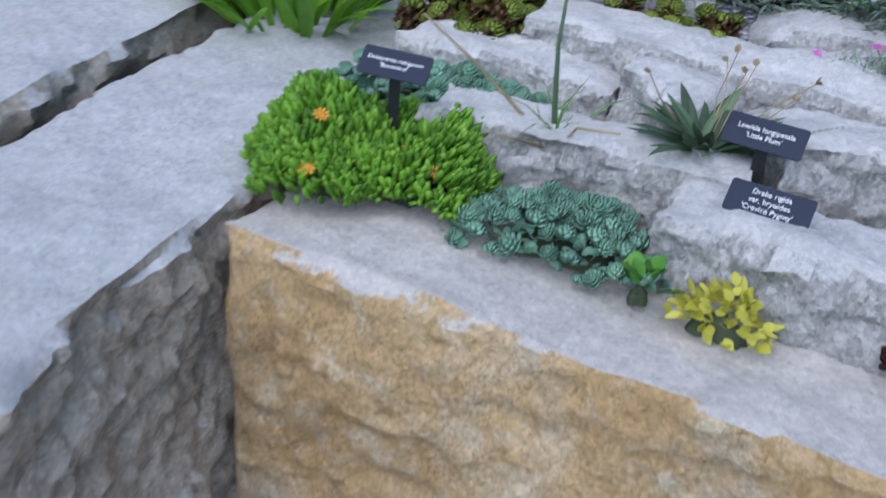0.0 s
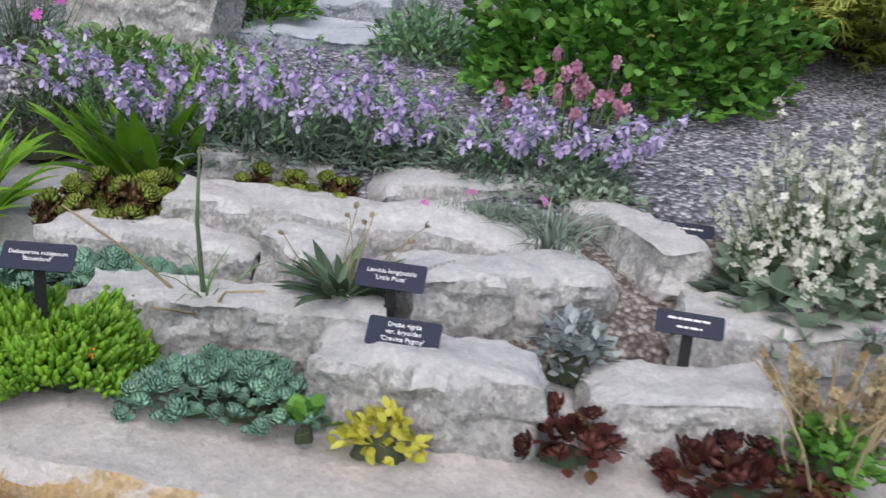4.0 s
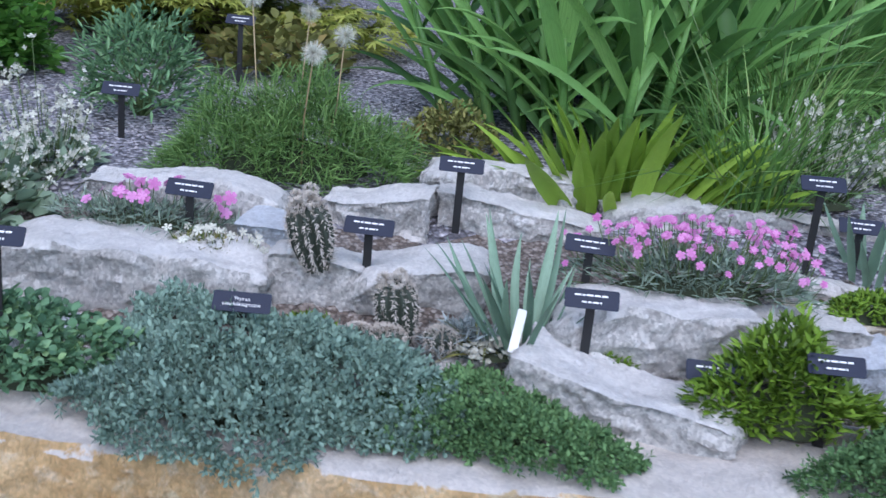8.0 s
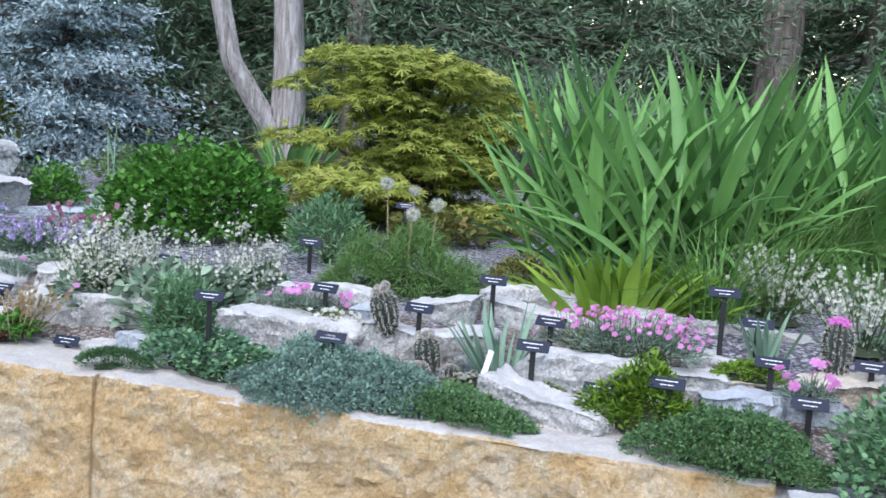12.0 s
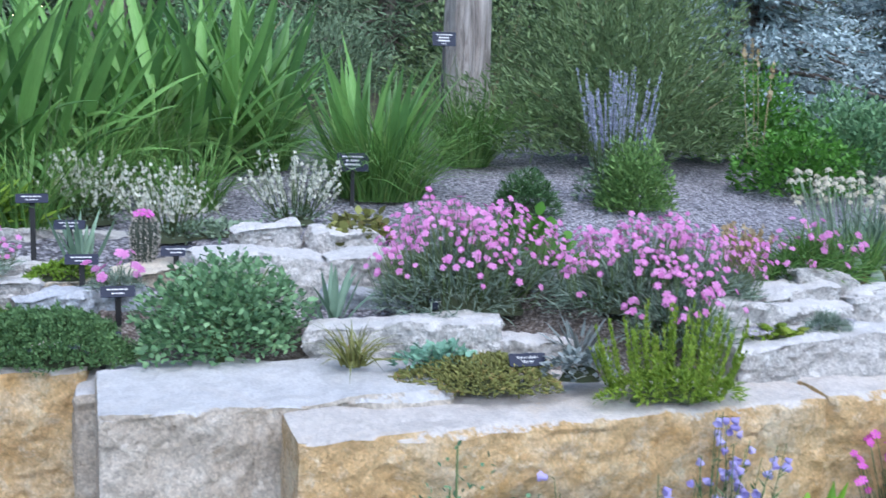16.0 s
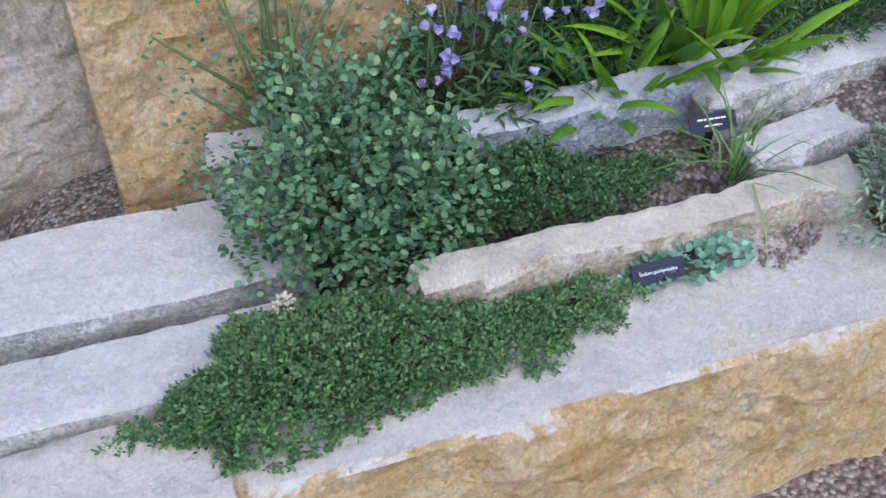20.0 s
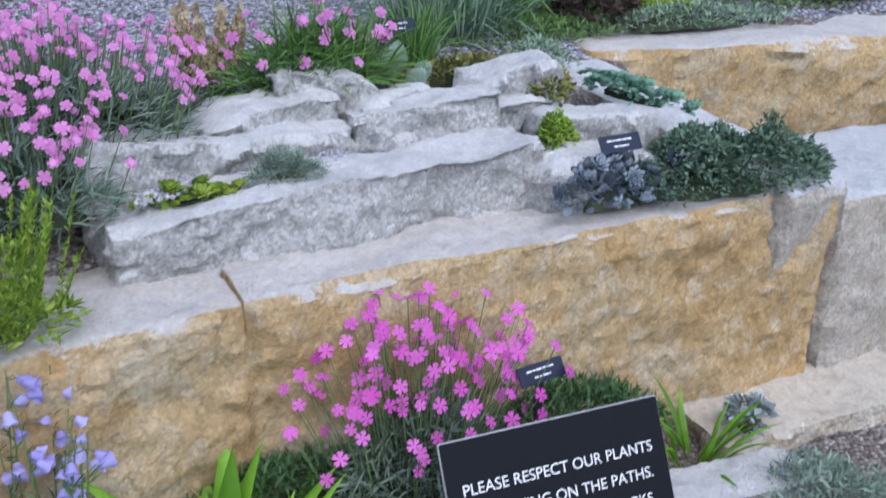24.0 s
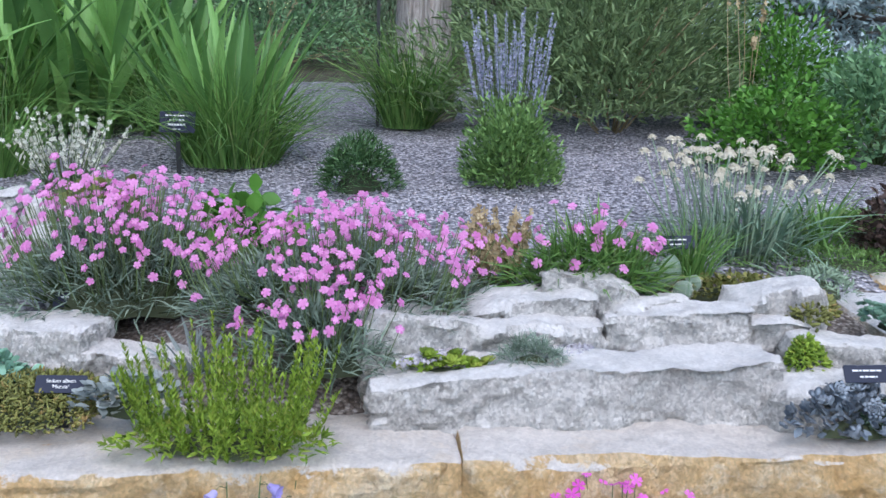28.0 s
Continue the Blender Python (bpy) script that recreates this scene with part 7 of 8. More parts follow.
# ---- the lower bed ----
bush("glaucous_creeper", "sprawling blue-green round-leaved plant against the wall", "plant", 2.93, -1.86, 0.24, 0.22, 0.16, 0.34, 4600, (0.015, 0.0125), OVAL, L_HERB, 3, shell=0.6, lumps=0.5, up=0.2, twigs=30)
bush("glaucous_creeper", "airy sprays of round blue-green leaves", "plant", 2.98, -1.68, 0.30, 0.25, 0.10, 0.47, 620, (0.013, 0.010), OVAL, L_HERB, 5, shell=0.8, lumps=0.6, up=0.3, twigs=40)
bush("glaucous_creeper", "yellow-tipped leaves of a spilling blue-green plant", "plant", 2.97, -2.0, 0.25, 0.18, 0.12, 0.24, 2100, (0.016, 0.013), OVAL, L_HERB, 6, shell=0.6, lumps=0.5, up=0.2)
mat_plant("creeping_thyme", "green creeping thyme spread over flat slabs", "plant", 2.69, -2.10, 0.31, 0.125, -33, 0.275, 0.055, SPRIG, (0.022, 0.022), 2600, L_THYME2, 2.2, 0.7, False, 0.6)
mat_plant("creeping_thyme", "thin trailing edge of thyme on a slab", "plant", 2.56, -2.045, 0.20, 0.05, -33, 0.272, 0.03, SPRIG, (0.02, 0.02), 520, L_THYME2, 5.2, 0.8, False, 0.8)
mat_plant("creeping_thyme", "thin trailing shoots of thyme under a ledge rock", "plant", 2.95, -2.28, 0.17, 0.05, -33, 0.278, 0.035, SPRIG, (0.02, 0.02), 420, L_THYME2, 6.1, 0.8, False, 0.8)
mat_plant("creeping_thyme", "green creeping mat behind a tan ledge rock", "plant", 3.12, -2.08, 0.28, 0.085, -35, 0.30, 0.07, SPRIG, (0.022, 0.022), 1700, L_DARKMAT, 3.2, 0.7, False, 0.6)
mat_plant("round_stonecrop", "round blue-green stonecrop leaves on the slab", "succulent", 3.19, -2.40, 0.12, 0.045, -32, 0.285, 0.025, OVAL, (0.017, 0.015), 240, L_ROS, 4, 0.5)
mat_plant("tiny_saxifrage", "tiny pale pink flower tuft in a joint", "flower", 2.70, -1.93, 0.02, 0.015, 0, 0.285, 0.03, OVAL, (0.008, 0.006), 90, P_CREAM, 4, 0.8)


def bellflowers(x, y, z, n, length, spread, label, leafy):
    """Wiry upright stems hung with bells along their upper half, over dark narrow leaves."""
    ob = mat_plant("bellflower", label, "flower", x, y, leafy[0], leafy[1], -33, z, leafy[2], NARROW, (0.045, 0.008), 2600, L_DARKMAT, x, 0.8, lumps=0.7)
    st, lp, lw = [], [], []
    for k in range(n):
        a, r = RNG.uniform(0, 6.283), math.sqrt(RNG.uniform(0, 1))
        p0 = np.array([spread * r * math.cos(a), spread * r * math.sin(a), 0.0])
        L = length * RNG.uniform(0.62, 1.06)
        p2 = p0 + np.array([math.cos(a) * 0.16 * r + RNG.normal(0, 0.05), math.sin(a) * 0.16 * r - 0.06 + RNG.normal(0, 0.05), 1.0]) * L
        p1 = (p0 + p2) / 2 + RNG.normal(0, 0.012, 3)
        st.append(tube([p0, p1, p2], [0.0017, 0.0015, 0.001], 4))
        for j in range(22):
            q = RNG.uniform(0.05, 0.85)
            lp.append(p0 * (1 - q) ** 2 + 2 * p1 * q * (1 - q) + p2 * q * q)
            b = RNG.uniform(0, 6.283)
            lw.append((math.cos(b), math.sin(b), 0.9))
        for j in range(int(RNG.integers(3, 7))):
            q = 1 - 0.5 * RNG.uniform(0, 1) ** 1.3
            b = RNG.uniform(0, 6.283)
            o = np.array([math.cos(b), math.sin(b) - 0.3, 0.0]) * RNG.uniform(0.008, 0.022)
            p = p0 * (1 - q) ** 2 + 2 * p1 * q * (1 - q) + p2 * q * q
            st.append(tube([p, p + o * 0.7 + (0, 0, 0.006), p + o], [0.0008, 0.0008, 0.0007], 3))
            w = Vector((o[0] * 45 + RNG.normal(0, 0.3), o[1] * 45 - 0.2, RNG.uniform(-0.9, 0.1)))
            part("flower", F_BELL, ob, "", Matrix.LocRotScale(Vector(p + o), w.to_track_quat("Y", "Z"), (0.0165 * RNG.uniform(0.75, 1.15),) * 3))
    v, f, _ = joined(st)
    tagged(part("stem_spray", mesh("stem_spray", v, f, M_STEM), ob), kind="stuff")
    v, f = scatter(NARROW, np.array(lp), np.array(lw), 0.03 * RNG.uniform(0.5, 1.3, len(lp)), 0.0035)
    tagged(part("stem_leaves", mesh("stem_leaves", v, f, L_DARKMAT), ob, "narrow leaves up the stems"), kind="stuff")
    return ob


bellflowers(3.29, -1.88, 0.26, 17, 0.46, 0.09, "blue-violet bellflowers on wiry stems before the ochre wall", (0.30, 0.20, 0.27))
bellflowers(3.535, -1.995, 0.36, 17, 0.47, 0.05, "second clump of blue-violet bellflowers", (0.18, 0.09, 0.17))
blades("strap_leaf_clump", "bright green lance-shaped leaves in the lower bed", "plant", 3.70, -2.15, 0.40, 60, 0.29, 0.042, L_STRAP, 0.14, 0.95, (0.05, 0.75))
blades("strap_leaf_clump", "short broad bright green leaves by a blue-grey rock", "plant", 3.47, -2.08, 0.38, 40, 0.21, 0.036, L_STRAP, 0.13, 1.0, (0.2, 1.0))
mat_plant("sandwort_mat", "dark green feathery mat along the wall's foot", "plant", 3.98, -2.17, 0.36, 0.07, -33, 0.43, 0.12, NARROW, (0.024, 0.004), 4800, L_DARKMAT, 2.2, 0.7)
mat_plant("sandwort_mat", "dark green feathery mat behind the notice", "plant", 4.36, -2.45, 0.20, 0.07, -33, 0.44, 0.13, NARROW, (0.024, 0.004), 2600, L_DARKMAT, 4.2, 0.7)
mat_plant("sandwort_mat", "low dark green mat among rocks", "plant", 3.86, -2.34, 0.18, 0.07, -33, 0.40, 0.06, NARROW, (0.02, 0.004), 1800, L_DARKMAT, 1.2, 0.7)
cushion("maiden_pink", "mound of vivid magenta flowers against the ochre wall", "flower", 4.11, -2.28, 0.17, 0.11, -33, 0.42, 0.17, 1900, (0.06, 0.004), L_GREYG, F_HOT, 210, 0.0138, 0.20, 3)
tuft("grass_tuft", "dark wiry grass stems against the wall", "grass", 3.84, -2.10, 0.42, 12, 0.26, 0.003, L_BROWNMAT, 0.05, 0.5, group="grass tufts")
tuft("grass_tuft", "arching grey-green grass between rocks", "grass", 3.41, -2.37, 0.32, 36, 0.18, 0.005, L_GRASS, 0.03, 0.9, group="grass tufts")
tuft("grass_tuft", "few upright grass blades by the notice", "grass", 4.0, -2.70, 0.42, 26, 0.14, 0.006, L_GRASS, 0.03, 0.4, group="grass tufts")
bush("cranesbill", "finely cut grey-green cranesbill", "plant", 3.56, -2.68, 0.29, 0.17, 0.12, 0.19, 3000, (0.020, 0.006), OVAL, L_GREYLEAF, 4, lumps=0.7)
mat_plant("golden_stonecrop", "bright yellow-green stonecrop mound", "succulent", 4.08, -2.76, 0.10, 0.055, -33, 0.43, 0.08, FINGER, (0.016, 0.006), 900, L_HEATH, 3, 0.5)
rosettes("houseleek_clump", "dark red spiky houseleeks under the notice", "succulent", 3.88, -2.615, 0.075, 0.03, -33, 0.415, 0.025, 12, (0.02, 0.028), L_MAROON, 4, cup=1.4, fat=0.3)
mat_plant("woolly_thyme", "grey-green thyme mound by the path", "plant", 4.05, -2.95, 0.30, 0.14, -33, 0.36, 0.15, SPRIG, (0.024, 0.024), 2300, L_GREYLEAF, 3.2, 0.7, False, 0.5)
mat_plant("grey_cushion", "grey wiry cushion by a rock", "plant", 4.42, -2.88, 0.18, 0.10, -33, 0.38, 0.13, NARROW, (0.022, 0.004), 2200, L_GREYG, 4, 0.7)
blades("strap_leaf_clump", "tuft of green grassy blades beside the wall", "plant", 4.45, -2.66, 0.44, 26, 0.17, 0.014, L_STRAP, 0.05, 0.8, (0.2, 0.9))
mat_plant("silver_carpet", "small blue-grey leaves on a rock", "plant", 4.62, -2.72, 0.06, 0.04, 0, 0.43, 0.04, OVAL, (0.02, 0.012), 160, L_SILVER, 4, 0.6)

# ---- labels ----
plant_label(-0.072, 1.252, 0.87, 0.135, "Delosperma nubigenum\n'Basutoland'", -20, 44, PLATE_TALL, None, 0.0084)
plant_label(0.394, 1.12, 0.92, 0.08, "Lewisia longipetala\n'Little Plum'", -32, 46, PLATE_TALL, None, 0.0096)
plant_label(0.378, 1.01, 0.90, 0.06, "Draba rigida\nvar. bryoides\n'Crevice Pygmy'", -30, 42, PLATE_TALL, None, 0.0094)
for lx, ly, lz, lh in ((0.757, 0.908, 0.86, 0.128), (1.0, 0.67, 0.82, 0.038), (0.99, 1.26, 0.92, 0.075), (0.945, 1.53, 1.0, 0.11), (1.807, 0.54, 0.99, 0.088), (2.34, 0.42, 0.99, 0.15), (2.066, 0.275, 0.98, 0.085), (2.32, -0.075, 0.92, 0.105),
                       (2.46, -0.24, 0.86, 0.085), (2.587, -0.37, 0.87, 0.125), (2.94, 0.005, 1.0, 0.185), (2.94, -0.28, 0.94, 0.095), (1.437, 0.31, 0.91, 0.165), (3.04, -0.03, 1.0, 0.10), (3.06, 1.0, 1.07, 0.13), (2.42, 0.07, 0.98, 0.09), (1.82, 1.20, 1.05, 0.11),
                       (3.25, -0.29, 0.93, 0.10), (2.94, -0.47, 0.87, 0.10), (2.78, -0.66, 0.85, 0.05), (3.55, -1.14, 0.89, 0.07), (3.852, -1.385, 0.92, 0.075), (4.20, -1.66, 0.95, 0.07), (4.75, -1.83, 0.99, 0.10), (4.83, -2.15, 0.95, 0.06), (4.70, -2.52, 0.86, 0.06),
                       (4.62, -2.41, 0.91, 0.04), (3.83, -2.525, 0.32, 0.08), (3.455, -2.295, 0.31, 0.075), (4.235, -2.44, 0.45, 0.205), (3.80, -2.86, 0.34, 0.09), (1.30, 0.95, 1.0, 0.1), (2.3, 1.75, 1.09, 0.2)):
    plant_label(lx, ly, lz, lh, None, -33 + RNG.normal(0, 3), RNG.uniform(46, 58))
plant_label(1.78, 0.135, 0.87, 0.125, "Thymus\npseudolanuginosus", -30, 50, None, None, 0.0082)
plant_label(3.40, -1.535, 0.825, 0.082, "Sedum album\n'Murale'", -33, 52, None, None, 0.0100)
plant_label(3.115, -2.375, 0.27, 0.045, "Sedum pachyclados", -33, 52, None, None, 0.0088)
plant_label(4.26, -0.02, 1.02, 0.235, None, -40, 75, PLATE_BIG, BARS3)
plant_label(5.50, 0.60, 1.14, 0.68, None, -40, 75, PLATE_BIG, BARS3)
plant_label(2.55, 2.75, 1.15, 0.75, None, -10, 75, PLATE_BIG, BARS3)


def white_tag(x, y, z):
    ob = root("white_tag", "small white plastic plant tag stuck in the soil", "plant label", "", (x, y, z))
    part("tag", plate_mesh(0.016, 0.075, 0.0012, 0.003, M_TAG), ob, "", pose(0, 0, 0.03, 70, 12, -25))


M_TAG = plain("white_plastic", (0.78, 0.78, 0.76), 0.4, 0.04)
white_tag(2.20, -0.04, 0.935)
white_tag(3.50, -0.785, 0.98)

notice = root("notice_sign", "black notice board on a steel stake with white lettering", "sign", "", (4.03, -2.575, 0.36))
notice.rotation_euler = (0, 0, radians(-37.5))
nb = part("board", plate_mesh(0.362, 0.215, 0.005, 0.003, M_BOARD), notice, "", pose(0, -0.006, 0.235, 62))
part("edge", plate_mesh(0.366, 0.219, 0.004, 0.003, plain("grey_board_edge", (0.35, 0.36, 0.37), 0.5)), notice, "grey edge of the board", pose(0, -0.006, 0.235, 62) @ pose(0, 0, -0.003))
lettering("PLEASE RESPECT OUR PLANTS\nBY STAYING ON THE PATHS.\nDO NOT CLIMB ON ROCKS.", 0.0235, nb, pose(0, -0.003, 0.0012), "white engraved capitals", 1.65, 0.0)
part("stake", mesh("stake", *tube([(0.06, 0.004, -0.1), (0.06, 0.004, 0.2)], 0.011, 4), M_STAKE, False), notice)

# ---- shrubs and trees of the background ----
PALM = joined([(scatter(NARROW, np.zeros((1, 3)), np.array([[math.sin(t), math.cos(t), 0.05 * math.cos(t * 3)]]), 1 - 0.35 * abs(t) / 1.7, 0.14, np.zeros(1))) for t in (-1.7, -1.1, -0.55, 0, 0.55, 1.1, 1.7)])
PALM = (PALM[0], PALM[1])


def maple(x, y, z, r, h, n, label):
    ob = root("japanese_maple", label, "tree", "", (x, y, z))
    p, d, st = [], [], []
    for k in range(48):
        a, q = RNG.uniform(0, 6.283), RNG.uniform(0, 1)
        rad = r * math.sqrt(RNG.uniform(0.02, 1)) * (1 - 0.45 * q)
        c = np.array([rad * math.cos(a), rad * math.sin(a), h * (0.03 + 0.97 * q) * (1 - 0.30 * (rad / r) ** 2)])
        st.append(tube([(0, 0, 0), c * (0.35, 0.35, 0.6), c * (0.8, 0.8, 0.95), c], [0.022, 0.014, 0.008, 0.004], 5))
        m = n // 48
        b, w = RNG.uniform(0, 6.283, m), np.sqrt(RNG.uniform(0, 1, m)) * r * 0.36
        p.append(np.c_[c[0] + w * np.cos(b), c[1] + w * np.sin(b), c[2] + 0.02 - 0.9 * w ** 2 / r + RNG.normal(0, 0.018, m)])
        d.append(np.c_[np.cos(b) + 0.5 * math.cos(a), np.sin(b) + 0.5 * math.sin(a), RNG.normal(-0.35, 0.25, m)])
    p, d = np.concatenate(p), np.concatenate(d)
    v, f = scatter(PALM, p, d, 0.075 * RNG.uniform(0.7, 1.25, len(p)), 0.075 * RNG.uniform(0.7, 1.25, len(p)), RNG.normal(0, 0.35, len(p)))
    part("crown", mesh("crown", v, f, L_MAPLE), ob)
    for v, f in st:
        part("branch", mesh("branch", v, f, M_BARK), ob)


maple(2.52, 2.75, 1.10, 0.80, 1.02, 7200, "weeping yellow-green japanese maple with feathery leaves")


def conifer(name, x, y, z, h, r, tiers, material, label, bare=0.9, needle=(0.16, 0.035), per=46, seed=1, bark=None, trunk=0.13):
    ob = root(name, label, "tree", "trees of the wood", (x, y, z))
    part("trunk", mesh("trunk", *tube([(0, 0, -0.3), (0.03, 0.02, h * 0.3), (0, 0, h * 0.7), (0, 0, h)], [trunk * 1.2, trunk, trunk * 0.55, 0.02], 9), bark or M_BARK), ob)
    p, d, st = [], [], []
    for k in range(tiers):
        q = (k + RNG.uniform(0, 1)) / tiers
        zc = bare + (h - bare) * q
        a = RNG.uniform(0, 6.283)
        L = r * (1 - q) ** 0.8 * RNG.uniform(0.6, 1.15) + 0.1
        way = np.array([math.cos(a), math.sin(a), 0.12 - 0.3 * (1 - q)])
        st.append(tube([(0, 0, zc), way * L * 0.5 + (0, 0, zc), way * L + (0, 0, zc - 0.1 * L)], [0.03, 0.018, 0.006], 4))
        t = RNG.uniform(0.12, 1.05, per)
        p.append(way * (L * t)[:, None] + (0, 0, zc) + RNG.normal(0, 1, (per, 3)) * (0.10 * L, 0.10 * L, 0.05 * L))
        d.append(way + RNG.normal(0, 0.7, (per, 3)) + (0, 0, -0.15))
    p, d = np.concatenate(p), np.concatenate(d)
    v, f = scatter(NARROW, p, d, needle[0] * RNG.uniform(0.6, 1.4, len(p)), needle[1] * RNG.uniform(0.7, 1.3, len(p)), RNG.uniform(0, 3, len(p)))
    part("crown", mesh("crown", v, f, material), ob)
    v, f, _ = joined(st)
    tagged(part("branchwork", mesh("branchwork", v, f, bark or M_BARK), ob), kind="stuff")
    return ob


pine = conifer("pine_tree", -0.8, 9.2, 1.4, 7.5, 2.6, 160, L_PINE, "dark green pine of the wood behind the garden", 0.3, (0.11, 0.018), 380)
for tx, ty, sc, rz in ((1.0, 10.5, 1.1, 40), (3.2, 9.6, 1.0, 100), (5.4, 10.6, 1.15, 160), (7.2, 9.6, 1.0, 210), (9.6, 8.6, 1.1, 260), (11.2, 6.6, 1.0, 300), (12.4, 4.4, 1.1, 20), (13.2, 2.2, 1.0, 70), (13.8, 0.0, 1.1, 130), (14.0, -2.4, 1.0, 190), (-3.0, 7.6, 1.0, 230), (-4.6, 5.0, 1.1, 280), (-5.4, 2.2, 1.0, 330)):
    copy_thing(pine, pose(tx, ty, bed(tx, ty) - 0.1, 0, 0, rz) @ Matrix.Scale(sc, 4))
far = conifer("spruce_tree", -2.2, 13.0, 1.5, 10, 3.0, 150, L_PINE, "tall dark spruce deep in the wood", 0.1, (0.22, 0.036), 340)
for tx, ty, sc, rz in ((2.0, 14.5, 1.0, 90), (4.4, 13.6, 1.1, 30), (8.2, 14.0, 1.0, 150), (12.0, 12.0, 1.1, 200), (15.0, 8.5, 1.0, 250), (17.0, 4.5, 1.1, 310), (18.0, 0.5, 1.0, 10), (18.0, -3.5, 1.1, 60), (-6.5, 10.0, 1.0, 120), (10.6, 13.6, 0.9, 75), (6.3, 15.2, 0.9, 20)):
    copy_thing(far, pose(tx, ty, 1.5, 0, 0, rz) @ Matrix.Scale(sc, 4))
blue = conifer("blue_juniper", 8.75, 0.45, 1.1, 2.9, 1.15, 190, L_SPRUCE, "grey-blue juniper with weeping branches", 0.02, (0.05, 0.018), 380)
copy_thing(blue, pose(10.2, -0.4, 1.15, 0, 0, 120) @ Matrix.Scale(0.9, 4))
copy_thing(blue, pose(0.2, 6.4, 1.25, 0, 0, 60) @ Matrix.Scale(0.95, 4))
copy_thing(blue, pose(9.3, -1.05, 1.1, 0, 0, 220) @ Matrix.Scale(0.32, 4))
bush("mugo_pine", "low dark green mounded pine", "shrub", 4.6, 6.0, 1.35, 1.15, 0.8, 0.95, 5200, (0.10, 0.014), NARROW, L_PINE, 4, shell=0.5, up=0.6, twig_mat=M_BARK)
bush("mugo_pine", "low dark green mounded pine by a trunk", "shrub", 8.6, 5.2, 1.4, 1.1, 0.9, 0.9, 4200, (0.10, 0.014), NARROW, L_PINE, 6, shell=0.5, up=0.6, twig_mat=M_BARK)
bush("woodland_shrub", "light green shrub at the wood's edge", "shrub", 6.6, 3.9, 1.3, 0.9, 0.7, 0.95, 4200, (0.06, 0.022), OVAL, L_OREG, 7, shell=0.6, twig_mat=M_TWIG)
bush("woodland_shrub", "dark leafy shrub at the wood's edge", "shrub", 8.4, 2.6, 1.3, 0.9, 0.8, 1.1, 4000, (0.06, 0.022), OVAL, L_WILLOW, 8, shell=0.6, twig_mat=M_TWIG)
bush("woodland_shrub", "low sunlit yellow-green shrub in the wood", "shrub", -0.3, 6.2, 1.25, 0.5, 0.5, 0.5, 1600, (0.05, 0.03), OVAL, L_FARLEAF, 9, twig_mat=M_TWIG)
bush("woodland_shrub", "yellow-green sunlit bush between trunks", "shrub", 5.2, 12.0, 1.6, 1.5, 1.2, 1.9, 3000, (0.12, 0.08), OVAL, L_FARLEAF, 5, twig_mat=M_TWIG)
blades("iris_clump", "yellow-green leaves beside the blue juniper", "iris", 8.6, -0.75, 1.15, 26, 0.42, 0.05, L_CHART, 0.10, 0.6, (0.1, 0.6), group="tall iris clumps")
bush("peony_bush", "leafy bush with a few pink flowers by boulders", "shrub", 8.9, -1.7, 1.1, 0.6, 0.5, 0.6, 1600, (0.06, 0.03), OVAL, L_FERN, 4)
bush("leafy_ground_cover", "low leafy plants below the pale trunk", "plant", 1.2, 4.4, 1.2, 0.6, 0.35, 0.22, 1200, (0.05, 0.03), OVAL, L_WILLOW, 4)


def trunk_tree(name, x, y, z, stems, label, bark):
    ob = root(name, label, "tree", "", (x, y, z))
    for k, (pts, rad) in enumerate(stems):
        pts = np.array(pts, float)
        t = np.linspace(0, len(pts) - 1, 26)
        fine = np.c_[[np.interp(t, range(len(pts)), pts[:, i]) for i in range(3)]].T
        rr = np.interp(t, range(len(rad)), rad)
        v, f = tube(fine, rr, 20)
        v = np.array([q + np.array(((q[0] - c[0]), (q[1] - c[1]), 0)) * (0.30 * noise.noise((math.atan2(q[1] - c[1], q[0] - c[0]) * 2.2 + q[2] * 0.8, q[2] * 0.6, k)) + 0.12 * noise.noise((math.atan2(q[1] - c[1], q[0] - c[0]) * 7 + q[2], q[2] * 1.5, k))) for q, c in zip(v, np.repeat(fine, 20, 0))])
        part("trunk" if k == 0 else "limb", mesh("trunk", v, f, bark), ob)
    return ob


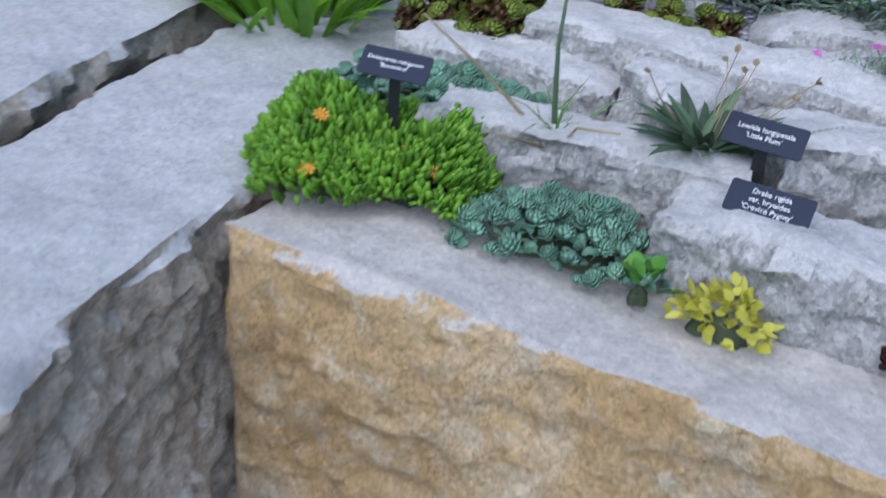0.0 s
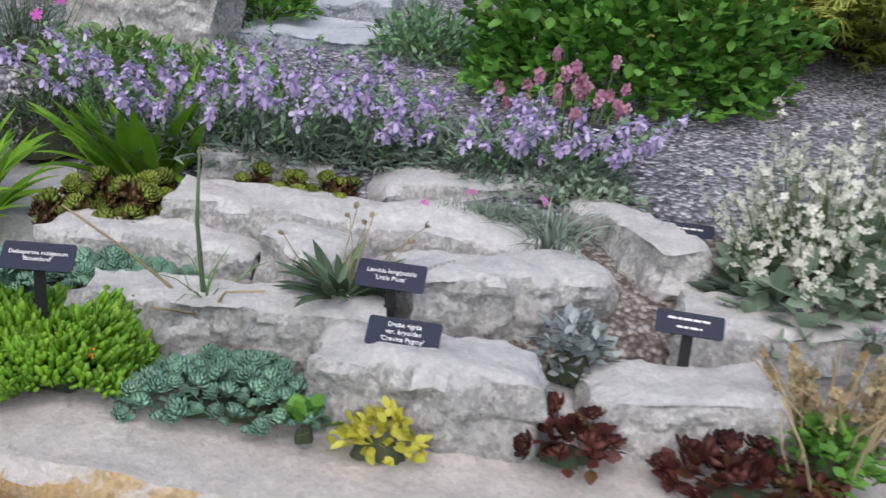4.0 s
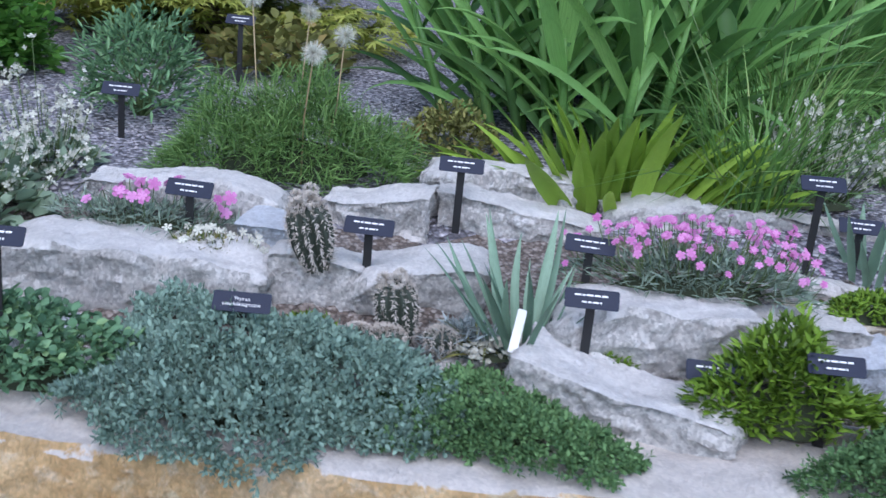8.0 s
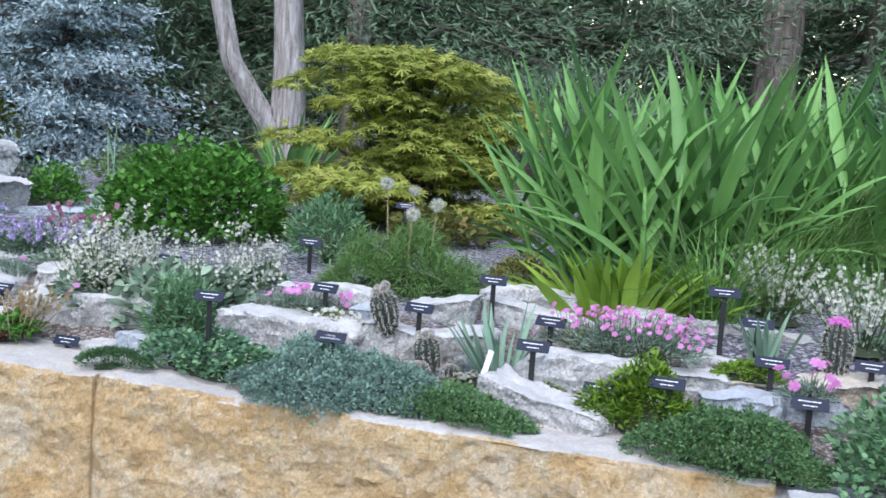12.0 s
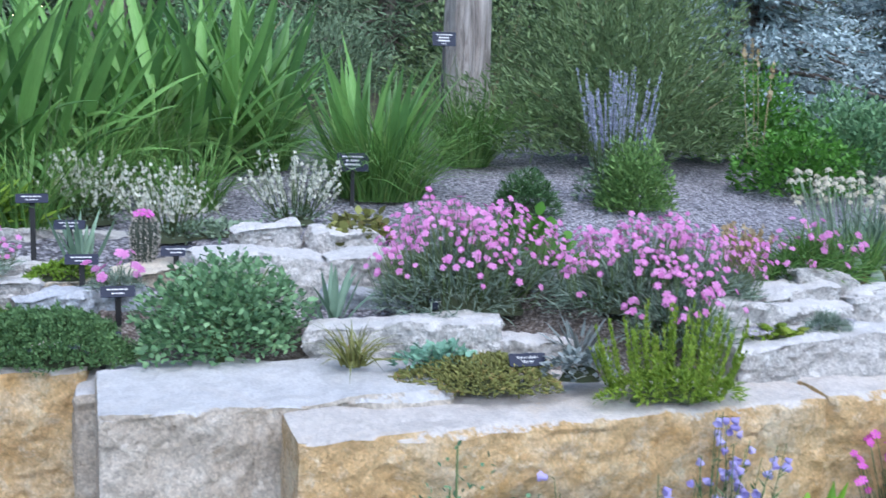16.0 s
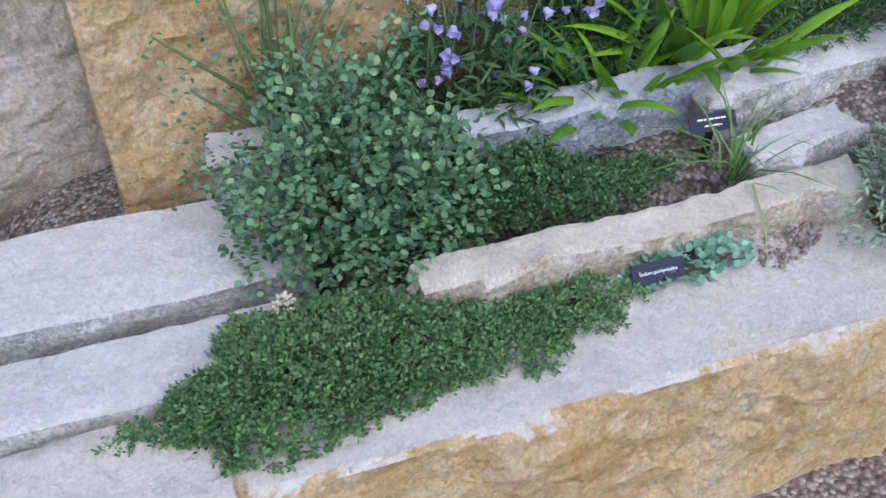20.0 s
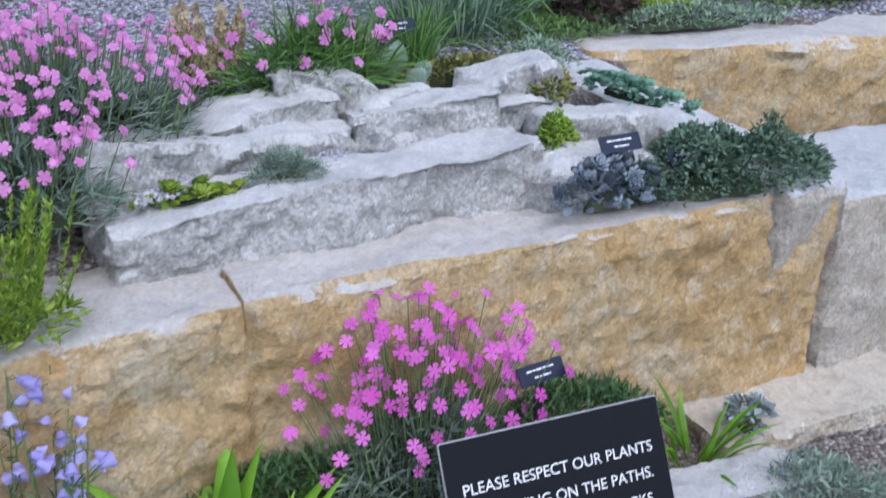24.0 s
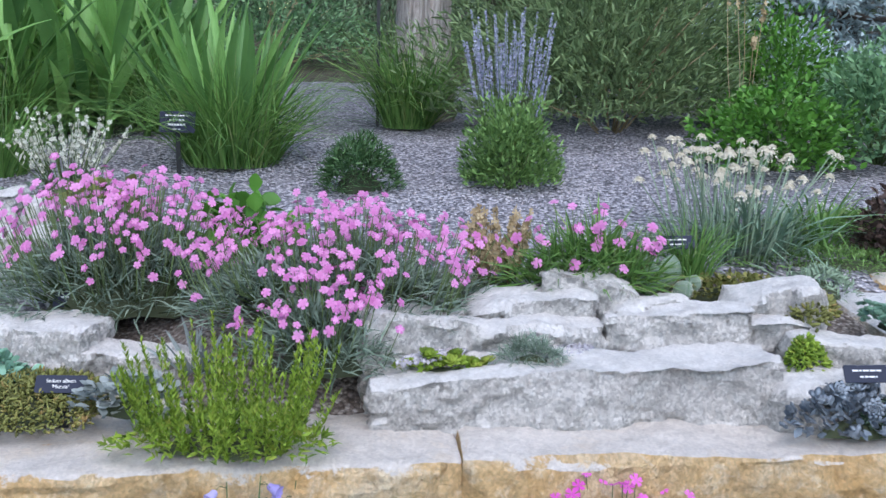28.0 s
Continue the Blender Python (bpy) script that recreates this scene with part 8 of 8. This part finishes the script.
trunk_tree("pale_tree", 2.05, 5.5, 1.2, [([(0, 0, -0.3), (0.0, 0, 0.35), (-0.02, 0, 1.0), (-0.12, 0.05, 2.2), (-0.1, 0.1, 4.5)], [0.17, 0.135, 0.115, 0.10, 0.08]), ([(-0.02, 0, 0.2), (-0.22, -0.02, 0.55), (-0.48, 0, 0.95), (-0.62, 0.05, 1.6), (-1.0, 0.1, 3.5)], [0.09, 0.09, 0.085, 0.075, 0.05])], "pale twisted tree trunk forking low", M_PALE_BARK)
trunk_tree("pale_tree", 5.85, 0.75, 1.12, [([(0, 0, -0.3), (0.02, 0, 0.5), (0.04, 0, 1.4), (0.10, 0, 2.6), (0.05, 0, 5)], [0.19, 0.125, 0.11, 0.10, 0.09]), ([(-0.03, -0.03, -0.25), (-0.07, -0.05, 0.15), (-0.06, -0.04, 0.6), (-0.10, -0.02, 1.5), (-0.35, 0.05, 3.0), (-0.8, 0.1, 4.5)], [0.12, 0.075, 0.065, 0.06, 0.05, 0.03])], "pale silvery old trunk standing in gravel", M_PALE_BARK)
trunk_tree("grey_tree", 8.0, 8.2, 1.4, [([(0, 0, -0.3), (0.02, 0, 1.5), (0.04, 0, 3), (0.0, 0, 8)], [0.27, 0.24, 0.22, 0.16])], "straight grey-brown tree trunk in the wood", M_BARK)
trunk_tree("grey_tree", 3.0, 8.6, 1.4, [([(0, 0, -0.3), (0.02, 0, 1.5), (0.0, 0, 8)], [0.16, 0.14, 0.10])], "thin grey-brown tree trunk in the wood", M_BARK)


# ---- the distant edge of the wood: a dark green rise all round, lower where the evening light comes through ----
fv, ff = [], []
N, ROWS = 220, 5
for i in range(N):
    a = 2 * math.pi * i / N
    bearing = math.degrees(a)
    low = math.exp(-((bearing - 28) / 7.0) ** 2)
    top = (9.5 + 2.2 * noise.noise((i * 0.21, 0, 0)) + 1.6 * noise.noise((i * 0.83, 4, 0))) * (1 - 0.62 * low)
    for k in range(ROWS):
        q = k / (ROWS - 1)
        r = 58 + 3.0 * q + 1.3 * noise.noise((i * 0.6, k * 1.3, 2))
        fv.append((3 + r * math.sin(a), r * math.cos(a), -0.5 + top * q))
for i in range(N):
    for k in range(ROWS - 1):
        j = (i + 1) % N
        ff.append((i * ROWS + k, j * ROWS + k, j * ROWS + k + 1, i * ROWS + k + 1))
tagged(new("backdrop", mesh("backdrop", fv, ff, M_WOOD)), "distant dark green edge of the wood", "wood", kind="structure")
